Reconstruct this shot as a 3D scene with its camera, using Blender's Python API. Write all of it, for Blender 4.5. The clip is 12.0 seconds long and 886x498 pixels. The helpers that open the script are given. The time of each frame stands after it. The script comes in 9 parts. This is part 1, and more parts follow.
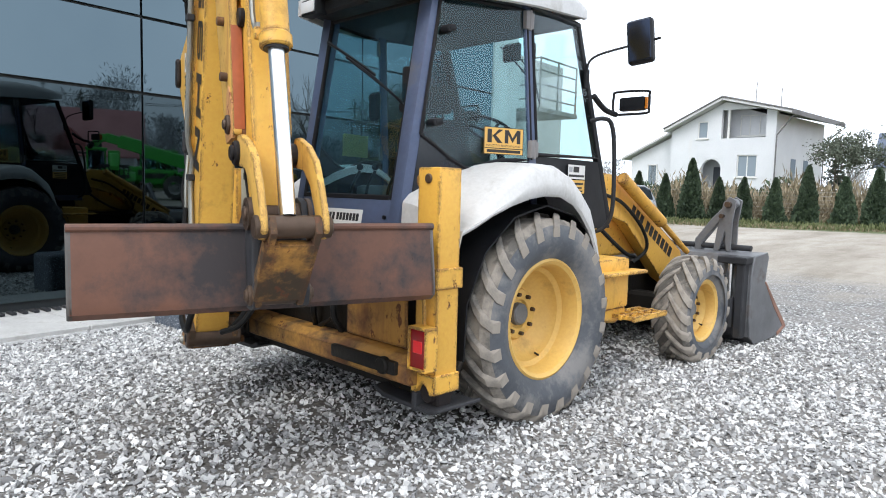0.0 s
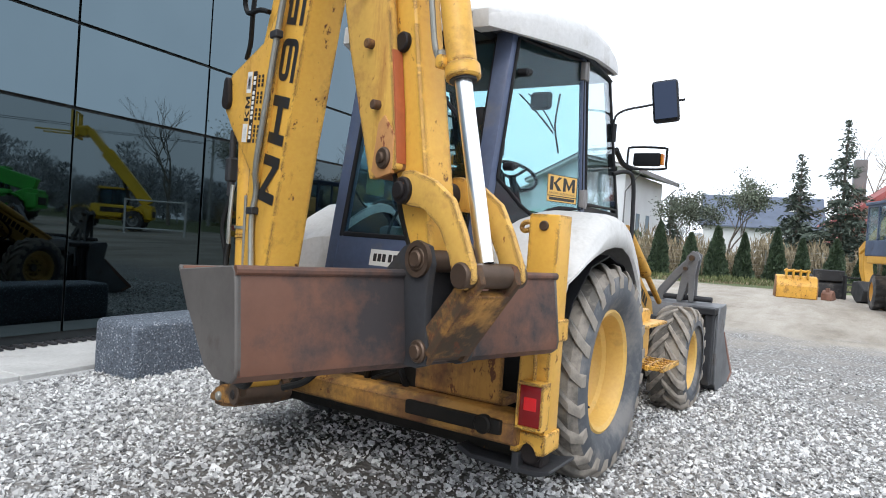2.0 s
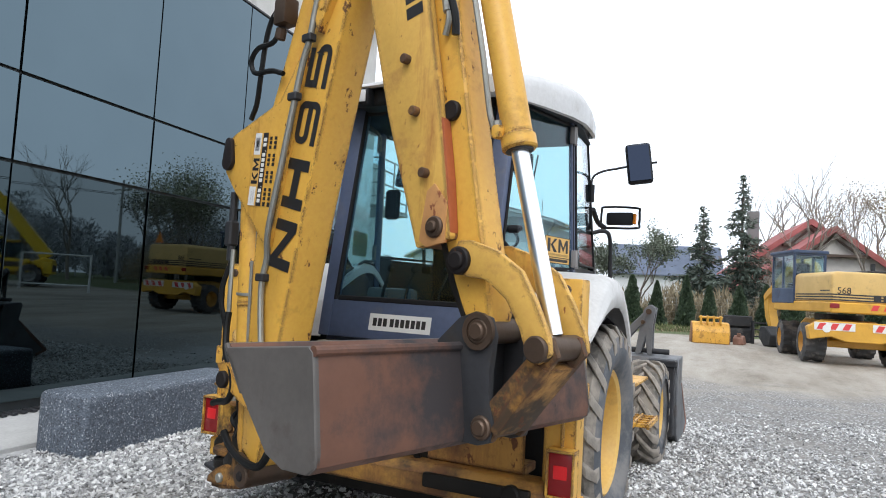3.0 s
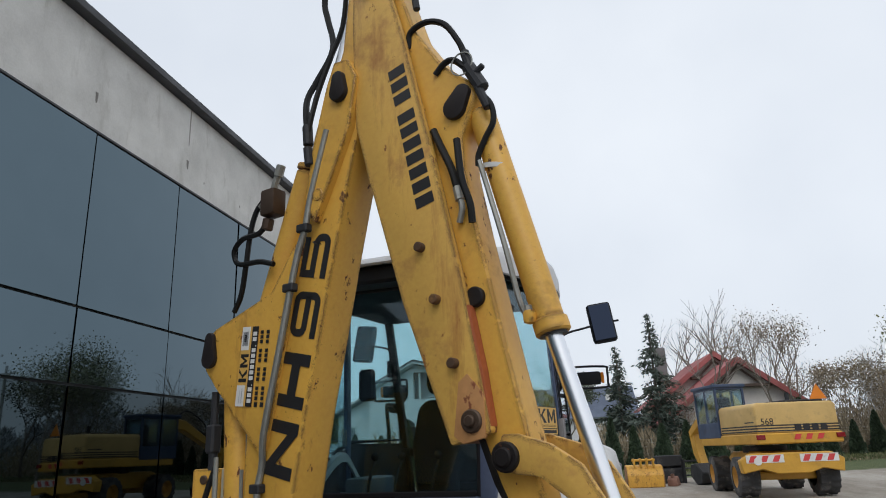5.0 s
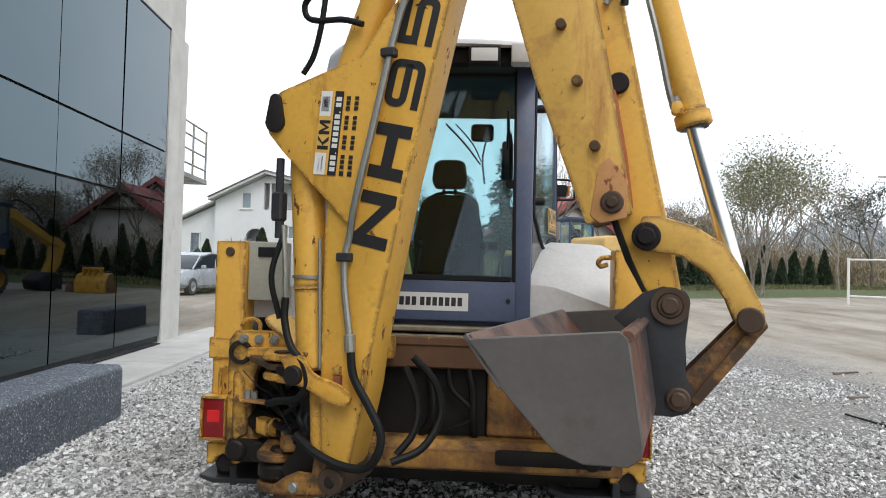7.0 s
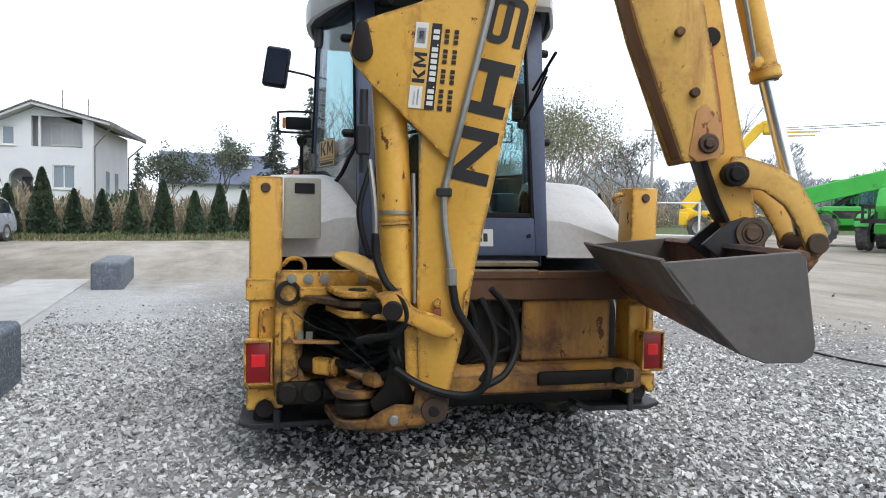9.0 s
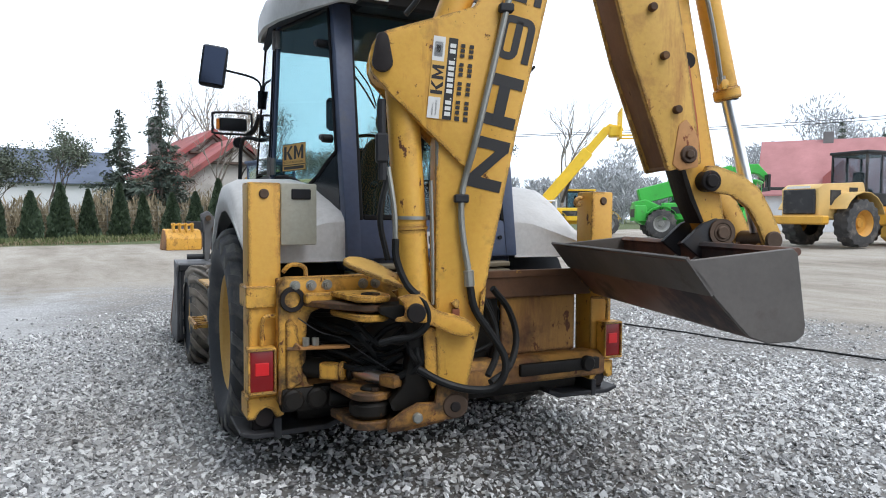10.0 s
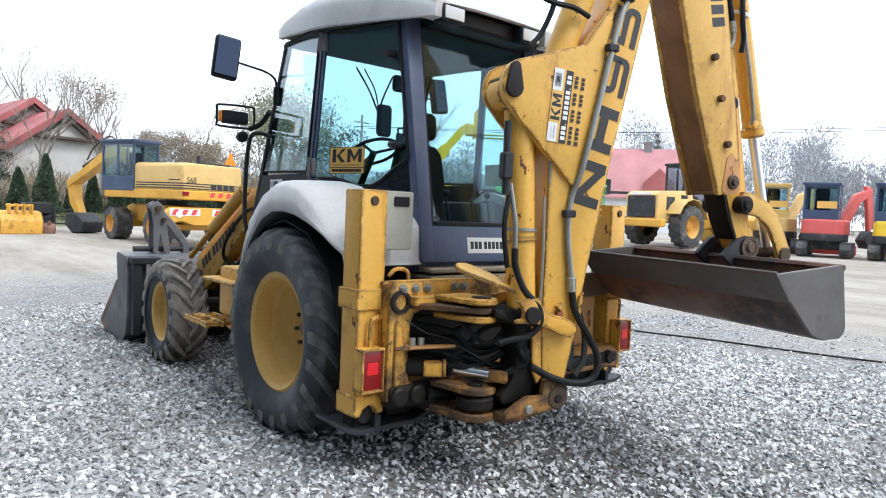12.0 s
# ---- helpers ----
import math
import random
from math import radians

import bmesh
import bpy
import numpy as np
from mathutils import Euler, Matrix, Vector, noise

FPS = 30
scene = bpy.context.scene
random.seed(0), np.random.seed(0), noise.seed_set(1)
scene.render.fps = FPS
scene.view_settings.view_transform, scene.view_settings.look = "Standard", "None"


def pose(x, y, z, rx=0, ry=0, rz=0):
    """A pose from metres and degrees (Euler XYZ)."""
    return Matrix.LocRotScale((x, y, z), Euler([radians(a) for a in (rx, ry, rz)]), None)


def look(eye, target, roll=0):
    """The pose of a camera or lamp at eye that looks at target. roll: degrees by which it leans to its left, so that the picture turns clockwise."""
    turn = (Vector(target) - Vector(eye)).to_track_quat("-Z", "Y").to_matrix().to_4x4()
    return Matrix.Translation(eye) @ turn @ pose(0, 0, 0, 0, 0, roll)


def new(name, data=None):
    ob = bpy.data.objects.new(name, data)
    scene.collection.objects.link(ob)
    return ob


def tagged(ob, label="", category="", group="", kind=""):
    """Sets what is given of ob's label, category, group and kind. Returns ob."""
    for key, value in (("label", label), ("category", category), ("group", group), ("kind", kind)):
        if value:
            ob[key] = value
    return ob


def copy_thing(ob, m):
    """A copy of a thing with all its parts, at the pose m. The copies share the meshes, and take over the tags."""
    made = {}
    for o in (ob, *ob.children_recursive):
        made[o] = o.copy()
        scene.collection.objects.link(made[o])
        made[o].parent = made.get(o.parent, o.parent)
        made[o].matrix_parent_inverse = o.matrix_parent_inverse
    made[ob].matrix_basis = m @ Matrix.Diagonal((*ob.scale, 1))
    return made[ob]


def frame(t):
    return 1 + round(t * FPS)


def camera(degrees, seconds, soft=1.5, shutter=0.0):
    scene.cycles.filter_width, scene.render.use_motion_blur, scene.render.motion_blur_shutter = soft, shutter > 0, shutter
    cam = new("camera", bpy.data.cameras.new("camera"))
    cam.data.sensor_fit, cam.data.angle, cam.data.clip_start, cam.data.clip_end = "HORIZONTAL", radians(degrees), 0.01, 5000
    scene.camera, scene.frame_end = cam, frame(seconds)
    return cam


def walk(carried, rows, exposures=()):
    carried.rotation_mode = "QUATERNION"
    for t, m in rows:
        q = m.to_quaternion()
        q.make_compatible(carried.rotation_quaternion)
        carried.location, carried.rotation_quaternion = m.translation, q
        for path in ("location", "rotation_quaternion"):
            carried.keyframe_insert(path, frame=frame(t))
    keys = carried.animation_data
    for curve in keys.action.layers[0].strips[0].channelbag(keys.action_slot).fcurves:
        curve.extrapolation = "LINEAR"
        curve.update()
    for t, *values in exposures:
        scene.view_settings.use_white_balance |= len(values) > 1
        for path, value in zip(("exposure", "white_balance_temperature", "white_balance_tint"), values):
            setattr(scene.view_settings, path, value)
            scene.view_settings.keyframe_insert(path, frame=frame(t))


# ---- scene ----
cam = camera(66.5, 12.0, soft=1.0)
PATH = [
    (0, (0.167, -0.028, 1.487), (-1.161, 1.456, 1.309), 1.5),
    (0.5, (-0.155, -0.187, 1.474), (-1.427, 1.346, 1.292), 3.2),
    (1, (-0.465, -0.399, 1.466), (-1.664, 1.196, 1.33), 3.0),
    (1.5, (-0.832, -0.487, 1.455), (-1.836, 1.237, 1.321), 2.2),
    (2, (-1.074, -0.648, 1.452), (-2.049, 1.098, 1.413), 4.0),
    (2.5, (-1.372, -0.783, 1.501), (-2.151, 1.059, 1.496), 2.3),
    (2.7, (-1.475, -0.81, 1.494), (-2.244, 1.036, 1.536), 2.9),
    (4.5, (-2.026, -0.885, 1.62), (-2.53, 1.002, 2.053), -1.4),
    (5, (-2.093, -0.913, 1.647), (-2.566, 0.943, 2.221), -2.2),
    (5.5, (-2.274, -1.029, 1.64), (-2.72, 0.796, 2.326), -0.5),
    (6, (-2.58, -0.966, 1.545), (-2.957, 0.938, 2.025), -0.1),
    (6.5, (-2.9, -0.938, 1.488), (-3.161, 1.027, 1.756), 1.2),
    (7, (-3.27, -1.012, 1.475), (-3.303, 0.987, 1.533), 1.5),
    (7.2, (-3.406, -1.015, 1.484), (-3.34, 0.984, 1.525), 3.2),
    (8.8, (-4.523, -0.955, 1.433), (-3.971, 0.965, 1.339), 1.6),
    (9, (-4.662, -0.923, 1.4), (-4.081, 0.988, 1.307), 1.1),
    (9.5, (-5.022, -0.824, 1.407), (-4.273, 1.03, 1.358), 2.9),
    (10, (-5.433, -0.764, 1.423), (-4.454, 0.978, 1.33), 0.4),
    (10.5, (-5.821, -0.641, 1.404), (-4.733, 1.034, 1.292), 2.3),
    (11, (-6.145, -0.459, 1.436), (-5.007, 1.183, 1.339), 4.2),
    (11.5, (-6.505, -0.324, 1.482), (-5.176, 1.166, 1.363), 2.3),
    (12, (-6.771, -0.158, 1.496), (-5.395, 1.289, 1.386), 2.5),
]
EXPO = [(0.0, 0.45, 6650, 10), (1.5, 0.42, 6650, 10), (2.0, 0.32, 6650, 10), (2.7, 0.25, 6650, 10), (4.5, -0.58, 6690, 10), (5.0, -0.7, 6700, 10), (5.5, -0.98, 6720, 10), (6.0, -1.1, 6750, 10), (6.6, -0.33, 7000, 10), (7.2, 0.0, 6900, 10), (9.5, 0.1, 6550, 10), (10.4, 0.13, 6460, 10), (11.0, 0.52, 6430, 10), (11.6, 0.54, 6400, 10), (12.0, 0.58, 6380, 10)]
walk(cam, [(t, look(eye, target, roll)) for t, eye, target, roll in PATH], EXPO)

# ---------------------------------------------------------------- light: overcast autumn day
world = bpy.data.worlds.new("overcast")
scene.world = world
world.use_nodes = True
wn = world.node_tree
wn.nodes.clear()
w_out = wn.nodes.new("ShaderNodeOutputWorld")
w_bg = wn.nodes.new("ShaderNodeBackground")
w_sky = wn.nodes.new("ShaderNodeTexSky")
w_sky.sky_type = "NISHITA"
w_sky.sun_disc = False
w_sky.sun_elevation = radians(51)
w_sky.sun_rotation = radians(165)
w_sky.dust_density = 4.0
w_co = wn.nodes.new("ShaderNodeTexCoord")
w_no = wn.nodes.new("ShaderNodeTexNoise")
w_no.inputs["Scale"].default_value = 1.6
w_no.inputs["Detail"].default_value = 5.0
w_ra = wn.nodes.new("ShaderNodeValToRGB")
w_ra.color_ramp.elements[0].position, w_ra.color_ramp.elements[0].color = 0.3, (8.15, 9.1, 10.5, 1)
w_ra.color_ramp.elements[1].position, w_ra.color_ramp.elements[1].color = 0.75, (10.85, 11.7, 12.85, 1)
w_mx = wn.nodes.new("ShaderNodeMixRGB")
w_mx.inputs["Fac"].default_value = 0.88
wn.links.new(w_co.outputs["Generated"], w_no.inputs["Vector"])
wn.links.new(w_no.outputs["Fac"], w_ra.inputs["Fac"])
wn.links.new(w_sky.outputs["Color"], w_mx.inputs["Color1"])
wn.links.new(w_ra.outputs["Color"], w_mx.inputs["Color2"])
wn.links.new(w_mx.outputs["Color"], w_bg.inputs["Color"])
w_bg.inputs["Strength"].default_value = 0.14
wn.links.new(w_bg.outputs["Background"], w_out.inputs["Surface"])

sun_data = bpy.data.lights.new("sun", "SUN")
sun_data.energy, sun_data.angle, sun_data.color = 1.3, radians(24), (0.98, 0.985, 0.99)
sun = new("sun", sun_data)
sun.matrix_world = look((7, -26, 33.2), (0, 0, 0))


# ---------------------------------------------------------------- shaping helpers
def fresh():
    return bmesh.new()


def merge(bm, tmp, m=None):
    """Moves tmp (at m) into bm."""
    if m is not None:
        bmesh.ops.transform(tmp, matrix=m, verts=tmp.verts)
    me = bpy.data.meshes.new("scratch")
    tmp.to_mesh(me)
    tmp.free()
    bm.from_mesh(me)
    bpy.data.meshes.remove(me)
    return bm


def soften(bm, width, seg=1, angle=25):
    edges = [e for e in bm.edges if len(e.link_faces) == 2 and e.calc_face_angle(0) > radians(angle)]
    if width > 0 and edges:
        bmesh.ops.bevel(bm, geom=edges, offset=width, segments=seg, affect="EDGES", profile=0.6, clamp_overlap=True)


def box(bm, x0, x1, y0, y1, z0, z1, bevel=0.006, m=None, seg=1):
    t = bmesh.new()
    bmesh.ops.create_cube(t, size=1, matrix=Matrix.Translation(((x0 + x1) / 2, (y0 + y1) / 2, (z0 + z1) / 2)) @ Matrix.Diagonal((abs(x1 - x0), abs(y1 - y0), abs(z1 - z0), 1)))
    soften(t, bevel, seg)
    return merge(bm, t, m)


def prism(bm, outline, a, b, axis="y", bevel=0.004, m=None, seg=1):
    """An outline of (p, q) drawn out from a to b along an axis: axis y takes (x, z), x takes (y, z), z takes (x, y)."""
    def at(p, q, d):
        return {"y": (p, d, q), "x": (d, p, q), "z": (p, q, d)}[axis]
    t = bmesh.new()
    lo = [t.verts.new(at(p, q, a)) for p, q in outline]
    hi = [t.verts.new(at(p, q, b)) for p, q in outline]
    t.faces.new(lo)
    t.faces.new(hi[::-1])
    n = len(outline)
    for i in range(n):
        t.faces.new((lo[i], hi[i], hi[(i + 1) % n], lo[(i + 1) % n]))
    bmesh.ops.recalc_face_normals(t, faces=t.faces)
    soften(t, bevel, seg)
    return merge(bm, t, m)


def rod(bm, p0, p1, r0, r1=None, seg=16, bevel=0.0, m=None):
    p0, p1 = Vector(p0), Vector(p1)
    d = p1 - p0
    t = bmesh.new()
    bmesh.ops.create_cone(t, cap_ends=True, cap_tris=False, segments=seg, radius1=r0, radius2=r0 if r1 is None else r1, depth=d.length)
    soften(t, bevel, 1, 50)
    q = d.to_track_quat("Z", "Y").to_matrix().to_4x4()
    return merge(bm, t, (m or Matrix()) @ Matrix.Translation((p0 + p1) / 2) @ q)


def ball(bm, c, r, seg=12, scale=(1, 1, 1), m=None):
    t = bmesh.new()
    bmesh.ops.create_uvsphere(t, u_segments=seg, v_segments=max(6, seg // 2), radius=r, matrix=Matrix.Translation(c) @ Matrix.Diagonal((*scale, 1)))
    return merge(bm, t, m)


def smooth_line(points, steps=5):
    """A rounded line through the points."""
    ps = [Vector(p) for p in points]
    ps = [2 * ps[0] - ps[1]] + ps + [2 * ps[-1] - ps[-2]]
    out = []
    for i in range(1, len(ps) - 2):
        a, b, c, d = ps[i - 1:i + 3]
        for k in range(steps):
            t = k / steps
            out.append(0.5 * (2 * b + (c - a) * t + (2 * a - 5 * b + 4 * c - d) * t * t + (3 * b - a - 3 * c + d) * t ** 3))
    return out + [ps[-2]]


def tube(bm, points, r, seg=8, steps=5, m=None):
    ps = smooth_line(points, steps) if steps > 1 else [Vector(p) for p in points]
    t = bmesh.new()
    rings, side = [], None
    for i, p in enumerate(ps):
        d = (ps[min(i + 1, len(ps) - 1)] - ps[max(i - 1, 0)]).normalized()
        if side is None:
            side = d.orthogonal().normalized()
        side = (side - d * side.dot(d)).normalized()
        up = d.cross(side)
        rr = r(i / (len(ps) - 1)) if callable(r) else r
        rings.append([t.verts.new(p + rr * (math.cos(a) * side + math.sin(a) * up)) for a in [2 * math.pi * k / seg for k in range(seg)]])
    for a, b in zip(rings, rings[1:]):
        for k in range(seg):
            t.faces.new((a[k], a[(k + 1) % seg], b[(k + 1) % seg], b[k]))
    t.faces.new(rings[0][::-1])
    t.faces.new(rings[-1])
    return merge(bm, t, m)


def lathe(bm, profile, m=None, seg=32, closed=False):
    """A profile of (radius, height) turned round z."""
    t = bmesh.new()
    rings = [[t.verts.new((r * math.cos(2 * math.pi * k / seg), r * math.sin(2 * math.pi * k / seg), h)) for k in range(seg)] for r, h in profile]
    pairs = list(zip(rings, rings[1:])) + ([(rings[-1], rings[0])] if closed else [])
    for a, b in pairs:
        for k in range(seg):
            t.faces.new((a[k], a[(k + 1) % seg], b[(k + 1) % seg], b[k]))
    bmesh.ops.recalc_face_normals(t, faces=t.faces)
    return merge(bm, t, m)


def grid_sheet(bm, rows, thick=0.0, m=None):
    """A sheet through rows of points; thick gives it a second skin."""
    t = bmesh.new()
    vs = [[t.verts.new(p) for p in row] for row in rows]
    for a, b in zip(vs, vs[1:]):
        for k in range(len(a) - 1):
            t.faces.new((a[k], a[k + 1], b[k + 1], b[k]))
    bmesh.ops.recalc_face_normals(t, faces=t.faces)
    if thick:
        bmesh.ops.solidify(t, geom=t.faces[:], thickness=thick)
    return merge(bm, t, m)


def mesh_of(name, bm, mat, sharp=35):
    me = bpy.data.meshes.new(name)
    bm.to_mesh(me)
    bm.free()
    for p in me.polygons:
        p.use_smooth = True
    me.set_sharp_from_angle(angle=radians(sharp))
    for k in (mat if isinstance(mat, (list, tuple)) else [mat]):
        me.materials.append(k)
    return me


def thing(name, m, label, category, group="", kind=""):
    """An empty at the base of a thing, which its parts hang on."""
    ob = new(name)
    ob.empty_display_size = 0.2
    ob.matrix_world = m
    return tagged(ob, label, category, group, kind)


def part(name, bm, mat, parent, label="", m=None, sharp=35):
    ob = new(name, mesh_of(name, bm, mat, sharp))
    ob.parent = parent
    if m is not None:
        ob.matrix_basis = m
    return tagged(ob, label)


def single(name, bm, mat, m, label, category, group="", kind="", sharp=35):
    ob = new(name, mesh_of(name, bm, mat, sharp))
    ob.matrix_world = m
    return tagged(ob, label, category, group, kind)


# ---------------------------------------------------------------- materials
def shader(name):
    mat = bpy.data.materials.new(name)
    mat.use_nodes = True
    nt = mat.node_tree
    return mat, nt, nt.nodes["Principled BSDF"]


def tex_noise(nt, scale, detail=4.0, rough=0.6, vec=None, stretch=None):
    n = nt.nodes.new("ShaderNodeTexNoise")
    n.inputs["Scale"].default_value, n.inputs["Detail"].default_value, n.inputs["Roughness"].default_value = scale, detail, rough
    if vec is None:
        c = nt.nodes.new("ShaderNodeTexCoord")
        vec = c.outputs["Object"]
    if stretch:
        mp = nt.nodes.new("ShaderNodeMapping")
        mp.inputs["Scale"].default_value = stretch
        nt.links.new(vec, mp.inputs["Vector"])
        vec = mp.outputs["Vector"]
    nt.links.new(vec, n.inputs["Vector"])
    return n.outputs["Fac"]


def ramp(nt, fac, stops):
    r = nt.nodes.new("ShaderNodeValToRGB")
    e = r.color_ramp.elements
    while len(e) < len(stops):
        e.new(0.5)
    for k, (p, c) in enumerate(stops):
        e[k].position = p
        e[k].color = (*c, 1) if isinstance(c, tuple) else (c, c, c, 1)
    nt.links.new(fac, r.inputs["Fac"])
    return r.outputs["Color"]


def mix(nt, fac, a, b, mode="MIX"):
    n = nt.nodes.new("ShaderNodeMixRGB")
    n.blend_type = mode
    for key, v in (("Fac", fac), ("Color1", a), ("Color2", b)):
        if isinstance(v, (int, float)):
            n.inputs[key].default_value = v if key == "Fac" else (v, v, v, 1)
        elif isinstance(v, tuple):
            n.inputs[key].default_value = (*v, 1)
        else:
            nt.links.new(v, n.inputs[key])
    return n.outputs["Color"]


def bump(nt, bsdf, height, strength=0.3, dist=0.01):
    b = nt.nodes.new("ShaderNodeBump")
    b.inputs["Strength"].default_value, b.inputs["Distance"].default_value = strength, dist
    nt.links.new(height, b.inputs["Height"])
    nt.links.new(b.outputs["Normal"], bsdf.inputs["Normal"])


def worn(name, base, rough=0.45, metal=0.0, vary=0.12, chips=0.0, chip_colour=(0.12, 0.045, 0.02), grime=0.0, grime_colour=(0.06, 0.05, 0.04), bumpy=0.15, streak=False, scale=1.0, per_thing=0.0, edge=0.0, edge_colour=(0.09, 0.04, 0.02), stain=0.0, stain_colour=(0.30, 0.10, 0.025)):
    """Paint, metal or plastic with slow colour drift, fine mottling, chips and grime."""
    mat, nt, b = shader(name)
    slow = tex_noise(nt, 1.7 * scale, 3.0)
    fine = tex_noise(nt, 38 * scale, 4.0)
    dark = tuple(c * (1 - 2 * vary) for c in base)
    light = tuple(min(1, c * (1 + vary)) for c in base)
    col = ramp(nt, slow, [(0.3, dark), (0.7, light)])
    col = mix(nt, 0.25, col, ramp(nt, fine, [(0.3, 0.35), (0.7, 0.65)]), "OVERLAY")
    r = ramp(nt, slow, [(0.3, rough + 0.1), (0.7, max(0.02, rough - 0.07))])
    if grime > 0:
        g = tex_noise(nt, 3.2 * scale, 8.0, 0.68, stretch=(1, 1, 0.35) if streak else None)
        gm = ramp(nt, g, [(0.60 - 0.24 * grime, 0.0), (0.73 - 0.22 * grime, min(0.92, 0.40 + grime))])
        col = mix(nt, gm, col, grime_colour)
        r = mix(nt, gm, r, 0.8)
    if chips > 0:
        c = tex_noise(nt, 13 * scale, 6.0, 0.7, stretch=(1, 1, 0.6))
        cm = ramp(nt, c, [(0.70 - 0.12 * chips, 0.0), (0.73 - 0.12 * chips, 1.0)])
        col = mix(nt, cm, col, chip_colour)
        r = mix(nt, cm, r, 0.85)
    if stain > 0:
        st_ = tex_noise(nt, 4.5 * scale, 7.0, 0.7, stretch=(1.2, 1.2, 0.22))
        sm = ramp(nt, st_, [(0.64 - 0.10 * stain, 0.0), (0.80 - 0.10 * stain, 0.75)])
        col = mix(nt, sm, col, stain_colour)
    if edge > 0:
        geo_ = nt.nodes.new("ShaderNodeNewGeometry")
        bev = nt.nodes.new("ShaderNodeBevel")
        bev.samples = 3
        bev.inputs["Radius"].default_value = 0.03
        dp = nt.nodes.new("ShaderNodeVectorMath")
        dp.operation = "DOT_PRODUCT"
        nt.links.new(bev.outputs["Normal"], dp.inputs[0])
        nt.links.new(geo_.outputs["Normal"], dp.inputs[1])
        em = ramp(nt, dp.outputs["Value"], [(0.90, 1.0), (0.992, 0.0)])
        en = ramp(nt, tex_noise(nt, 9.0 * scale, 6.0, 0.7), [(0.62 - 0.22 * edge, 0.0), (0.66 - 0.22 * edge, 1.0)])
        ef = mix(nt, 1.0, em, en, "MULTIPLY")
        col = mix(nt, ef, col, edge_colour)
        r = mix(nt, ef, r, 0.8)
    if per_thing > 0:
        oi = nt.nodes.new("ShaderNodeObjectInfo")
        col = mix(nt, 1.0, col, ramp(nt, oi.outputs["Random"], [(0.0, 1 - per_thing), (1.0, 1.0)]), "MULTIPLY")
    nt.links.new(col, b.inputs["Base Color"])
    nt.links.new(r, b.inputs["Roughness"])
    b.inputs["Metallic"].default_value = metal
    if bumpy > 0:
        bump(nt, b, fine, bumpy, 0.004)
    return mat


def plain(name, base, rough=0.5, metal=0.0):
    mat, nt, b = shader(name)
    b.inputs["Base Color"].default_value = (*base, 1)
    b.inputs["Roughness"].default_value, b.inputs["Metallic"].default_value = rough, metal
    return mat


def pane_glass(name, tint, clear=0.96, gloss=(0.9, 0.95, 1.0), ior=1.5):
    """A thin pane: tinted, see-through, with the gloss of glass."""
    mat = bpy.data.materials.new(name)
    mat.use_nodes = True
    nt = mat.node_tree
    nt.nodes.clear()
    out = nt.nodes.new("ShaderNodeOutputMaterial")
    tr = nt.nodes.new("ShaderNodeBsdfTransparent")
    tr.inputs["Color"].default_value = (*tint, 1)
    gl = nt.nodes.new("ShaderNodeBsdfGlossy")
    gl.inputs["Color"].default_value, gl.inputs["Roughness"].default_value = (*gloss, 1), 0.03
    lw = nt.nodes.new("ShaderNodeLayerWeight")
    lw.inputs["Blend"].default_value = 0.5
    pw = nt.nodes.new("ShaderNodeMath")
    pw.operation, pw.inputs[1].default_value = "POWER", 5.0
    nt.links.new(lw.outputs["Facing"], pw.inputs[0])
    fr = nt.nodes.new("ShaderNodeMath")
    fr.operation = "MULTIPLY_ADD"
    f0 = ((ior - 1) / (ior + 1)) ** 2
    fr.inputs[1].default_value, fr.inputs[2].default_value = 1 - f0, f0
    nt.links.new(pw.outputs[0], fr.inputs[0])
    mx = nt.nodes.new("ShaderNodeMixShader")
    nt.links.new(fr.outputs[0], mx.inputs["Fac"])
    nt.links.new(tr.outputs["BSDF"], mx.inputs[1])
    nt.links.new(gl.outputs["BSDF"], mx.inputs[2])
    nt.links.new(mx.outputs["Shader"], out.inputs["Surface"])
    return mat


YELLOW = worn("yellow_paint", (0.715, 0.395, 0.066), 0.42, vary=0.05, chips=0.62, edge=0.85, stain=0.55, grime=0.08, grime_colour=(0.20, 0.10, 0.03), bumpy=0.08)
YELLOW_OLD = worn("yellow_paint_weathered", (0.70, 0.37, 0.055), 0.5, vary=0.08, chips=0.8, edge=1.0, stain=0.8, grime=0.22, grime_colour=(0.14, 0.065, 0.025), bumpy=0.15)
YELLOW_PALE = worn("yellow_paint_faded", (0.68, 0.40, 0.088), 0.5, vary=0.07, chips=0.5, edge=0.9, stain=1.0, chip_colour=(0.25, 0.09, 0.03), grime=0.2, grime_colour=(0.32, 0.13, 0.05), bumpy=0.08)
YELLOW_GREASY = worn("yellow_paint_greasy", (0.38, 0.18, 0.034), 0.55, vary=0.2, chips=0.9, edge=1.0, stain=1.0, grime=1.0, grime_colour=(0.03, 0.024, 0.018), bumpy=0.3, scale=1.3)
RIM = worn("rim_paint", (0.67, 0.415, 0.11), 0.5, vary=0.06, chips=0.1, grime=0.08, grime_colour=(0.25, 0.15, 0.06), bumpy=0.05)
# greasy steel; also colours the black boxes that stand in for shade
BLACK_GREASE_SHADE = worn("greasy_black_steel_and_shade", (0.016, 0.014, 0.012), 0.5, vary=0.3, chips=0.4, chip_colour=(0.10, 0.05, 0.02), bumpy=0.5)
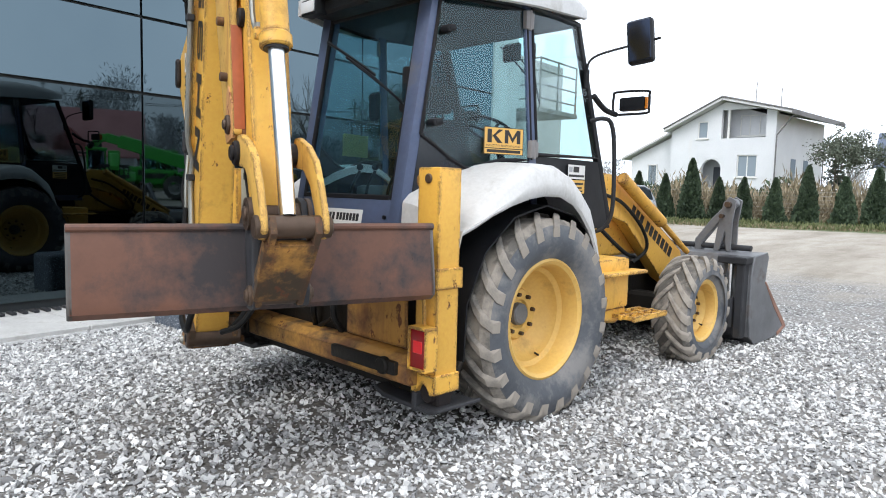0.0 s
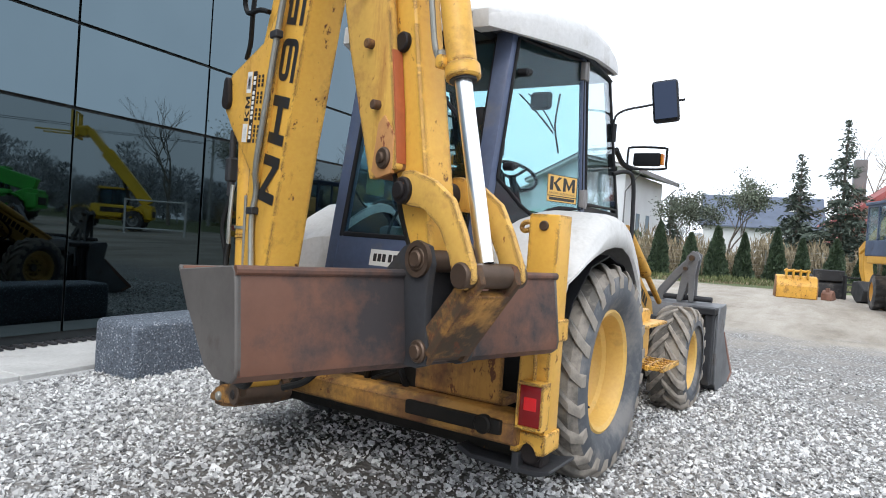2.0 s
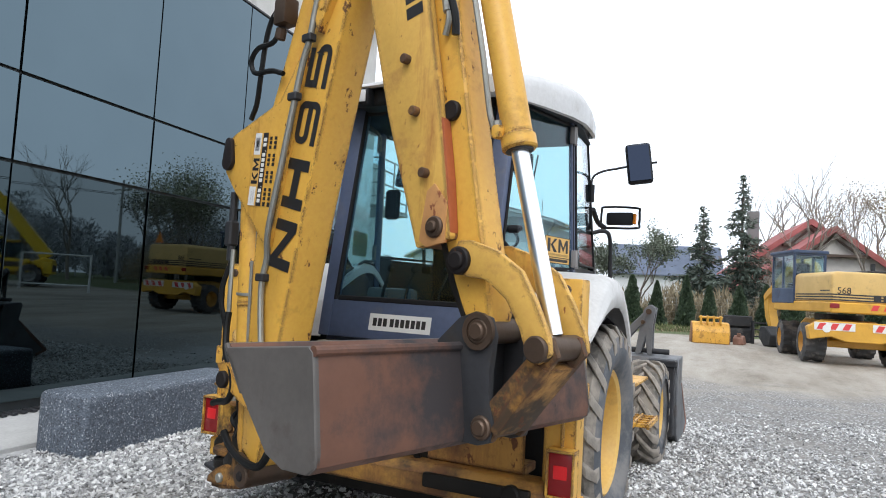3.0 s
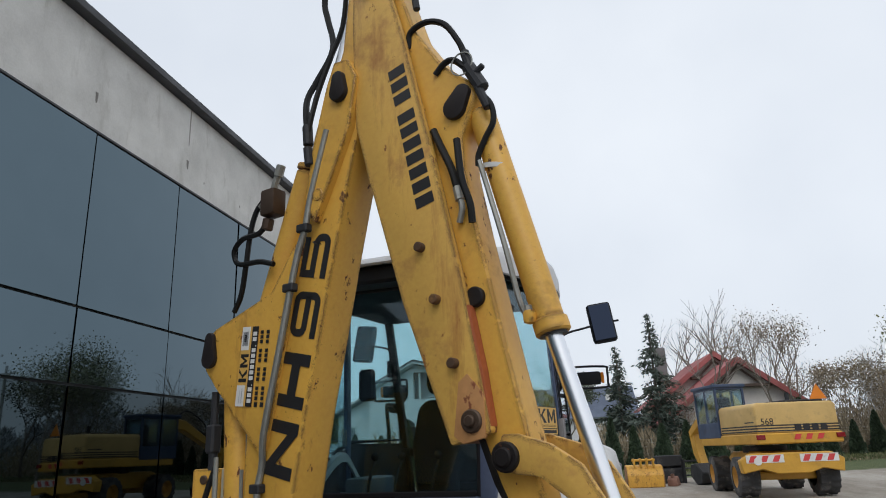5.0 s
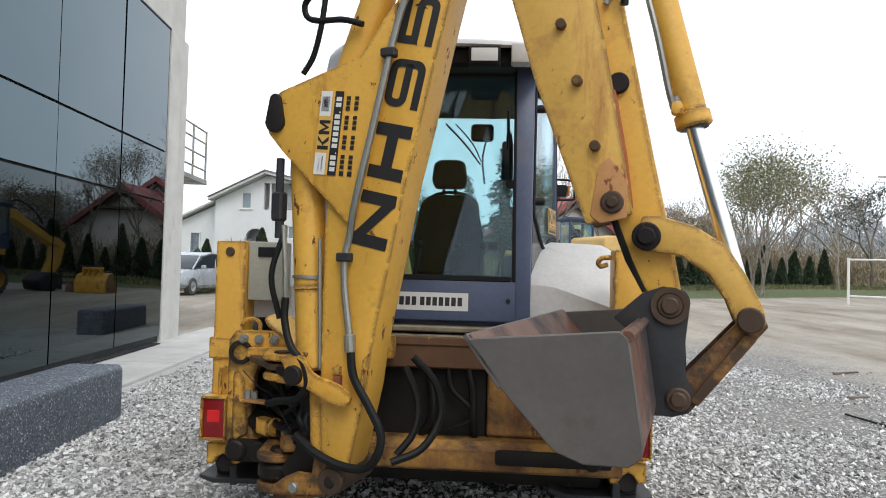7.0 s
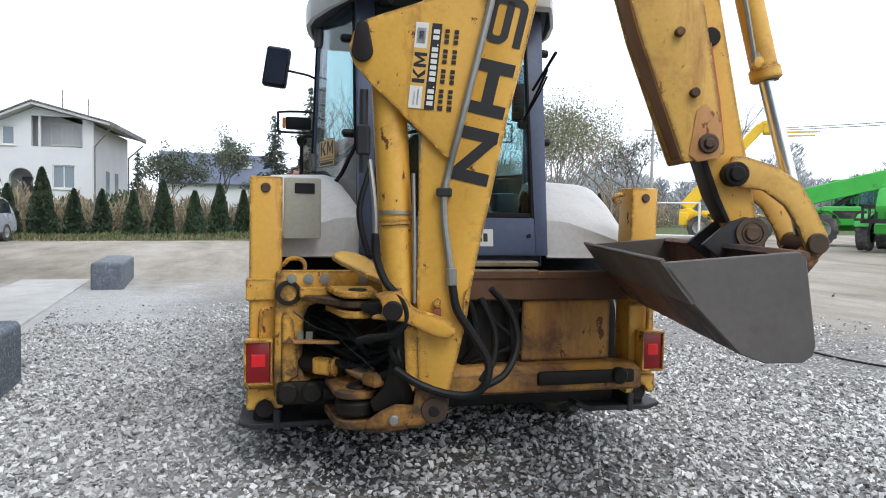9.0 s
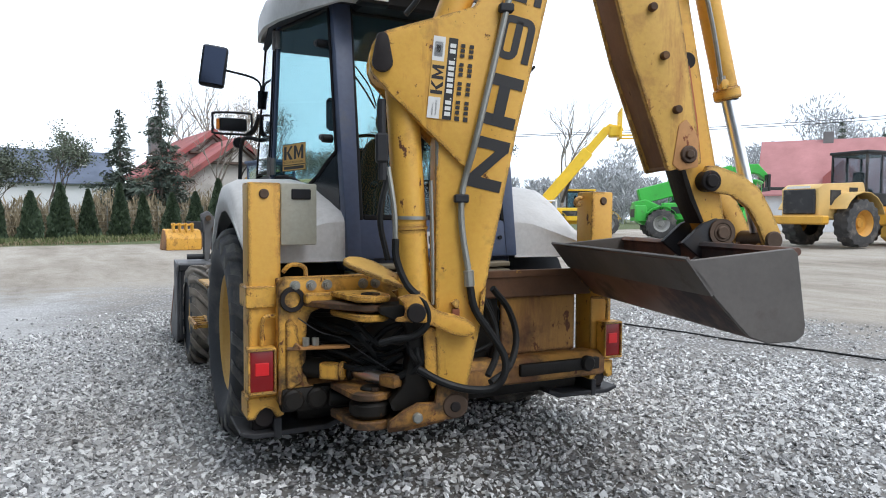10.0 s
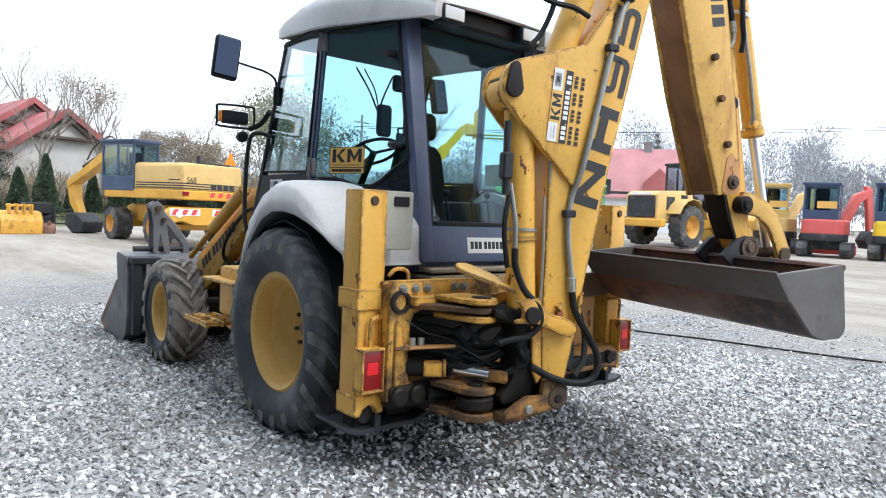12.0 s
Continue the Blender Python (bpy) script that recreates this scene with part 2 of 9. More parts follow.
BROWN = worn("rusty_brown_steel", (0.145, 0.064, 0.040), 0.5, metal=0.0, vary=0.12, chips=0.12, chip_colour=(0.05, 0.035, 0.03), grime=0.52, grime_colour=(0.032, 0.032, 0.036), bumpy=0.15, scale=0.55)
BUCKET_STEEL = worn("bucket_grey_steel", (0.115, 0.105, 0.098), 0.5, vary=0.1, grime=0.15, grime_colour=(0.07, 0.05, 0.04), bumpy=0.12)
PIN = worn("pin_steel", (0.10, 0.065, 0.045), 0.5, metal=0.5, vary=0.2, grime=0.3, bumpy=0.25)
PIN_DARK = worn("pin_dark", (0.022, 0.018, 0.018), 0.55, vary=0.3, chips=0.4, chip_colour=(0.12, 0.05, 0.025), bumpy=0.3)
STEEL_GREY = worn("loader_bucket_steel", (0.15, 0.155, 0.165), 0.5, metal=0.2, vary=0.15, grime=0.22, grime_colour=(0.10, 0.065, 0.045), bumpy=0.15)
STEEL_DARK = worn("dark_steel", (0.035, 0.036, 0.04), 0.5, vary=0.2, grime=0.2, bumpy=0.2)
RUST_PINK = worn("rusted_edge", (0.27, 0.14, 0.10), 0.7, vary=0.2, bumpy=0.2)
CHROME = plain("chromed_rod", (0.86, 0.87, 0.89), 0.28, 1.0)
PIPE = worn("zinc_pipe", (0.33, 0.33, 0.30), 0.4, metal=0.6, vary=0.12, grime=0.15, bumpy=0.1)
HOSE = worn("rubber_hose", (0.011, 0.0115, 0.012), 0.5, vary=0.2, bumpy=0.25)
RUBBER = worn("tyre_rubber", (0.088, 0.096, 0.11), 0.75, vary=0.16, grime=0.55, grime_colour=(0.195, 0.188, 0.182), bumpy=0.25)
# darker tyre colours, used on the left-hand wheels
RUBBER_DARK = worn("dark_tyre_rubber", (0.058, 0.063, 0.074), 0.7, vary=0.16, grime=0.45, grime_colour=(0.135, 0.135, 0.138), bumpy=0.25)
TREAD_DARK = worn("dark_tyre_tread", (0.075, 0.076, 0.080), 0.8, vary=0.2, grime=0.5, grime_colour=(0.20, 0.19, 0.175), bumpy=0.3)
TREAD = worn("tyre_tread", (0.12, 0.11, 0.098), 0.85, vary=0.2, grime=0.7, grime_colour=(0.30, 0.265, 0.225), bumpy=0.3)
CAB_BLUE = worn("cab_blue_grey_paint", (0.075, 0.102, 0.18), 0.42, vary=0.1, grime=0.15, grime_colour=(0.14, 0.14, 0.15), bumpy=0.06)
FENDER = worn("fender_light_grey_plastic", (0.54, 0.535, 0.525), 0.5, vary=0.06, grime=0.18, grime_colour=(0.33, 0.31, 0.28), bumpy=0.05, streak=True)
ROOF_GREY = worn("roof_light_grey_plastic", (0.56, 0.56, 0.56), 0.45, vary=0.06, grime=0.15, grime_colour=(0.36, 0.34, 0.31), bumpy=0.05)
TOOLBOX = worn("toolbox_grey_green", (0.36, 0.36, 0.30), 0.5, vary=0.06, grime=0.1, bumpy=0.05)
BLACK_PLASTIC = worn("black_plastic", (0.014, 0.015, 0.018), 0.5, vary=0.15, bumpy=0.15)
SEAT = worn("black_seat_cloth", (0.009, 0.009, 0.011), 0.9, vary=0.2, bumpy=0.4)
LEDGE_BLACK = worn("glossy_black_panel", (0.012, 0.016, 0.022), 0.16, vary=0.1, bumpy=0.0)
SEAL = plain("rubber_seal", (0.01, 0.01, 0.012), 0.6)
CAB_GLASS = pane_glass("tinted_cab_glass", (0.68, 0.83, 0.855), ior=1.42)
CAB_GLASS_CLEAR = pane_glass("pale_cab_glass", (0.84, 0.91, 0.92), ior=1.32)
MIRROR = plain("mirror_glass", (0.035, 0.045, 0.07), 0.1, 1.0)
RED_LENS = plain("red_lens", (0.22, 0.008, 0.010), 0.2)
RED_LENS_BRIGHT = plain("red_lens_reflector", (0.70, 0.015, 0.02), 0.3)
AMBER = plain("amber_lens", (0.75, 0.23, 0.02), 0.25)
WHITE_LENS = plain("clear_lens", (0.7, 0.72, 0.74), 0.15)
STICKER_WHITE = plain("white_sticker", (0.72, 0.72, 0.70), 0.4)
STICKER_YELLOW = plain("yellow_sticker", (0.68, 0.40, 0.10), 0.4)
DECAL_BLACK = worn("black_decal", (0.018, 0.017, 0.018), 0.45, vary=0.1, bumpy=0.03)
DECAL_GREY = plain("grey_decal", (0.35, 0.36, 0.38), 0.5)
BEAM = worn("rusty_beam_paint", (0.50, 0.25, 0.05), 0.55, vary=0.2, chips=0.8, edge=1.0, stain=1.3, stain_colour=(0.16, 0.06, 0.025), grime=0.62, grime_colour=(0.035, 0.028, 0.022), bumpy=0.2, scale=0.6)
ORANGE_RUST = worn("orange_rubbed_steel", (0.42, 0.105, 0.035), 0.6, vary=0.2, chips=0.2, bumpy=0.2)
RUST_WEB = worn("rusty_paint_remains", (0.26, 0.125, 0.055), 0.6, vary=0.25, chips=0.5, chip_colour=(0.10, 0.04, 0.02), grime=0.4, grime_colour=(0.38, 0.21, 0.08), bumpy=0.2, streak=True)
CARRIAGE = worn("greasy_carriage_paint", (0.68, 0.36, 0.055), 0.5, vary=0.1, chips=0.75, edge=1.0, stain=0.9, grime=0.6, grime_colour=(0.025, 0.02, 0.016), bumpy=0.2, scale=1.2)
for mat in (HOSE, BLACK_GREASE_SHADE, STEEL_DARK, PIN_DARK, BLACK_PLASTIC, SEAL):
    mat.node_tree.nodes["Principled BSDF"].inputs["Specular IOR Level"].default_value = 0.22


# ---------------------------------------------------------------- ground
def ease(t):
    t = min(1, max(0, t))
    return t * t * (3 - 2 * t)


def ground_z(x, y):
    """The yard rises very gently to its far sides."""
    east = 0.55 * ease((x - 2) / 20)
    north = 0.20 * ease((y - 9) / 16) * (1 - ease((x - 2) / 20)) + 0.25 * ease((y - 26) / 14) * ease((x + 12) / 20)
    return east + north


def axis_steps(stops):
    out = []
    for (a, b, n) in stops:
        out += list(np.linspace(a, b, n, endpoint=False))
    return out + [stops[-1][1]]


def ground_mat():
    mat, nt, b = shader("yard_ground")
    geo = nt.nodes.new("ShaderNodeNewGeometry")
    pos = geo.outputs["Position"]
    sep = nt.nodes.new("ShaderNodeSeparateXYZ")
    nt.links.new(pos, sep.inputs["Vector"])

    def math_node(op, a, c=None):
        n = nt.nodes.new("ShaderNodeMath")
        n.operation = op
        for k, v in enumerate((a, c)):
            if v is None:
                continue
            if isinstance(v, (int, float)):
                n.inputs[k].default_value = v
            else:
                nt.links.new(v, n.inputs[k])
        return n.outputs[0]

    wob = tex_noise(nt, 0.35, 5.0, 0.6, pos)
    wob2 = tex_noise(nt, 1.7, 6.0, 0.65, pos)
    shift = math_node("ADD", math_node("MULTIPLY", math_node("SUBTRACT", wob, 0.5), 7.0), math_node("MULTIPLY", math_node("SUBTRACT", wob2, 0.5), 3.5))
    # crushed stone
    v = nt.nodes.new("ShaderNodeTexVoronoi")
    v.inputs["Scale"].default_value = 26
    nt.links.new(pos, v.inputs["Vector"])
    stone = ramp(nt, v.outputs["Color"], [(0.1, (0.26, 0.26, 0.26)), (0.9, (0.70, 0.70, 0.70))])
    stone = mix(nt, ramp(nt, v.outputs["Distance"], [(0.22, 0.0), (0.52, 0.95)]), stone, (0.14, 0.132, 0.122))
    patch = ramp(nt, wob2, [(0.42, 0.0), (0.62, 0.55)])
    stone = mix(nt, patch, stone, (0.24, 0.225, 0.205))
    # pale stone dust trodden down along the paving
    west = ramp(nt, math_node("ADD", math_node("MULTIPLY", math_node("SUBTRACT", -4.6, math_node("ADD", sep.outputs["X"], math_node("MULTIPLY", shift, 0.4))), 0.35), 0.3), [(0.2, 0.0), (0.8, 0.7)])
    fines = ramp(nt, tex_noise(nt, 7, 7.0, 0.75, pos), [(0.32, (0.42, 0.42, 0.42)), (0.6, (0.60, 0.60, 0.60)), (0.8, (0.72, 0.72, 0.72))])
    stone = mix(nt, west, stone, fines)
    # trodden sand with wheel marks
    tracks = tex_noise(nt, 0.6, 7.0, 0.7, pos, stretch=(1.0, 0.25, 1.0))
    grit = tex_noise(nt, 60, 3.0, 0.7, pos)
    sand = ramp(nt, tracks, [(0.28, (0.145, 0.122, 0.094)), (0.43, (0.28, 0.247, 0.203)), (0.55, (0.36, 0.325, 0.278)), (0.72, (0.46, 0.428, 0.378))])
    sand = mix(nt, 0.35, sand, ramp(nt, grit, [(0.3, 0.25), (0.7, 0.75)]), "OVERLAY")
    mud = ramp(nt, tex_noise(nt, 2.3, 8.0, 0.72, pos, stretch=(0.6, 1.0, 1.0)), [(0.56, 0.0), (0.70, 0.55)])
    sand = mix(nt, mud, sand, (0.17, 0.135, 0.10))
    # grass
    gn = tex_noise(nt, 9, 6.0, 0.7, pos)
    grass = ramp(nt, gn, [(0.3, (0.035, 0.05, 0.018)), (0.6, (0.10, 0.125, 0.04)), (0.8, (0.20, 0.18, 0.08))])
    # where each lies
    edge_y = math_node("SUBTRACT", 12.5, math_node("ADD", sep.outputs["Y"], shift))
    edge_x = math_node("SUBTRACT", 3.0, math_node("ADD", sep.outputs["X"], shift))
    gravel_mask = ramp(nt, math_node("ADD", math_node("MULTIPLY", math_node("MINIMUM", edge_x, edge_y), 0.22), 0.5), [(0.15, 0.0), (0.75, 1.0)])
    far = math_node("ADD", math_node("MULTIPLY", math_node("SUBTRACT", math_node("ADD", sep.outputs["Y"], math_node("MULTIPLY", shift, 0.35)), math_node("ADD", 30.5, math_node("MULTIPLY", sep.outputs["X"], 0.12))), 0.6), 0.5)
    grass_mask = ramp(nt, far, [(0.2, 0.0), (0.6, 1.0)])
    col = mix(nt, gravel_mask, sand, stone)
    # oily ground under the machine, with the machine's shade painted into its colour
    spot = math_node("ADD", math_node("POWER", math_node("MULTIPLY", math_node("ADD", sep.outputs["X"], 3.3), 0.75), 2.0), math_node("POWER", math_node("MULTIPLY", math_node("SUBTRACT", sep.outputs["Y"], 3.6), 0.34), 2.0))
    shaded_soil = ramp(nt, math_node("ADD", spot, math_node("MULTIPLY", math_node("SUBTRACT", wob2, 0.5), 2.2)), [(0.35, 0.85), (1.15, 0.0)])
    col = mix(nt, shaded_soil, col, ramp(nt, tex_noise(nt, 21, 5.0, 0.7, pos), [(0.35, (0.045, 0.040, 0.036)), (0.7, (0.15, 0.135, 0.12))]))
    col = mix(nt, grass_mask, col, grass)
    nt.links.new(col, b.inputs["Base Color"])
    b.inputs["Roughness"].default_value = 0.9
    h = mix(nt, gravel_mask, grit, ramp(nt, v.outputs["Distance"], [(0.0, 1.0), (0.6, 0.0)]))
    bump(nt, b, h, 0.7, 0.02)
    return mat


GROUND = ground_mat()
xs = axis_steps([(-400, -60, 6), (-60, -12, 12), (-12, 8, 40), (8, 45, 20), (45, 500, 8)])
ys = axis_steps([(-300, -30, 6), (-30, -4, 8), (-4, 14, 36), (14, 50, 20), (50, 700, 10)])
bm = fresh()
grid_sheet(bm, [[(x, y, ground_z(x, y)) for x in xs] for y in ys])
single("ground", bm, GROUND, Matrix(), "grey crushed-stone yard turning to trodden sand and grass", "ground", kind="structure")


def stone_mat():
    mat, nt, b = shader("crushed_stone")
    geo = nt.nodes.new("ShaderNodeNewGeometry")
    col = ramp(nt, geo.outputs["Random Per Island"], [(0.0, (0.14, 0.14, 0.14)), (0.22, (0.33, 0.33, 0.33)), (0.6, (0.57, 0.57, 0.565)), (1.0, (0.82, 0.82, 0.81))])
    dirt = ramp(nt, tex_noise(nt, 0.8, 5.0, 0.65, geo.outputs["Position"]), [(0.52, 0.0), (0.68, 0.42)])
    col = mix(nt, dirt, col, (0.20, 0.185, 0.165))
    nt.links.new(col, b.inputs["Base Color"])
    b.inputs["Roughness"].default_value = 0.85
    bump(nt, b, tex_noise(nt, 160, 3.0, 0.6, geo.outputs["Position"]), 0.4, 0.004)
    return mat


STONE = stone_mat()


def scatter_stones(name, count, x0, x1, y0, y1, size0, size1, keep, label, seed):
    """Many loose angular stones in one mesh."""
    rng = np.random.default_rng(seed)
    cube = np.array([[-1, -1, -1], [1, -1, -1], [1, 1, -1], [-1, 1, -1], [-1, -1, 1], [1, -1, 1], [1, 1, 1], [-1, 1, 1]], float) * 0.62
    quads = np.array([[0, 3, 2, 1], [4, 5, 6, 7], [0, 1, 5, 4], [1, 2, 6, 5], [2, 3, 7, 6], [3, 0, 4, 7]])
    px, py = rng.uniform(x0, x1, count), rng.uniform(y0, y1, count)
    ok = np.array([keep(a, c, k) for a, c, k in zip(px, py, rng.uniform(0, 1, count))])
    px, py = px[ok], py[ok]
    n = len(px)
    pz = np.array([ground_z(a, c) for a, c in zip(px, py)])
    s = size0 + (size1 - size0) * rng.uniform(0, 1, n) ** 1.8
    v = cube[None] * rng.uniform(0.45, 1.25, (n, 8, 1)) + rng.normal(0, 0.14, (n, 8, 3))
    v *= s[:, None, None] * rng.uniform(0.6, 1.25, (n, 1, 3)) * 0.5 * np.array([1.15, 0.95, 0.55])
    a = rng.uniform(0, 2 * np.pi, (3, n))
    for k, (i, j) in enumerate(((0, 1), (1, 2), (0, 2))):
        lim = a[k] if k == 0 else (a[k] - np.pi) * 0.3
        c, d = np.cos(lim)[:, None], np.sin(lim)[:, None]
        vi, vj = v[:, :, i].copy(), v[:, :, j].copy()
        v[:, :, i], v[:, :, j] = c * vi - d * vj, d * vi + c * vj
    v += np.stack([px, py, pz + 0.20 * s], 1)[:, None]
    faces = (quads[None] + 8 * np.arange(n)[:, None, None]).reshape(-1)
    me = bpy.data.meshes.new(name)
    me.vertices.add(8 * n)
    me.vertices.foreach_set("co", v.reshape(-1))
    me.loops.add(24 * n)
    me.loops.foreach_set("vertex_index", faces)
    me.polygons.add(6 * n)
    me.polygons.foreach_set("loop_start", np.arange(0, 24 * n, 4))
    me.polygons.foreach_set("use_smooth", np.zeros(6 * n, dtype=bool))
    me.update(calc_edges=True)
    me.materials.append(STONE)
    return tagged(new(name, me), label, "gravel", kind="stuff")


def on_gravel(x, y, k):
    if x < -6.72 - 0.055 * (y - 3):
        return False
    edge = min(9.5 - y, 1.5 - x) + 1.2 * math.sin(1.3 * x + 0.7 * y) + 0.8 * math.sin(2.9 * y - 1.7 * x)
    thin = 0.55 + 0.45 * math.sin(0.9 * x + 2.0 * math.sin(0.6 * y)) * math.sin(1.1 * y + 0.5 * x)
    return k < min(1, max(0.04, 0.25 + 0.35 * edge)) * (0.45 + 0.55 * thin) * (1.0 if y < 5.5 else 0.6) * (1.0 if x > -4.4 else 1.08)


scatter_stones("gravel", 225000, -7.4, 4.0, 0.8, 10.0, 0.016, 0.054, on_gravel, "loose light grey crushed stone lying over the yard", 3)
scatter_stones("gravel", 50000, -7.3, 4.0, -4.0, 0.86, 0.016, 0.056, lambda x, y, k: on_gravel(x, y, k) and k < 0.9 + 0.17 * y, "loose light grey crushed stone where the yard thins out", 4)


# ---------------------------------------------------------------- glass-fronted building, its slab and granite blocks
BLD = pose(-8.05, 3.0, 0, 0, 0, 3.2)
WALL_WHITE = worn("white_render", (0.62, 0.61, 0.58), 0.85, vary=0.07, grime=0.2, grime_colour=(0.40, 0.385, 0.35), bumpy=0.25, streak=True)


def mirror_pane_mat(name, tint):
    mat, nt, b = shader(name)
    col = ramp(nt, tex_noise(nt, 0.7, 3.0), [(0.3, tuple(0.94 * c for c in tint)), (0.7, tint)])
    nt.links.new(col, b.inputs["Base Color"])
    b.inputs["Metallic"].default_value = 1.0
    nt.links.new(ramp(nt, tex_noise(nt, 2.2, 5.0, 0.65, stretch=(1, 1, 0.4)), [(0.45, 0.012), (0.75, 0.05)]), b.inputs["Roughness"])
    bump(nt, b, tex_noise(nt, 0.9, 1.0), 0.012, 0.05)
    return mat


GLASS_DARK = mirror_pane_mat("blue_grey_mirror_glass", (0.106, 0.146, 0.170))
# bottom panes: same glass tinted darker, to dim the reflection by colour
GLASS_LOWER = mirror_pane_mat("dim_reflection_glass", (0.052, 0.071, 0.080))
JOINT = worn("dark_joint", (0.022, 0.028, 0.031), 0.6, vary=0.15, bumpy=0.0)
COPING = worn("dark_sheet_coping", (0.035, 0.035, 0.04), 0.5, vary=0.1)
SLAB = worn("pale_concrete_slab", (0.52, 0.515, 0.50), 0.85, vary=0.08, grime=0.15, grime_colour=(0.33, 0.31, 0.28), bumpy=0.2)


def granite_mat():
    mat, nt, b = shader("speckled_granite")
    c = nt.nodes.new("ShaderNodeTexCoord")
    v = nt.nodes.new("ShaderNodeTexVoronoi")
    v.inputs["Scale"].default_value = 105
    nt.links.new(c.outputs["Object"], v.inputs["Vector"])
    spots = ramp(nt, v.outputs["Color"], [(0.12, (0.045, 0.055, 0.072)), (0.5, (0.105, 0.127, 0.16)), (0.80, (0.17, 0.20, 0.24)), (0.90, (0.55, 0.58, 0.62))])
    big = ramp(nt, tex_noise(nt, 9, 5.0), [(0.3, 0.35), (0.7, 0.65)])
    nt.links.new(mix(nt, 0.5, spots, big, "OVERLAY"), b.inputs["Base Color"])
    b.inputs["Roughness"].default_value = 0.6
    bump(nt, b, tex_noise(nt, 55, 5.0, 0.7), 0.8, 0.012)
    return mat


GRANITE = granite_mat()
hall = thing("office_building", BLD, "long low building with a dark mirror-glass front and white parapet", "building")
bm = fresh()
box(bm, -14, -0.06, -40, 8.97, 5.70, 7.10, 0.01)
box(bm, -0.05, 0.02, 8.07, 8.95, 0.03, 5.70, 0.006)
box(bm, -14, -0.10, 8.85, 8.95, 0.03, 5.70, 0.006)
part("wall", bm, WALL_WHITE, hall)
for y, z0, z1, w_ in ((4.6, 6.45, 7.08, 0.03), (4.6, 6.05, 6.2, 0.06), (7.6, 6.6, 7.08, 0.02), (2.5, 6.1, 6.25, 0.05), (5.1, 5.98, 6.03, 0.035), (6.3, 6.0, 6.04, 0.03)):
    bm = fresh()
    prism(bm, [(y - w_ * 0.5, z1), (y + w_ * 0.5, z1), (y + w_ * 0.35, z0 + 0.02), (y, z0), (y - w_ * 0.3, z0 + 0.04)], -0.06, -0.056, "x", 0)
    part("stain", bm, worn("parapet_stain", (0.27, 0.255, 0.235), 0.9, vary=0.2), hall, "dark weather stain")
bm = fresh()
box(bm, -14, 0.09, -40, 9.05, 7.10, 7.22, 0.01)
part("coping", bm, COPING, hall, "dark sheet-metal roof edge")
bm = fresh()
box(bm, -0.40, -0.045, -40, 8.06, 0.05, 5.69, 0)
part("backing", bm, JOINT, hall)
cols = [8.05 - 1.84 * k for k in range(26)]
lines = [(0.14, 2.53), (2.545, 3.43), (3.445, 5.67)]
pane_meshes = []
for z0, z1 in lines:
    bm = fresh()
    box(bm, -0.03, 0, -0.905, 0.905, z0 + 0.010, z1 - 0.010, 0.002)
    pane_meshes.append(mesh_of("glass_pane", bm, GLASS_LOWER if z0 < 1 else GLASS_DARK))
rng = random.Random(5)
for k, y in enumerate(cols):
    for me in pane_meshes:
        ob = new("glass_pane", me)
        ob.parent = hall
        ob.matrix_basis = pose(0, y - 0.92, 0, rng.uniform(-0.05, 0.05), rng.uniform(-0.12, 0.12), rng.uniform(-0.12, 0.12))
bm = fresh()
for k in range(80):
    box(bm, 0.04, 0.20, 7.4 - 0.22 * k, 7.4 - 0.22 * k + 0.05, 0.05, 0.075, 0.003)
    box(bm, 0.04, 0.20, 7.51 - 0.22 * k, 7.51 - 0.22 * k + 0.05, 0.05, 0.075, 0.003)
part("grating", bm, STEEL_DARK, hall, "dark metal drain grating below the glass")
# railing of an outer stair on the far side
for z in (3.85, 4.2, 4.55, 4.85):
    part("rail", tube(fresh(), [(-1.6, 11.6, z), (-1.0, 11.6, z), (-1.0, 13.5, z)], 0.022, 8, 1), PIPE, hall, "grey steel rail")
for x, y in ((-1.4, 11.6), (-1.0, 11.6), (-1.0, 12.5), (-1.0, 13.5)):
    part("rail_post", rod(fresh(), (x, y, 3.55), (x, y, 4.88), 0.025, seg=8), PIPE, hall)
part("stair_landing", box(fresh(), -3, -0.98, 11.55, 13.6, 3.50, 3.62, 0.01), PIPE, hall, "grey steel landing")
bm = fresh()
box(bm, -0.045, 0.012, -40, 8.07, 5.672, 5.702, 0.003)
part("head_trim", bm, COPING, hall, "dark trim above the glass")
bm = fresh()
box(bm, -14, -2.8, 8.95, 16, 0.0, 5.4, 0.02)
part("rear_wing", bm, WALL_WHITE, hall)

bm = fresh()
for k in range(9):
    box(bm, 0.0, 1.21, 11.5 - 3.0 * (k + 1) + 0.006, 11.5 - 3.0 * k - 0.006, -0.12, 0.045, 0.008)
box(bm, -6, 1.21, 11.506, 12.4, -0.12, 0.045, 0.008)
single("pavement", bm, SLAB, BLD, "pale concrete paving along the glass front", "pavement", kind="structure")


def granite_block(y0, m):
    bm = fresh()
    box(bm, -0.265, 0.265, -1.085, 1.085, -0.10, 0.50, 0.075, seg=4)
    return single("granite_block", bm, GRANITE, m, "rough grey speckled granite block lying beside the paving", "stone block", "granite blocks")


block_a = granite_block(0, BLD @ pose(1.56, 1.18, 0))
copy_thing(block_a, BLD @ pose(1.70, 10.09, 0.0))


# ---------------------------------------------------------------- the backhoe loader
MACH = pose(-3.42, 2.69, 0.0, 0, 0, -3.5)
loader = thing("backhoe_loader", MACH, "worn yellow backhoe loader with blue-grey cab, digging arm folded sideways", "backhoe loader")
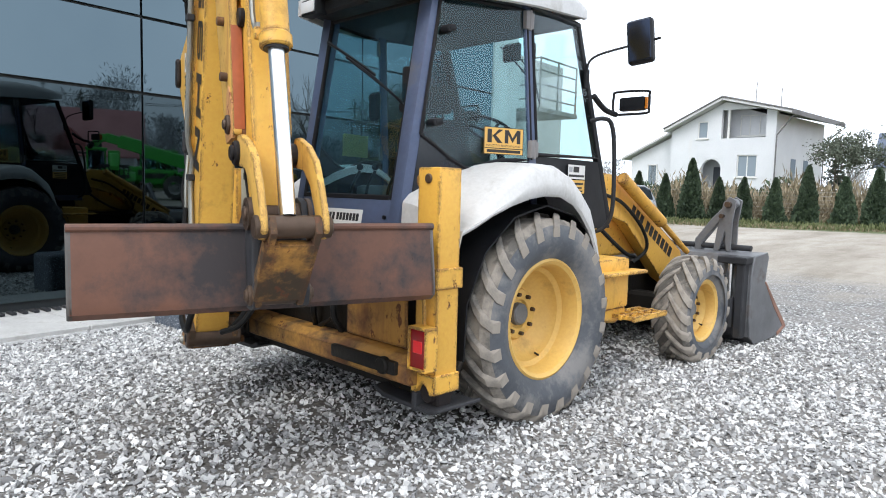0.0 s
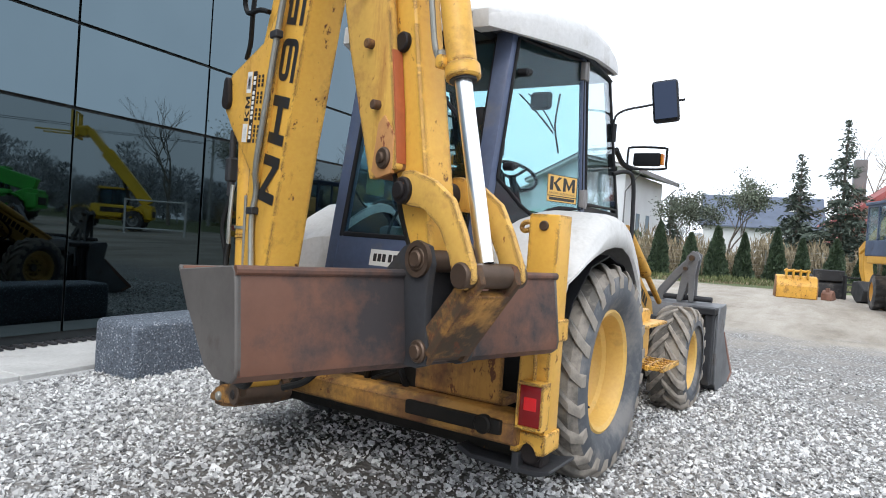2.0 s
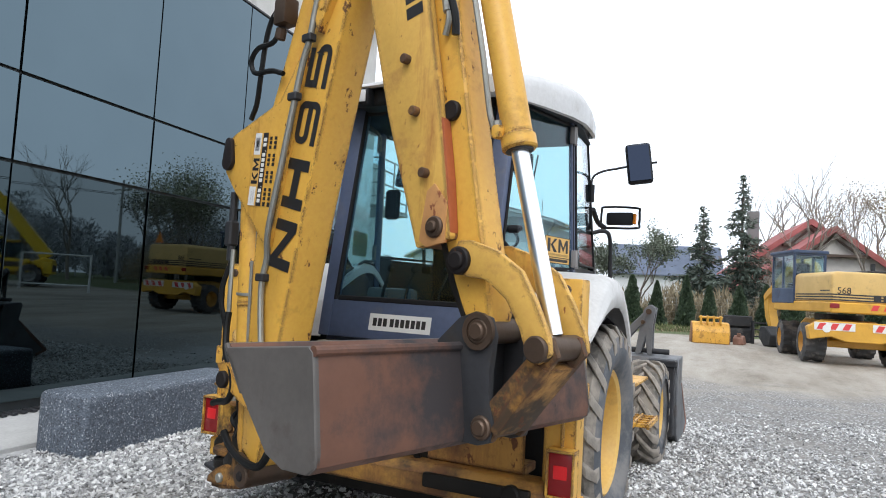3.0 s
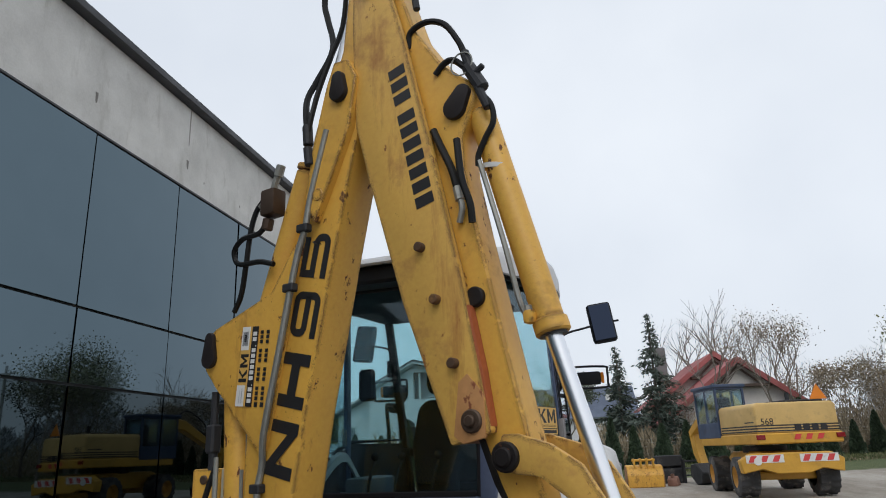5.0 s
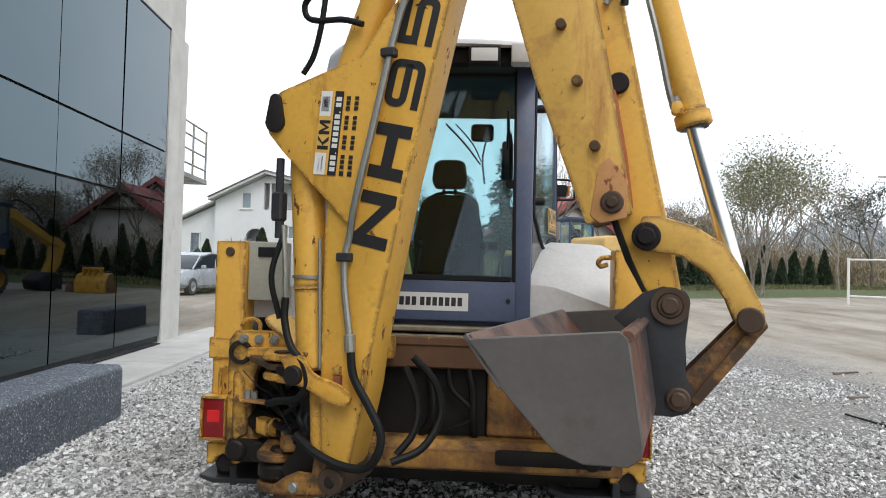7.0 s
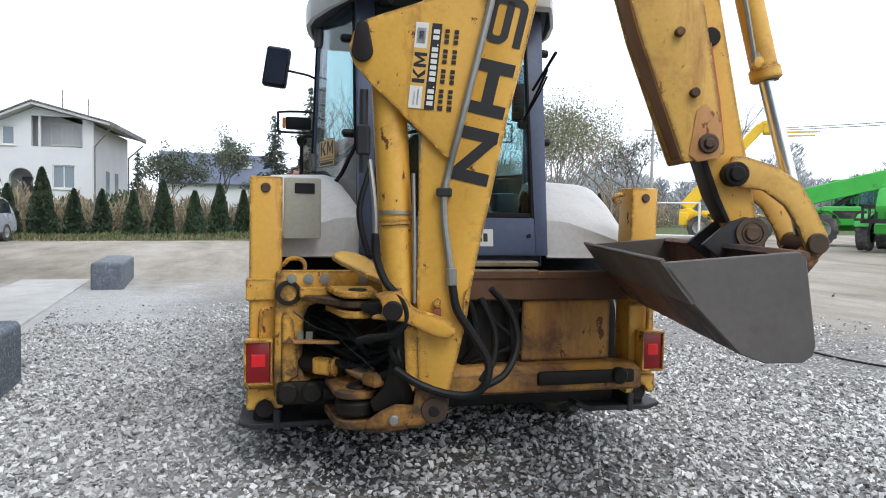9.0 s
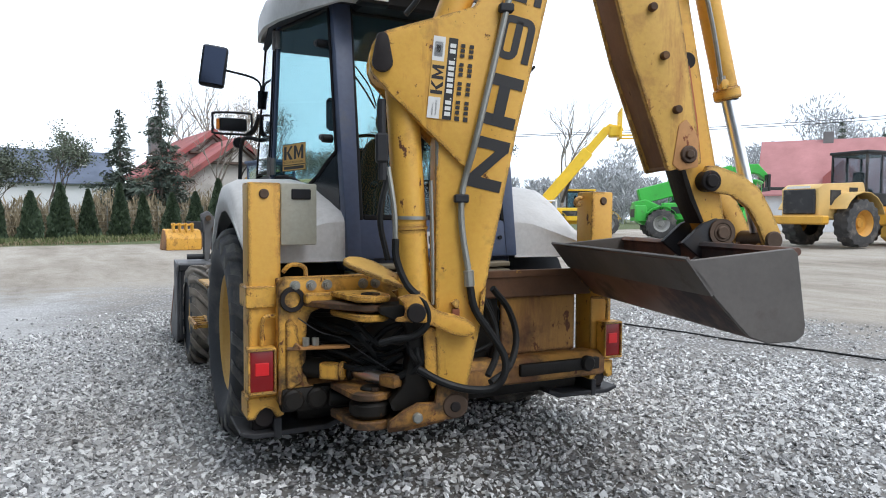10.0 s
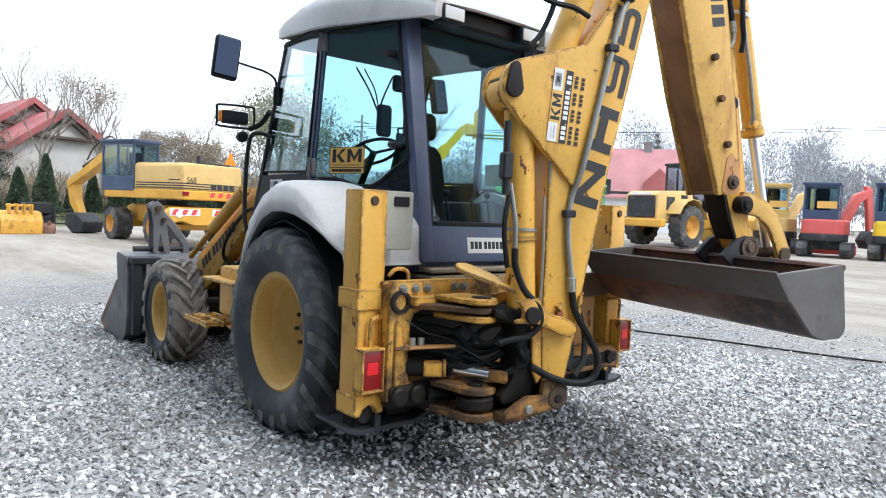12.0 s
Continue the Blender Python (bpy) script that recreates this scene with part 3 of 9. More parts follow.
ARM = MACH.inverted() @ pose(-4.11, 2.16, 0, 0, 0, -19.5)      # the plane of the digging arm: x along it, -y to its outer side


def arm_prism(bm, outline, near, far, bevel=0.012, seg=2):
    return prism(bm, outline, -near, -far, "y", bevel, ARM, seg)


def arm_rod(bm, u, z, near, far, r, seg=20, bevel=0.006):
    return rod(bm, (u, -near, z), (u, -far, z), r, None, seg, bevel, ARM)


# -- chassis
bm = fresh()
for s in (-1, 1):
    box(bm, s * 0.30, s * 0.42, 0.15, 3.9, 0.48, 0.86, 0.02)
box(bm, -0.45, 0.45, 0.30, 2.3, 0.55, 1.10, 0.03)
box(bm, -0.30, 0.30, 0.5, 2.6, 0.34, 0.60, 0.05)
box(bm, -0.9, 0.9, 3.30, 3.50, 0.38, 0.56, 0.03)
rod(bm, (-0.80, 1.12, 0.66), (0.80, 1.12, 0.66), 0.16, bevel=0.02)
box(bm, -0.28, 0.28, 0.9, 1.35, 0.42, 0.9, 0.06)
part("chassis", bm, BLACK_GREASE_SHADE, loader, "dirty dark chassis and axles")
bm = fresh()
prism(bm, [(2.05, 0.9), (2.05, 1.42), (2.4, 1.40), (3.6, 1.2), (3.8, 1.1), (3.85, 0.9)], -0.40, 0.40, "x", 0.05, None, 3)
part("hood", bm, YELLOW, loader, "yellow engine hood")


# -- wheels
def tyre_mesh(radius, rim_r, width, lugs, lug_h, lug_w, slant):
    """Carcass with shoulders, and slanting lugs on both halves of the tread. The axle is x, the outer side +x."""
    h = width / 2
    bm = fresh()
    prof = [(rim_r - 0.01, -h * 0.62), (rim_r + 0.03, -h * 0.80), (rim_r + 0.10, -h * 0.98), (radius - 0.16, -h * 1.0), (radius - 0.075, -h * 0.93), (radius - lug_h, -h * 0.72), (radius - lug_h, 0),
            (radius - lug_h, h * 0.72), (radius - 0.075, h * 0.93), (radius - 0.16, h * 1.0), (rim_r + 0.10, h * 0.98), (rim_r + 0.03, h * 0.80), (rim_r - 0.01, h * 0.62)]
    lathe(bm, prof, Matrix.Rotation(radians(90), 4, "Y"), 56)
    return bm


def lug_mesh(radius, width, lug_h, lug_w, slant, side, mat):
    """One slanting lug, at the top of the wheel."""
    h, n = width / 2, 6
    t = bmesh.new()
    rows = []
    for i in range(n):
        f = i / (n - 1)
        x = side * h * (-0.06 + 1.06 * f)
        a = slant * f
        drop = 0.0 if f < 0.75 else (f - 0.75) / 0.25 * (0.10 if radius > 0.6 else 0.07)
        top, low = radius - drop * 0.8, radius - lug_h - 0.015 - drop
        w = lug_w * (0.75 + 0.5 * f) / radius / 2
        rows.append([t.verts.new((x, rr * math.cos(aa), rr * math.sin(aa))) for rr, aa in ((low, a - w * 1.25), (top, a - w), (top, a + w), (low, a + w * 1.25))])
    for p, q in zip(rows, rows[1:]):
        for j in range(3):
            t.faces.new((p[j], p[j + 1], q[j + 1], q[j]))
    t.faces.new(rows[0])
    t.faces.new(rows[-1][::-1])
    bmesh.ops.recalc_face_normals(t, faces=t.faces)
    soften(t, 0.006, 1, 40)
    return mesh_of("lug", t, mat)


def split_tread(bm, radius, depth):
    for f in bm.faces:
        c = f.calc_center_median()
        f.material_index = 1 if math.hypot(c.y, c.z) > radius - depth else 0


def rim_mesh(rim_r, width, dish, hub_r, bolts):
    h = width / 2
    bm = fresh()
    prof = [(rim_r + 0.012, h * 0.70), (rim_r - 0.006, h * 0.74), (rim_r - 0.03, h * 0.66), (rim_r - 0.045, h * 0.45), (rim_r - 0.055, h * 0.15), (rim_r - 0.085, h * 0.05), (rim_r - 0.095, dish + 0.03), (rim_r - 0.14, dish - 0.02),
            (hub_r + 0.07, dish - 0.05), (hub_r + 0.055, dish - 0.025), (hub_r - 0.01, dish - 0.02), (hub_r - 0.02, dish - 0.04), (0.001, dish - 0.04)]
    lathe(bm, prof, Matrix.Rotation(radians(90), 4, "Y"), 48)
    lathe(bm, [(rim_r + 0.012, -h * 0.7), (rim_r - 0.04, -h * 0.6), (rim_r - 0.06, 0), (rim_r - 0.07, h * 0.1)], Matrix.Rotation(radians(90), 4, "Y"), 48)
    return bm


def wheel(name, radius, rim_r, width, lugs, lug_h, lug_w, slant, dish, hub_r, bolts, label, m, rubber, tread):
    bm = tyre_mesh(radius, rim_r, width, lugs, lug_h, lug_w, slant)
    split_tread(bm, radius, lug_h + 0.05)
    w = part(name, bm, [rubber, tread], loader, label, m, sharp=40)
    for side in (-1, 1):
        me = lug_mesh(radius, width, lug_h, lug_w, slant, side, tread)
        for k in range(lugs):
            ob = new("lug", me)
            ob.parent = w
            ob.matrix_basis = Matrix.Rotation(2 * math.pi * (k + (0.5 if side > 0 else 0)) / lugs, 4, "X")
    part("rim", rim_mesh(rim_r, width, dish, hub_r, bolts), RIM, w, "yellow steel rim")
    bm = fresh()
    rod(bm, (dish - 0.06, 0, 0), (dish + 0.005, 0, 0), hub_r * 0.72, hub_r * 0.66, 24, 0.01)
    part("hub", bm, worn("hub_grey", (0.15, 0.155, 0.16), 0.5, vary=0.2, grime=0.2), w)
    for k in range(bolts):
        a = 2 * math.pi * k / bolts
        bm = fresh()
        rod(bm, (dish - 0.03, (hub_r + 0.025) * math.cos(a), (hub_r + 0.025) * math.sin(a)), (dish + 0.005, (hub_r + 0.025) * math.cos(a), (hub_r + 0.025) * math.sin(a)), 0.016, 0.014, 6)
        part("wheel_nut", bm, PIN, w)
    bm = fresh()
    rod(bm, (dish * 0.5 + 0.02, rim_r * 0.15, -rim_r + 0.11), (dish * 0.5 + 0.055, rim_r * 0.15, -rim_r + 0.10), 0.007, seg=8)
    part("valve", bm, HOSE, w)
    return w


REAR_Y, REAR_Z, FRONT_Y, FRONT_Z = 1.06, 0.655, 3.40, 0.455
for s in (-1, 1):
    turn = pose(0, 0, 0) if s > 0 else pose(0, 0, 0, 0, 0, 180)
    wheel("rear_wheel", 0.695, 0.39, 0.44, 21, 0.035, 0.06, 0.42, -0.06, 0.11, 8, "large rear wheel with worn grey chevron tyre" if s > 0 else "large rear wheel with dark chevron tyre", pose(s * 0.98, REAR_Y, REAR_Z, 8 * s) @ turn, *((RUBBER, TREAD) if s > 0 else (RUBBER_DARK, TREAD_DARK)))
    wheel("front_wheel", 0.49, 0.275, 0.34, 17, 0.032, 0.065, 0.5, 0.02, 0.09, 8, "small front wheel with dusty lugged tyre", pose(s * 1.02, FRONT_Y, FRONT_Z, 20, 0, 0) @ turn, *((RUBBER, TREAD) if s > 0 else (RUBBER_DARK, TREAD)))

# -- rear frame
bm = fresh()
box(bm, -1.02, 1.02, 0.0, 0.10, 0.93, 1.09, 0.008)
box(bm, -1.02, 1.02, -0.012, 0.03, 1.055, 1.10, 0.004)
part("upper_rail", bm, worn("rusty_rail_paint", (0.16, 0.075, 0.035), 0.6, vary=0.25, chips=0.5, chip_colour=(0.42, 0.22, 0.05), grime=0.3, bumpy=0.2), loader, "rusty brown sliding rail")
bm = fresh()
prism(bm, [(-0.10, 0.42), (-0.10, 0.52), (-0.04, 0.56), (0.10, 0.56), (0.10, 0.40), (-0.06, 0.40)], -1.02, 1.06, "x", 0.012, None, 2)
part("lower_beam", bm, BEAM, loader, "worn yellow lower cross beam")
bm = fresh()
box(bm, 0.35, 0.91, 0.03, 0.05, 0.57, 0.93, 0.006)
box(bm, 0.35, 0.91, 0.05, 0.25, 0.55, 0.60, 0.006)
part("back_plate", bm, BEAM, loader, "scratched yellow cover plate")
bm = fresh()
box(bm, 0.40, 1.0, -0.13, -0.09, 0.455, 0.535, 0.018, None, 2)
rod(bm, (0.90, -0.15, 0.50), (0.90, -0.10, 0.50), 0.05, None, 14, 0.01)
part("lower_clamp", bm, BLACK_GREASE_SHADE, loader, "lower clamp caked with black grease")
# added black box: darkens the space under the beam as shade would
bm = fresh()
box(bm, -0.92, 0.98, 0.08, 0.34, 0.29, 0.44, 0.04, None, 2)
part("under_beam_fill", bm, BLACK_GREASE_SHADE, loader, "black box added to darken the space under the beam")
# black box added to stand in for the shade behind the boom
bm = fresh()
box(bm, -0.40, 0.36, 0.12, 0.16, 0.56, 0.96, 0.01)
part("hollow_shade_box", bm, BLACK_GREASE_SHADE, loader, "black box standing in for shade behind the boom")
bm = fresh()
for z in (1.015, 1.062, 1.11):
    box(bm, -0.55, 0.50, 0.17, 0.40, z, z + 0.034, 0.008)
part("step_tread", bm, worn("beige_slats", (0.33, 0.28, 0.19), 0.6, vary=0.12, grime=0.3), loader)


def stabiliser(s):
    """One upright stabiliser leg in its sleeve, with its foot pad and rear lamp."""
    x0, x1 = (s * 1.018, s * 1.187)
    xa, xb = min(x0, x1), max(x0, x1)
    bm = fresh()
    box(bm, xa, xb, 0.0, 0.168, 0.44, 1.60, 0.012, None, 2)
    col = part("stabiliser", bm, YELLOW, loader, "upright yellow stabiliser leg with chipped paint")
    bm = fresh()
    box(bm, xa - 0.016, xb + 0.016, -0.018, 0.185, 0.945, 1.06, 0.006)
    part("collar", bm, YELLOW, col)
    bm = fresh()
    prism(bm, [(xa - 0.01, 0.36), (xa - 0.01, 0.475), (xb + 0.012, 0.475), (xb + 0.012, 0.37), (xb - 0.03, 0.36), (xb - 0.05, 0.40), ((xa + xb) / 2, 0.42), (xa + 0.05, 0.40), (xa + 0.03, 0.36)], -0.014, 0.18, "y", 0.005)
    part("lower_sleeve", bm, YELLOW, col)
    bm = fresh()
    rod(bm, (s * 1.105, -0.012, 1.54), (s * 1.105, 0.01, 1.54), 0.026, bevel=0.005)
    part("pin", bm, PIN, col, "rusty round pin end")
    bm = fresh()
    rod(bm, ((xa + xb) / 2, 0.02, 0.36), ((xa + xb) / 2, 0.18, 0.36), 0.06, bevel=0.01)
    box(bm, (xa + xb) / 2 - 0.06, (xa + xb) / 2 + 0.06, 0.05, 0.16, 0.28, 0.45, 0.01)
    part("foot_joint", bm, PIN_DARK, col)
    bm = fresh()
    pad = [(s * 0.68, 0.300), (s * 0.76, 0.264), (s * 1.16, 0.256), (s * 1.235, 0.282), (s * 1.235, 0.302), (s * 1.15, 0.284), (s * 0.78, 0.292), (s * 0.69, 0.326)]
    prism(bm, pad, -0.015, 0.33, "y", 0.005)
    box(bm, s * 1.02, s * 1.06, -0.02, 0.3, 0.25, 0.36, 0.006)
    part("foot_pad", bm, STEEL_DARK, col, "dark steel foot pad raised off the gravel")
    # lamp in a yellow housing
    la, lb = (1.075, 1.195) if s > 0 else (-1.195, -1.075)
    bm = fresh()
    for a in ((la - 0.012, la, 0.52, 0.735), (lb, lb + 0.012, 0.52, 0.735), (la - 0.012, lb + 0.012, 0.508, 0.522), (la - 0.012, lb + 0.012, 0.733, 0.747)):
        box(bm, a[0], a[1], -0.095, -0.002, a[2], a[3], 0.003)
    part("lamp_housing", bm, YELLOW, col)
    bm = fresh()
    box(bm, la, lb, -0.085, -0.01, 0.522, 0.733, 0.01, None, 2)
    lens = part("tail_lamp", bm, RED_LENS, col, "red tail lamp")
    bm = fresh()
    box(bm, la + 0.025, lb - 0.025, -0.089, -0.08, 0.605, 0.672, 0.003)
    part("reflector", bm, RED_LENS_BRIGHT, lens, "bright red reflector")
    bm = fresh()
    tube(bm, [(s * 1.125, -0.03, 0.75), (s * 1.125, -0.035, 0.86), (s * 1.11, -0.035, 0.90), (s * 1.06, -0.03, 0.905), (s * 1.0, -0.02, 0.905)], 0.011, 8)
    part("guard_bar", bm, YELLOW, col)
    return col


for s in (-1, 1):
    stabiliser(s)

# -- sliding carriage and slewing post
part("loop_handle", tube(fresh(), [(-1.015, -0.03, 1.13), (-0.985, -0.04, 1.165), (-0.94, -0.05, 1.17), (-0.905, -0.055, 1.15), (-0.90, -0.06, 1.10)], 0.012, 8), YELLOW, loader, "bent yellow loop handle")
bm = fresh()
ring = [(-1.055, 0.45), (-1.055, 1.06), (-1.02, 1.11), (-0.15, 1.11), (-0.15, 0.99), (-0.62, 0.965), (-0.80, 0.95), (-0.88, 0.925), (-0.905, 0.87), (-0.915, 0.60), (-0.90, 0.545), (-0.84, 0.525), (-0.70, 0.52), (-0.68, 0.44), (-0.98, 0.42)]
prism(bm, ring, -0.105, -0.035, "y", 0.012, None, 2)
box(bm, -1.05, -0.98, -0.036, 0.02, 0.46, 1.10, 0.008)
carriage = part("carriage", bm, CARRIAGE, loader, "yellow sliding carriage plate with rust and grease")
bm = fresh()
prism(bm, [(-1.00, 0.52), (-0.93, 0.56), (-0.935, 0.66), (-0.96, 0.86), (-1.0, 0.90), (-1.02, 0.88), (-1.02, 0.54)], -0.118, -0.10, "y", 0.008)
part("stiffener", bm, CARRIAGE, carriage)
bm = fresh()
lathe(bm, [(0.042, 0.0), (0.042, 0.02), (0.062, 0.02), (0.066, 0.01), (0.066, 0.0)], pose(-0.985, -0.105, 0.995, 90), 24)
part("ring", bm, PIN_DARK, carriage, "black greasy ring")
for x in (-0.97, -0.885, -0.80, -0.60, -0.53):
    bm = fresh()
    rod(bm, (x, -0.105, 1.065), (x, -0.112, 1.065), 0.028, seg=16)
    rod(bm, (x, -0.112, 1.065), (x, -0.130, 1.065), 0.021, seg=6)
    rod(bm, (x, -0.130, 1.065), (x, -0.142, 1.065), 0.012, seg=10)
    part("bolt", bm, PIPE, carriage, "grey clamp bolt")
# black sheet put in for the shade of the hollow
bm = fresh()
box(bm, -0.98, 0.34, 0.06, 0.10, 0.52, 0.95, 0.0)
part("hollow_shade_sheet", bm, BLACK_GREASE_SHADE, loader, "black sheet standing in for shade in the hollow behind the carriage")
bm = fresh()
box(bm, -1.045, -0.64, -0.125, -0.03, 0.405, 0.535, 0.03, None, 2)
for x in (-0.985, -0.86):
    rod(bm, (x, -0.155, 0.475), (x, -0.10, 0.475), 0.056, None, 14, 0.012)
rod(bm, (-0.80, -0.14, 0.47), (-0.62, -0.20, 0.47), 0.045, None, 12, 0.01)
part("lower_clamp", bm, BLACK_GREASE_SHADE, carriage, "lower clamp caked with black grease")
# upper fork: two worn plates round the upright pin
PX, PY = -0.66, -0.39


def fork_plate(z0, z1, reach, root, mat, label=""):
    bm = fresh()
    pts = [(-0.93, -0.06), (-0.925, -0.15)] if root else [(-0.80, -0.16)]
    pts += [(PX + reach * math.cos(radians(a)), PY + reach * math.sin(radians(a))) for a in range(200, 381, 20)]
    pts += [(-0.50, -0.06)] if root else [(-0.56, -0.18)]
    prism(bm, pts, z0, z1, "z", 0.007)
    return part("fork_plate", bm, mat, carriage, label)


fork_plate(1.006, 1.038, 0.100, False, YELLOW_OLD, "yellow upper jaw plate with rubbed edge")
fork_plate(0.958, 0.992, 0.085, True, YELLOW_GREASY, "greasy tongue of the carriage")
fork_plate(0.910, 0.944, 0.096, False, YELLOW_OLD)
fork_plate(0.522, 0.560, 0.112, False, YELLOW_GREASY, "orange-yellow lower fork plate, greasy at its edge")
fork_plate(0.376, 0.420, 0.108, False, YELLOW_GREASY)
bm = fresh()
box(bm, -0.93, -0.74, -0.175, -0.10, 0.975, 1.028, 0.008)
part("lug_rib", bm, YELLOW_OLD, carriage)
bm = fresh()
rod(bm, (PX, PY, 0.36), (PX, PY, 0.575), 0.05, bevel=0.008)
rod(bm, (PX, PY, 0.428), (PX, PY, 0.515), 0.105, bevel=0.02)
part("slew_pin", bm, BLACK_GREASE_SHADE, carriage, "greasy black upright slewing pin")
bm = fresh()
rod(bm, (PX, PY, 0.90), (PX, PY, 1.045), 0.05, bevel=0.008)
rod(bm, (PX, PY, 0.944), (PX, PY, 1.006), 0.062, bevel=0.008)
pin = part("slew_pin", bm, BLACK_GREASE_SHADE, carriage, "greasy black upright slewing pin")
for z in (1.036, 0.562):
    bm = fresh()
    rod(bm, (PX + 0.01, PY - 0.05, z), (PX + 0.01, PY - 0.05, z + 0.014), 0.022, seg=6)
    part("bolt", bm, PIN, pin)
# the casting that swings in the fork and carries the boom
bm = fresh()
for near, far in ((0.045, 0.014), (-0.24, -0.27)):
    arm_prism(bm, [(0.06, 1.045), (0.12, 1.06), (0.185, 1.064), (0.207, 1.03), (0.235, 0.992), (0.27, 0.974), (0.33, 0.961), (0.395, 0.938), (0.425, 0.915), (0.437, 0.888), (0.425, 0.860), (0.388, 0.848), (0.33, 0.86), (0.26, 0.895), (0.19, 0.922), (0.05, 0.930), (0.055, 0.946), (0.095, 0.955), (0.10, 0.985), (0.085, 1.02)], near, far, 0.008)
post = part("slew_post", bm, YELLOW_OLD, loader, "heavy yellow slewing post with greasy black inside")
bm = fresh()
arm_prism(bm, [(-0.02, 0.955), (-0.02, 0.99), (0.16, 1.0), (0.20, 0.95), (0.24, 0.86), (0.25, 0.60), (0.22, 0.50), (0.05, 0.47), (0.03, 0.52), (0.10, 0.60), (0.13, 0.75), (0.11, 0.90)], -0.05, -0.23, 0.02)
part("web", bm, BLACK_GREASE_SHADE, post, "oily black web")
bm = fresh()
arm_prism(bm, [(0.19, 0.90), (0.255, 0.88), (0.268, 0.62), (0.24, 0.58), (0.205, 0.66)], -0.02, -0.045, 0.008)
part("side_wall", bm, YELLOW_OLD, post)
bm = fresh()
for near, far in ((0.03, -0.012), (-0.23, -0.27)):
    arm_prism(bm, [(0.245, 0.53), (0.256, 0.615), (0.29, 0.618), (0.37, 0.585), (0.412, 0.572), (0.408, 0.52), (0.392, 0.47), (0.36, 0.452), (0.25, 0.44), (0.10, 0.418), (0.02, 0.415), (0.03, 0.45), (0.10, 0.50), (0.16, 0.53)], near, far, 0.012)
arm_prism(bm, [(0.02, 0.385), (0.03, 0.425), (0.20, 0.46), (0.30, 0.455), (0.30, 0.43), (0.12, 0.392)], 0.0, -0.24, 0.01)
part("foot_ear", bm, YELLOW_GREASY, post, "rusty yellow ears at the boom's foot")
bm = fresh()
arm_rod(bm, 0.149, 0.972, 0.07, -0.29, 0.046)
part("pin", bm, PIN_DARK, post)
bm = fresh()
arm_rod(bm, 0.344, 0.515, 0.038, -0.29, 0.062)
part("pin_boss", bm, PIN, post, "rusty round boss")
bm = fresh()
arm_rod(bm, 0.344, 0.512, 0.045, -0.30, 0.026)
part("pin", bm, PIN_DARK, post)
bm = fresh()
arm_rod(bm, 0.16, 0.465, 0.05, 0.0, 0.028, 6)
part("bolt", bm, PIPE, post)
bm = fresh()
tip, end = Vector((-0.764, -0.326, 1.192)), Vector((-0.475, -0.585, 1.064))
d_ = (end - tip).normalized()
n_ = d_.cross(Vector((0, 0, 1))).normalized()
u_ = n_.cross(d_)
mm = Matrix.Translation(tip) @ Matrix((d_, n_, u_)).transposed().to_4x4() @ Matrix.Rotation(radians(-16), 4, "X")
prism(bm, [(-0.02, -0.06), (-0.028, -0.02), (-0.01, 0.015), (0.05, 0.028), (0.20, 0.03), (0.415, 0.025), (0.42, -0.03), (0.24, -0.075), (0.10, -0.115), (0.02, -0.10)], -0.011, 0.011, "z", 0.004, mm)
part("guard_plate", bm, YELLOW_PALE, post, "pale yellow slanting guard plate")
# slewing cylinder with its chromed rod
bm = fresh()
rod(bm, (-0.96, -0.02, 0.63), (-0.77, -0.16, 0.625), 0.055, bevel=0.01)
rod(bm, (-0.71, -0.20, 0.62), (-0.69, -0.215, 0.618), 0.05, bevel=0.008)
slew = part("slew_cylinder", bm, BLACK_GREASE_SHADE, loader, "oily black slewing cylinder")
bm = fresh()
rod(bm, (-0.69, -0.20, 0.620), (-0.600, -0.455, 0.618), 0.033)
part("piston_rod", bm, CHROME, slew, "shiny chromed rod")
bm = fresh()
mm = pose(-0.79, -0.185, 0.627, 0, 0, -38)
box(bm, -0.062, 0.045, -0.045, 0.045, -0.045, 0.042, 0.014, mm, 2)
rod(bm, (0.04, 0, 0), (0.065, 0, 0), 0.05, bevel=0.008, m=mm)
part("trunnion", bm, YELLOW_OLD, slew, "yellow cylinder block")
bm = fresh()
mm = pose(-0.588, -0.488, 0.618, 0, 0, -60)
box(bm, -0.05, 0.05, -0.035, 0.035, -0.03, 0.03, 0.012, mm, 2)
part("rod_eye", bm, YELLOW_GREASY, slew)
# rusty hose bracket across the opening
bm = fresh()
mm = Matrix.Translation((-1.0, -0.105, 0.735)) @ Matrix.Rotation(radians(-36), 4, "Z") @ Matrix.Rotation(radians(-4), 4, "Y")
prism(bm, [(0.0, -0.035), (0.0, 0.03), (0.07, 0.045), (0.30, 0.03), (0.33, 0.0), (0.30, -0.02)], 0.0, 0.014, "z", 0.003, mm)
prism(bm, [(0.02, 0.0), (0.05, 0.04), (0.10, 0.0)], -0.035, -0.022, "y", 0.003, mm)
part("hose_bracket", bm, worn("rusty_yellow_bracket", (0.42, 0.20, 0.06), 0.6, vary=0.25, chips=0.9, grime=0.4, bumpy=0.2), carriage, "rusty yellow hose bracket")
for k in range(2):
    bm = fresh()
    rod(bm, (-0.925 + 0.045 * k, -0.15 - 0.02 * k, 0.75), (-0.925 + 0.045 * k, -0.15 - 0.02 * k, 0.80), 0.019, seg=6)
    part("fitting", bm, PIPE, carriage, "grey hose fitting")

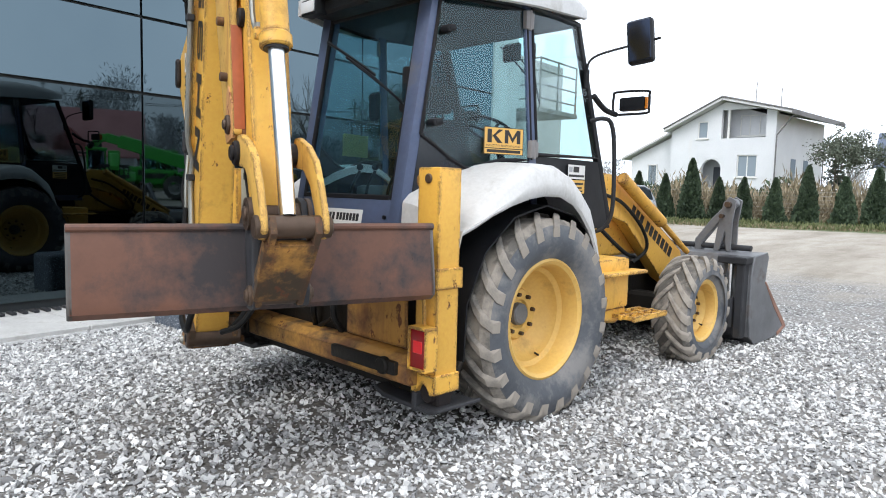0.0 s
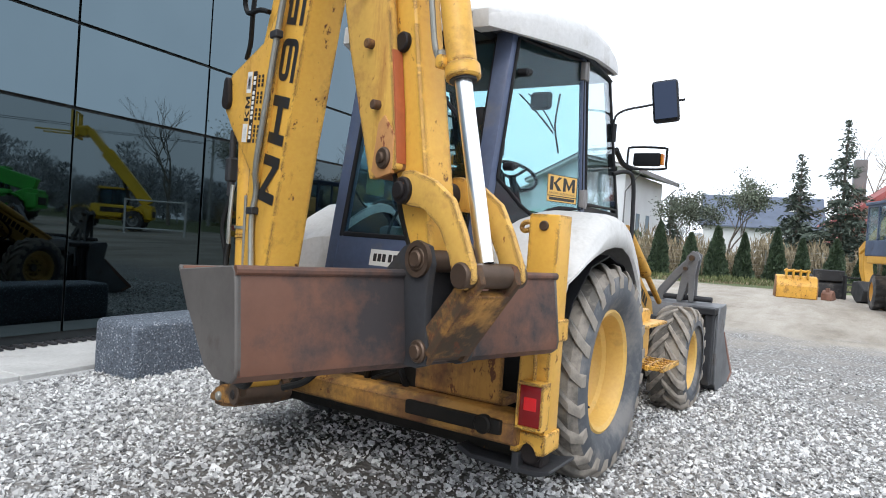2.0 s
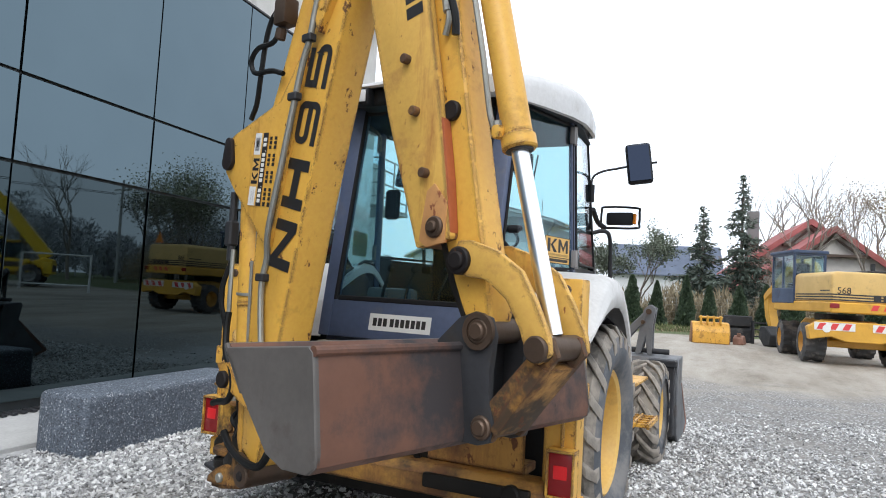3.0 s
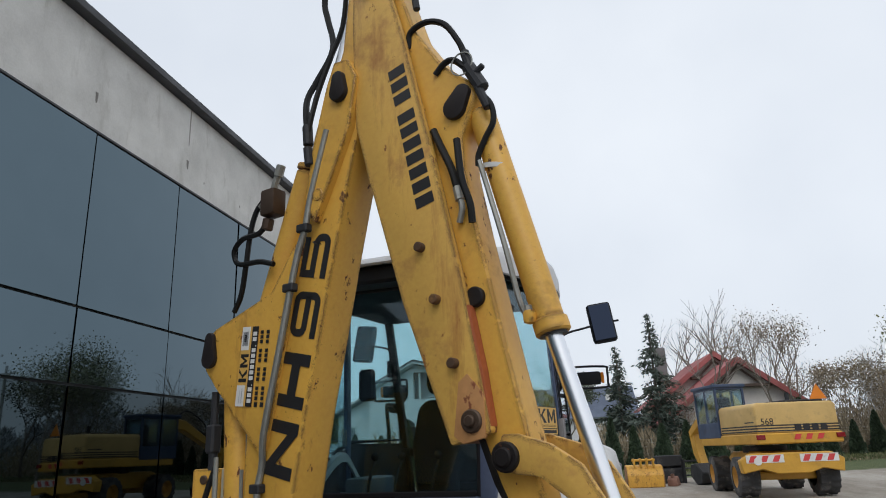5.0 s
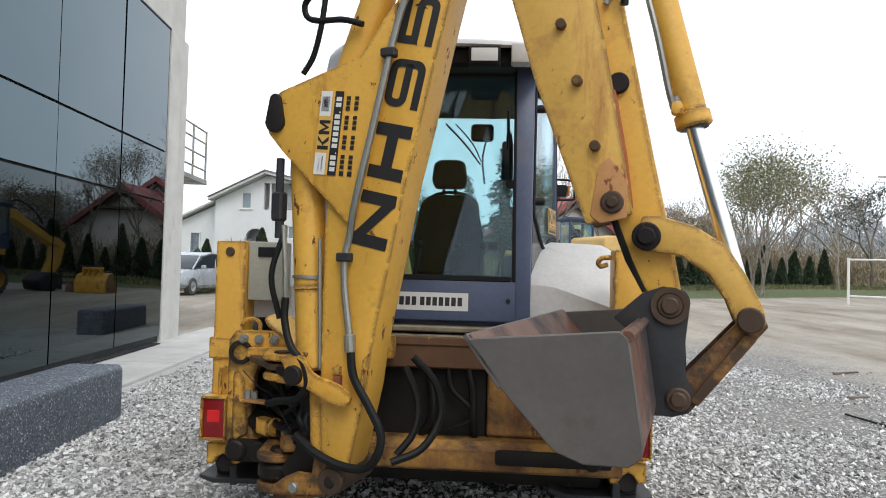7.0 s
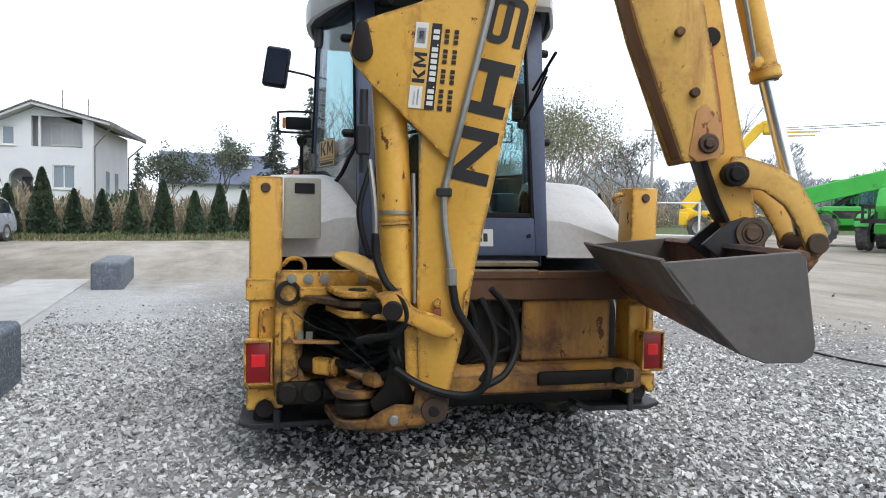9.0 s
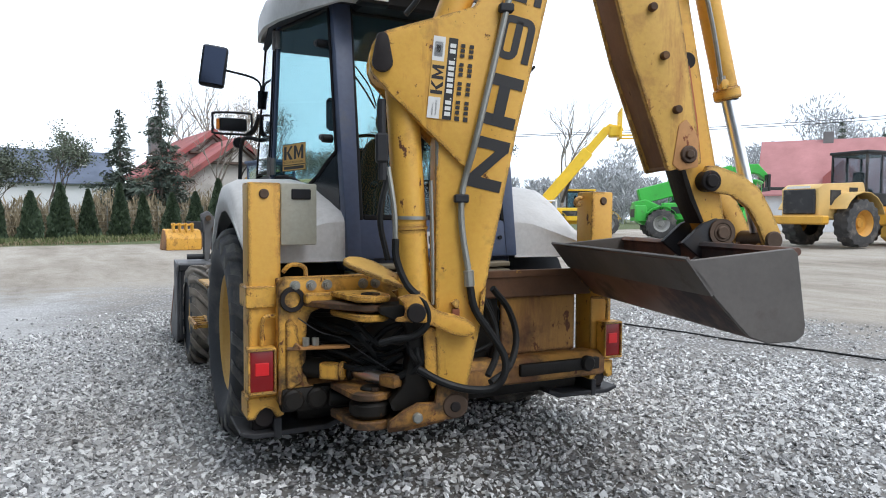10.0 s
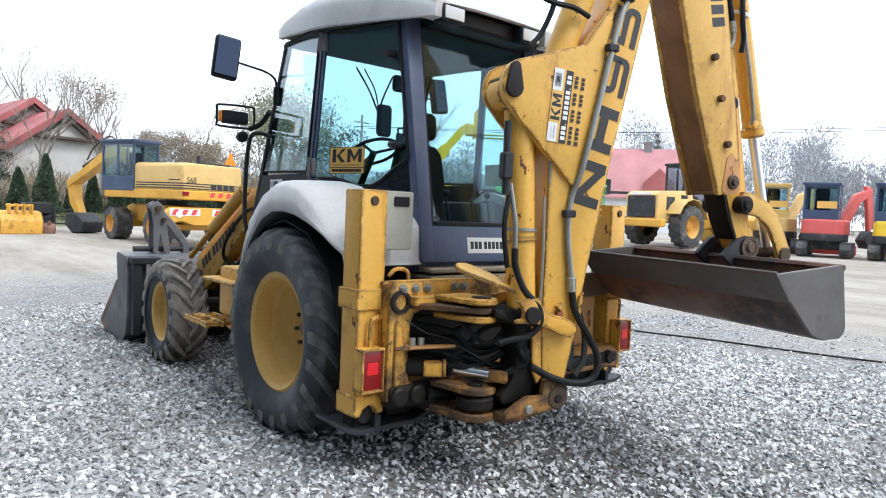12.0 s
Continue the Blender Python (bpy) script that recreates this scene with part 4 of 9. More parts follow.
def oval(u, z, r0, r1, up, turn=0):
    """A drop-shaped outline: a circle of r0 below, of r1 above."""
    pts = [(r0 * math.cos(radians(a)), r0 * math.sin(radians(a))) for a in range(180, 361, 20)] + [(r1 * math.cos(radians(a)), up + r1 * math.sin(radians(a))) for a in range(0, 181, 20)]
    c, d = math.cos(radians(turn)), math.sin(radians(turn))
    return [(u + c * p - d * q, z - 0.02 + d * p + c * q) for p, q in pts]


# -- boom
bm = fresh()
arm_prism(bm, [(0.385, 0.545), (0.262, 0.63), (0.25, 0.95), (0.25, 1.80), (0.42, 2.42), (0.58, 2.66), (0.68, 3.0), (0.78, 3.40), (0.86, 3.62), (0.90, 3.95), (0.99, 4.03), (1.09, 4.0), (1.12, 3.86), (1.02, 3.35), (0.915, 2.97), (0.80, 2.50), (0.71, 2.10), (0.652, 1.86), (0.577, 1.47), (0.532, 1.25), (0.503, 1.09), (0.484, 0.93), (0.452, 0.78), (0.412, 0.585)], -0.014, -0.212, 0.012)
boom = part("boom", bm, YELLOW, loader, "tall yellow boom leaning sideways, paint scratched on its edges")
for near, far in ((0.010, -0.044), (-0.206, -0.236)):
    bm = fresh()
    arm_prism(bm, [(0.03, 2.00), (-0.052, 2.09), (-0.07, 2.135), (-0.072, 2.18), (-0.06, 2.225), (-0.035, 2.265), (0.01, 2.295), (0.42, 2.425), (0.55, 2.61), (0.60, 2.66), (0.535, 2.25), (0.455, 1.86), (0.40, 1.665), (0.365, 1.68)], near, far, 0.006, 2)
    part("ram_bracket", bm, YELLOW, boom, "yellow bracket plate for the rams")
bm = fresh()
for near, far in ((0.03, -0.045), (-0.205, -0.25)):
    arm_prism(bm, [(0.70, 3.10), (0.66, 2.86), (0.72, 2.72), (0.83, 2.93), (0.94, 3.16), (0.985, 3.42), (0.93, 3.53), (0.84, 3.54), (0.79, 3.42)], near, far, 0.004, 1)
part("head_plate", bm, YELLOW, boom)
bm = fresh()
arm_prism(bm, oval(-0.012, 2.165, 0.050, 0.030, 0.105), 0.038, 0.008, 0.012)
arm_rod(bm, -0.012, 2.185, 0.0, -0.262, 0.036)
part("ram_pin", bm, PIN_DARK, boom, "dark rusty ram pin and keeper")
bm = fresh()
arm_prism(bm, oval(0.885, 3.375, 0.052, 0.036, 0.075), 0.06, -0.26, 0.012)
part("ram_pin", bm, PIN_DARK, boom)
bm = fresh()
arm_rod(bm, 0.745, 2.855, 0.035, 0.0, 0.035)
part("boss", bm, YELLOW, boom)
bm = fresh()
arm_prism(bm, [(0.472, 1.06), (0.50, 1.09), (0.483, 0.94), (0.462, 0.93)], 0.004, -0.02, 0.004)
part("stop_tab", bm, YELLOW, boom)
bm = fresh()
arm_prism(bm, [(0.322, 1.012), (0.35, 1.03), (0.364, 1.02), (0.362, 0.985), (0.345, 0.985)], 0.012, -0.036, 0.004)
part("keeper", bm, YELLOW_PALE, boom, "pale yellow keeper tab")
bm = fresh()
arm_prism(bm, [(0.33, 0.982), (0.366, 0.982), (0.366, 0.93), (0.358, 0.88), (0.348, 0.862), (0.34, 0.89), (0.328, 0.93)], 0.010, -0.036, 0.004)
part("rust_stain", bm, worn("rust_run", (0.20, 0.065, 0.03), 0.8, vary=0.3, bumpy=0.2), boom, "rust-brown worn keeper")


def stroke(bm, pts, w, m, depth=0.0015):
    """A flat line of even width along pts, in the plane of m."""
    ps = [Vector((p[0], p[1], 0)) for p in pts]
    t = bmesh.new()
    left, right = [], []
    for i, p in enumerate(ps):
        a = (p - ps[i - 1]).normalized() if i else (ps[1] - p).normalized()
        b = (ps[i + 1] - p).normalized() if i < len(ps) - 1 else a
        n = Vector((-(a + b).y, (a + b).x, 0)).normalized()
        k = w / 2 / max(0.5, n.dot(Vector((-a.y, a.x, 0))))
        left.append(t.verts.new(p + n * k + Vector((0, 0, depth))))
        right.append(t.verts.new(p - n * k + Vector((0, 0, depth))))
    for i in range(len(ps) - 1):
        t.faces.new((right[i], right[i + 1], left[i + 1], left[i]))
    return merge(bm, t, m)


# large model mark on the boom, reading upwards
MARK = ARM @ Matrix.Translation((0.562, 0.0125, 1.543)) @ Matrix(((math.sin(radians(12.4)), -math.cos(radians(12.4)), 0, 0), (0, 0, -1, 0), (math.cos(radians(12.4)), math.sin(radians(12.4)), 0, 0), (0, 0, 0, 1)))
h, w, th = 0.176, 0.25, 0.056


def arc(cx, cy, r, a0, a1, n=5):
    return [(cx + r * math.cos(radians(a0 + (a1 - a0) * k / n)), cy + r * math.sin(radians(a0 + (a1 - a0) * k / n))) for k in range(n + 1)]


def letter(strokes):
    bm = fresh()
    for k, (pts, wd) in enumerate(strokes):
        stroke(bm, pts, wd, MARK, 0.0015 + 0.0006 * k)
    bmesh.ops.remove_doubles(bm, verts=bm.verts, dist=0.0001)
    part("letter", bm, DECAL_BLACK, boom, "large black letter of the model mark")


t2 = th / 2
letter([([(t2, 0), (t2, h)], th), ([(w - t2, 0), (w - t2, h)], th), ([(t2, h - 0.015), (w - t2, 0.015)], 0.047)])
o = 0.312
letter([([(o + t2, 0), (o + t2, h)], th), ([(o + w - t2, 0), (o + w - t2, h)], th), ([(o + t2, h / 2), (o + w - t2, h / 2)], th)])
w = 0.245
o, r = 0.628, 0.03
x0, x1, y0, y1 = o + t2, o + w - 0.01 - t2, t2 * 0.7, h - t2 * 0.7
mid = h * 0.47
letter([([(x1, mid)] + arc(x0 + r, mid + r, r, 270, 180) + arc(x0 + r, y1 - r, r, 180, 90) + arc(x1 - r, y1 - r, r, 90, 0) + arc(x1 - r, y0 + r, r, 0, -90) + [(x0 - 0.02, y0)], 0.036)])
o = 0.912
x0, x1 = o + t2, o + w - 0.01 - t2
letter([([(x1, y1), (x0, y1), (x0, mid + 0.01)] + [(x1 - r, mid + 0.01)] + arc(x1 - r, mid + 0.01 - r, r, 90, 0) + arc(x1 - r, y0 + r, r, 0, -90) + [(x0 - 0.02, y0)], 0.036)])


def words_mesh(text, size, m):
    """Flat lettering in the built-in font, moved by m."""
    fc = bpy.data.curves.new("words", "FONT")
    fc.body, fc.size = text, size
    fo = bpy.data.objects.new("words", fc)
    scene.collection.objects.link(fo)
    me = bpy.data.meshes.new_from_object(fo.evaluated_get(bpy.context.evaluated_depsgraph_get()))
    bpy.data.objects.remove(fo)
    bm = fresh()
    bm.from_mesh(me)
    bpy.data.meshes.remove(me)
    bmesh.ops.transform(bm, matrix=m, verts=bm.verts)
    return bm


def decal(name, parent, base, m, w, h, mat, bars, label=""):
    """A thin sticker w by h, with bars (x0, x1, y0, y1, material) on it."""
    bm = fresh()
    box(bm, 0, w, 0, h, 0, 0.0012, 0)
    st = part(name, bm, mat, parent, label, m)
    for k, (x0, x1, y0, y1, mt) in enumerate(bars):
        bm = fresh()
        box(bm, x0, x1, y0, y1, 0.0012, 0.0018, 0)
        part("print", bm, mt, st)
    return st


def emblem(bm, x0, x1, y0, y1, z=0.0022):
    """Two heavy slanted shapes of the dealer's sign."""
    w, h = x1 - x0, y1 - y0
    def quad(pts):
        bm.faces.new([bm.verts.new((x0 + p * w, y0 + q * h, z)) for p, q in pts])
    quad([(0, 0), (0.13, 0), (0.13, 1), (0, 1)])
    quad([(0.13, 0.42), (0.33, 1), (0.47, 1), (0.22, 0.5)])
    quad([(0.13, 0.58), (0.24, 0.60), (0.46, 0), (0.30, 0)])
    quad([(0.52, 0), (0.63, 0), (0.63, 1), (0.52, 1)])
    quad([(0.89, 0), (1, 0), (1, 1), (0.89, 1)])
    quad([(0.63, 1), (0.76, 0.42), (0.76, 0.05), (0.63, 0.62)])
    quad([(0.89, 1), (0.76, 0.42), (0.76, 0.05), (0.89, 0.62)])


STK = ARM @ Matrix.Translation((0.315, -0.0135, 1.885)) @ Matrix(((math.sin(radians(5)), -math.cos(radians(5)), 0, 0), (0, 0, -1, 0), (math.cos(radians(5)), math.sin(radians(5)), 0, 0), (0, 0, 0, 1)))
st = decal("dealer_sticker", boom, 0, STK, 0.385, 0.118, STICKER_YELLOW,
           [(0, 0.10, 0.06, 0.118, STICKER_WHITE), (0.27, 0.385, 0.06, 0.118, STICKER_WHITE), (0, 0.385, 0, 0.045, DECAL_BLACK), (0.29, 0.36, 0.07, 0.11, DECAL_GREY), (0.31, 0.345, 0.08, 0.10, DECAL_BLACK), (0.015, 0.085, 0.075, 0.082, DECAL_GREY), (0.015, 0.075, 0.092, 0.099, DECAL_GREY)], "white and yellow dealer sticker")
bm = fresh()
emblem(bm, 0.115, 0.25, 0.055, 0.112)
part("emblem", bm, DECAL_BLACK, st)
for k in range(13):
    part("print", box(fresh(), 0.018 + 0.0268 * k, 0.018 + 0.0268 * k + (0.019 if k != 3 and k != 10 else 0.006), 0.008, 0.036 if k != 3 and k != 10 else 0.014, 0.0024, 0.0028, 0), STICKER_WHITE, st)
for y in (-0.038, -0.080):
    part("print", box(fresh(), 0.0, 0.022, y, y + 0.022, 0.0, 0.0012, 0), DECAL_BLACK, st)
    x = 0.032
    for n in range(12):
        part("print", box(fresh(), x, x + 0.0165, y + 0.002, y + 0.022, 0.0, 0.0012, 0), DECAL_BLACK, st)
        x += 0.0235 + (0.019 if n in (2, 5, 8) else 0)

# -- rams
bm = fresh()
rod(bm, (0.255, 0.10, 2.20), (0.575, 0.10, 3.06), 0.078, None, 24, 0.015, ARM)
rod(bm, (0.575, 0.10, 3.06), (0.585, 0.10, 3.09), 0.082, None, 24, 0.006, ARM)
ram = part("dipper_ram", bm, YELLOW, loader, "yellow ram with hoses above the boom")
bm = fresh()
rod(bm, (0.58, 0.10, 3.07), (0.86, 0.10, 3.86), 0.036, None, 16, 0, ARM)
part("piston_rod", bm, CHROME, ram)
bm = fresh()
rod(bm, (0.085, 0.10, 2.12), (0.165, 0.10, 0.98), 0.080, None, 24, 0.015, ARM)
rod(bm, (0.14, 0.10, 1.36), (0.139, 0.10, 1.375), 0.085, None, 24, 0.003, ARM)
arm_rod(bm, 0.02, 2.14, -0.055, -0.20, 0.085)
ram2 = part("lift_ram", bm, YELLOW, loader, "yellow upright lift ram below the boom bracket")
bm = fresh()
box(bm, -0.04, 0.02, 0.0, 0.06, 1.68, 1.82, 0.01, ARM)
rod(bm, (-0.01, 0.03, 1.82), (-0.01, 0.03, 1.98), 0.02, None, 10, 0, ARM)
rod(bm, (-0.005, 0.03, 1.60), (-0.005, 0.03, 1.68), 0.022, None, 10, 0, ARM)
part("valve_block", bm, STEEL_DARK, ram2, "dark oily valve block")
bm = fresh()
tube(bm, [(0.02, 0.03, 1.66), (0.05, 0.01, 1.45), (0.055, 0.01, 1.30)], 0.013, 8, 5, ARM)
tube(bm, [(0.255, 0.02, 1.90), (0.26, 0.03, 1.50), (0.265, 0.04, 1.0)], 0.011, 8, 5, ARM)
tube(bm, [(0.225, 0.02, 1.60), (0.235, 0.02, 1.30), (0.24, 0.03, 1.0)], 0.009, 8, 5, ARM)
part("pipe", bm, PIPE, ram2)
bm = fresh()
lathe(bm, [(0.082, -0.008), (0.089, -0.008), (0.089, 0.008), (0.082, 0.008)], ARM @ pose(0.135, 0.10, 1.42), 24, True)
part("clamp", bm, PIPE, ram2, "grey pipe clamp")
bm = fresh()
tube(bm, [(0.055, 0.01, 1.32), (0.06, 0.0, 1.22), (0.11, -0.02, 1.10), (0.19, -0.03, 1.02), (0.21, -0.03, 0.93), (0.15, -0.02, 0.86), (0.05, -0.01, 0.84), (-0.02, 0.0, 0.82)], 0.018, 10, 5, ARM)
tube(bm, [(0.02, 0.03, 1.62), (-0.02, 0.0, 1.42), (0.02, 0.02, 1.22)], 0.014, 8, 5, ARM)
part("hose", bm, HOSE, ram2, "black hydraulic hose")

bm = fresh()
box(bm, 0.33, 0.43, -0.03, 0.06, 2.84, 2.98, 0.014, ARM, 2)
rod(bm, (0.36, 0.01, 2.83), (0.345, 0.01, 2.77), 0.03, None, 10, 0.006, ARM)
vb = part("valve_block", bm, PIN, ram, "rusty valve block on the ram")
for p0, p1, r in (((0.40, 0.0, 2.98), (0.43, 0.0, 3.06), 0.018), ((0.43, 0.0, 3.04), (0.45, 0.0, 3.10), 0.024), ((0.33, 0.0, 2.93), (0.30, 0.0, 2.90), 0.014)):
    part("fitting", rod(fresh(), p0, p1, r, None, 8, 0.003, ARM), PIPE, vb)
for pts in ([(0.32, 0.0, 2.93), (0.27, 0.0, 2.88), (0.235, 0.0, 2.78), (0.21, 0.0, 2.60), (0.16, 0.02, 2.46), (0.10, 0.03, 2.38)], [(0.35, 0.0, 2.80), (0.31, -0.01, 2.755), (0.20, -0.02, 2.745), (0.125, -0.01, 2.70), (0.13, 0.0, 2.64), (0.20, -0.01, 2.61), (0.33, -0.015, 2.60), (0.43, -0.01, 2.57)]):
    part("hose", tube(fresh(), pts, 0.014, 8, 5, ARM), HOSE, ram, "black ram hose")
# pipe with clips down the boom's face
bm = fresh()
tube(bm, [(0.80, -0.03, 3.18), (0.70, -0.03, 2.86), (0.665, -0.03, 2.70), (0.61, -0.03, 2.55), (0.505, -0.03, 2.1), (0.425, -0.028, 1.76), (0.39, 0.0, 1.62), (0.370, -0.006, 1.50), (0.376, -0.006, 1.36), (0.405, -0.008, 1.18), (0.41, -0.008, 1.14)], 0.0165, 10, 4, ARM)
pipe = part("boom_pipe", bm, PIPE, boom, "grey steel oil pipe")
for u, y, z in ((0.370, 0.015, 1.515), (0.575, -0.01, 2.42), (0.66, -0.01, 2.70)):
    bm = fresh()
    box(bm, u - 0.035, u + 0.035, y - 0.045, y, z - 0.02, z + 0.02, 0.006, ARM)
    part("clip", bm, STEEL_DARK, pipe)
bm = fresh()
rod(bm, (0.408, -0.008, 1.17), (0.414, -0.008, 1.09), 0.026, None, 10, 0.004, ARM)
part("fitting", bm, PIPE, pipe)
bm = fresh()
tube(bm, [(0.414, -0.008, 1.10), (0.44, -0.016, 0.98), (0.52, -0.02, 0.86), (0.585, -0.03, 0.75), (0.58, -0.05, 0.66), (0.52, -0.055, 0.60), (0.40, -0.055, 0.60), (0.27, -0.05, 0.64), (0.16, -0.03, 0.70)], 0.0195, 10, 6, ARM)
part("hose", bm, HOSE, boom, "thick black hydraulic hose")


def hose(points, r, parent, mat=HOSE, label="", m=None, seg=8, steps=5, name="hose"):
    return part(name, tube(fresh(), points, r, seg, steps, m), mat, parent, label)


hose([(0.60, 0.28, 1.05), (0.70, 0.32, 0.93), (0.74, 0.30, 0.78), (0.68, 0.22, 0.64), (0.56, 0.14, 0.58)], 0.018, loader, HOSE, "black hose looping beside the boom", ARM)
hose([(-0.10, 0.20, 0.84), (0.15, 0.24, 0.80), (0.40, 0.24, 0.78), (0.75, 0.22, 0.84)], 0.034, loader, HOSE, "thick black hose behind the boom")
hose([(0.55, 0.30, 1.0), (0.62, 0.30, 0.84), (0.62, 0.26, 0.70), (0.56, 0.20, 0.60)], 0.018, loader, HOSE, "", ARM)
rr = random.Random(11)
for k in range(11):
    x0, z0 = rr.uniform(-0.90, -0.74), rr.uniform(0.60, 0.90)
    x1, z1 = rr.uniform(-0.50, -0.38), rr.uniform(0.62, 0.90)
    hose([(x0, -0.02, z0), ((x0 * 2 + x1) / 3, -0.16 - rr.uniform(0, 0.10), z0 + rr.uniform(-0.06, 0.06)), ((x0 + 2 * x1) / 3, -0.26 - rr.uniform(0, 0.14), z1 + rr.uniform(-0.08, 0.05)), (x1, -0.44, z1)], rr.choice((0.013, 0.017, 0.021)), carriage)
for k in range(7):
    x0 = rr.uniform(-0.52, -0.42)
    hose([(x0, -0.50, rr.uniform(0.80, 0.90)), (x0 + rr.uniform(-0.06, 0.06), -0.58, rr.uniform(0.74, 0.80)), (x0 + rr.uniform(-0.05, 0.05), -0.56, rr.uniform(0.66, 0.72)), (x0 - rr.uniform(0, 0.1), -0.48, rr.uniform(0.58, 0.64))], rr.choice((0.014, 0.018)), carriage)
hose([(-0.96, -0.13, 0.90), (-0.86, -0.18, 0.83), (-0.76, -0.25, 0.80), (-0.70, -0.32, 0.75), (-0.58, -0.46, 0.66)], 0.003, carriage, STEEL_DARK, "thin dark cable")
for k in range(3):
    x = 0.02 + 0.11 * k
    hose([(x, 0.03, 0.94), (x + 0.03, 0.0, 0.82), (x + rr.uniform(-0.08, 0.16), -0.02, 0.68), (x + rr.uniform(-0.1, 0.1), 0.04, 0.56)], rr.choice((0.014, 0.02)), loader)
# hoses and fittings round the head of boom and dipper
hose([(0.98, 0.05, 4.16), (0.90, 0.08, 4.22), (0.78, 0.1, 4.23), (0.68, 0.1, 4.18), (0.645, 0.1, 4.06), (0.67, 0.1, 3.94), (0.72, 0.09, 3.78), (0.73, 0.06, 3.66), (0.66, 0.03, 3.52), (0.63, 0.0, 3.42), (0.655, -0.03, 3.30), (0.675, -0.035, 3.20)], 0.017, boom, HOSE, "black hose looping over the boom's head", ARM)
hose([(0.86, 0.05, 4.10), (0.80, 0.08, 3.84), (0.735, 0.06, 3.66), (0.69, 0.02, 3.46), (0.69, -0.03, 3.28), (0.685, -0.04, 3.20)], 0.014, boom, HOSE, "", ARM)
for p0, p1, r in (((0.67, -0.035, 3.24), (0.68, -0.035, 3.13), 0.026), ((0.675, -0.035, 3.12), (0.69, -0.035, 3.02), 0.023)):
    part("fitting", rod(fresh(), p0, p1, r, None, 10, 0.004, ARM), STEEL_DARK, boom, "grey hose fitting")
for p0, p1, r in (((0.95, 0.03, 4.27), (1.03, 0.0, 4.11), 0.022), ((1.04, 0.02, 4.26), (1.06, 0.0, 4.10), 0.018), ((0.99, 0.0, 4.15), (1.09, 0.0, 4.10), 0.020), ((1.05, 0.0, 4.12), (1.06, 0.0, 4.02), 0.018), ((1.10, 0.05, 4.03), (1.26, 0.05, 3.92), 0.018), ((1.19, 0.03, 3.97), (1.22, 0.03, 3.86), 0.032), ((1.27, 0.06, 3.90), (1.30, 0.06, 3.70), 0.018), ((1.24, 0.08, 3.90), (1.31, 0.08, 3.86), 0.03)):
    part("fitting", rod(fresh(), p0, p1, r, None, 8, 0.004, ARM), STEEL_DARK if r < 0.03 else PIN, boom, "dirty steel hose fitting")
bm = fresh()
lathe(bm, [(0.05 + 0.004 * math.cos(a), 0.004 * math.sin(a)) for a in [2 * math.pi * k / 6 for k in range(6)]], ARM @ pose(1.16, 0.0, 3.96, 90), 20, True)
part("wire_loop", bm, STEEL_DARK, boom)

# -- dipper
bm = fresh()
arm_prism(bm, [(0.97, 3.72), (0.99, 4.0), (1.10, 4.02), (1.20, 3.86), (1.29, 3.58), (1.44, 3.34), (1.57, 3.22), (1.61, 3.13), (1.57, 3.06), (1.52, 2.96), (1.525, 2.80), (1.575, 2.52), (1.69, 1.95), (1.765, 1.60), (1.80, 1.42), (1.785, 1.34), (1.745, 1.32), (1.70, 1.35), (1.60, 1.53), (1.545, 1.68), (1.40, 2.05), (1.28, 2.40), (1.12, 2.95)], -0.055, -0.205, 0.03, 3)
dip = part("dipper", bm, YELLOW, loader, "yellow dipper arm hanging down from the boom's head")
bm = fresh()
GUIDE = [(0.94, 3.75), (0.95, 3.98), (1.0, 4.06), (1.10, 4.03), (1.16, 3.88), (1.25, 3.55), (1.38, 2.98), (1.51, 2.36), (1.585, 1.94), (1.622, 1.72), (1.617, 1.705), (1.45, 1.668), (1.44, 1.675), (1.225, 2.25), (1.04, 2.87), (0.965, 3.15), (0.95, 3.43)]
arm_prism(bm, GUIDE, 0.002, -0.036, 0.01)
arm_prism(bm, GUIDE, -0.235, -0.265, 0.01)
slide = part("slide_plate", bm, YELLOW_PALE, dip, "faded pale yellow dipper guide with rust streaks")
bm = fresh()
arm_prism(bm, [(0.965, 3.15), (1.042, 2.87), (1.232, 2.25), (1.457, 1.685), (1.49, 1.70), (1.265, 2.26), (1.075, 2.88), (1.0, 3.16)], -0.036, -0.235, 0.004)
part("web", bm, RUST_WEB, dip, "rust-brown back of the dipper guide")
bm = fresh()
arm_prism(bm, [(1.445, 1.68), (1.452, 1.672), (1.612, 1.708), (1.615, 1.722), (1.60, 1.80), (1.50, 1.78)], -0.036, -0.235, 0.004)
part("stop_block", bm, RUST_WEB, dip)
bm = fresh()
arm_prism(bm, [(1.46, 1.70), (1.50, 1.67), (1.60, 1.69), (1.60, 1.85), (1.53, 1.93), (1.49, 1.90)], 0.008, -0.01, 0.004)
part("gusset", bm, worn("rubbed_pale_paint", (0.55, 0.27, 0.10), 0.6, vary=0.2, chips=0.8, chip_colour=(0.22, 0.07, 0.03)), dip, "rusted corner gusset")
for u, z in ((1.33, 2.475), (1.40, 2.24), (1.475, 1.975)):
    bm = fresh()
    arm_rod(bm, u, z, 0.035, -0.01, 0.021, 14, 0.004)
    part("stud", bm, YELLOW_GREASY, slide, "rusty stud")
bm = fresh()
arm_rod(bm, 1.545, 1.752, 0.022, -0.01, 0.045, 18)
arm_rod(bm, 1.545, 1.752, 0.036, 0.015, 0.026, 6)
part("pivot_bolt", bm, PIN, dip, "large rusty bolt")
bm = fresh()
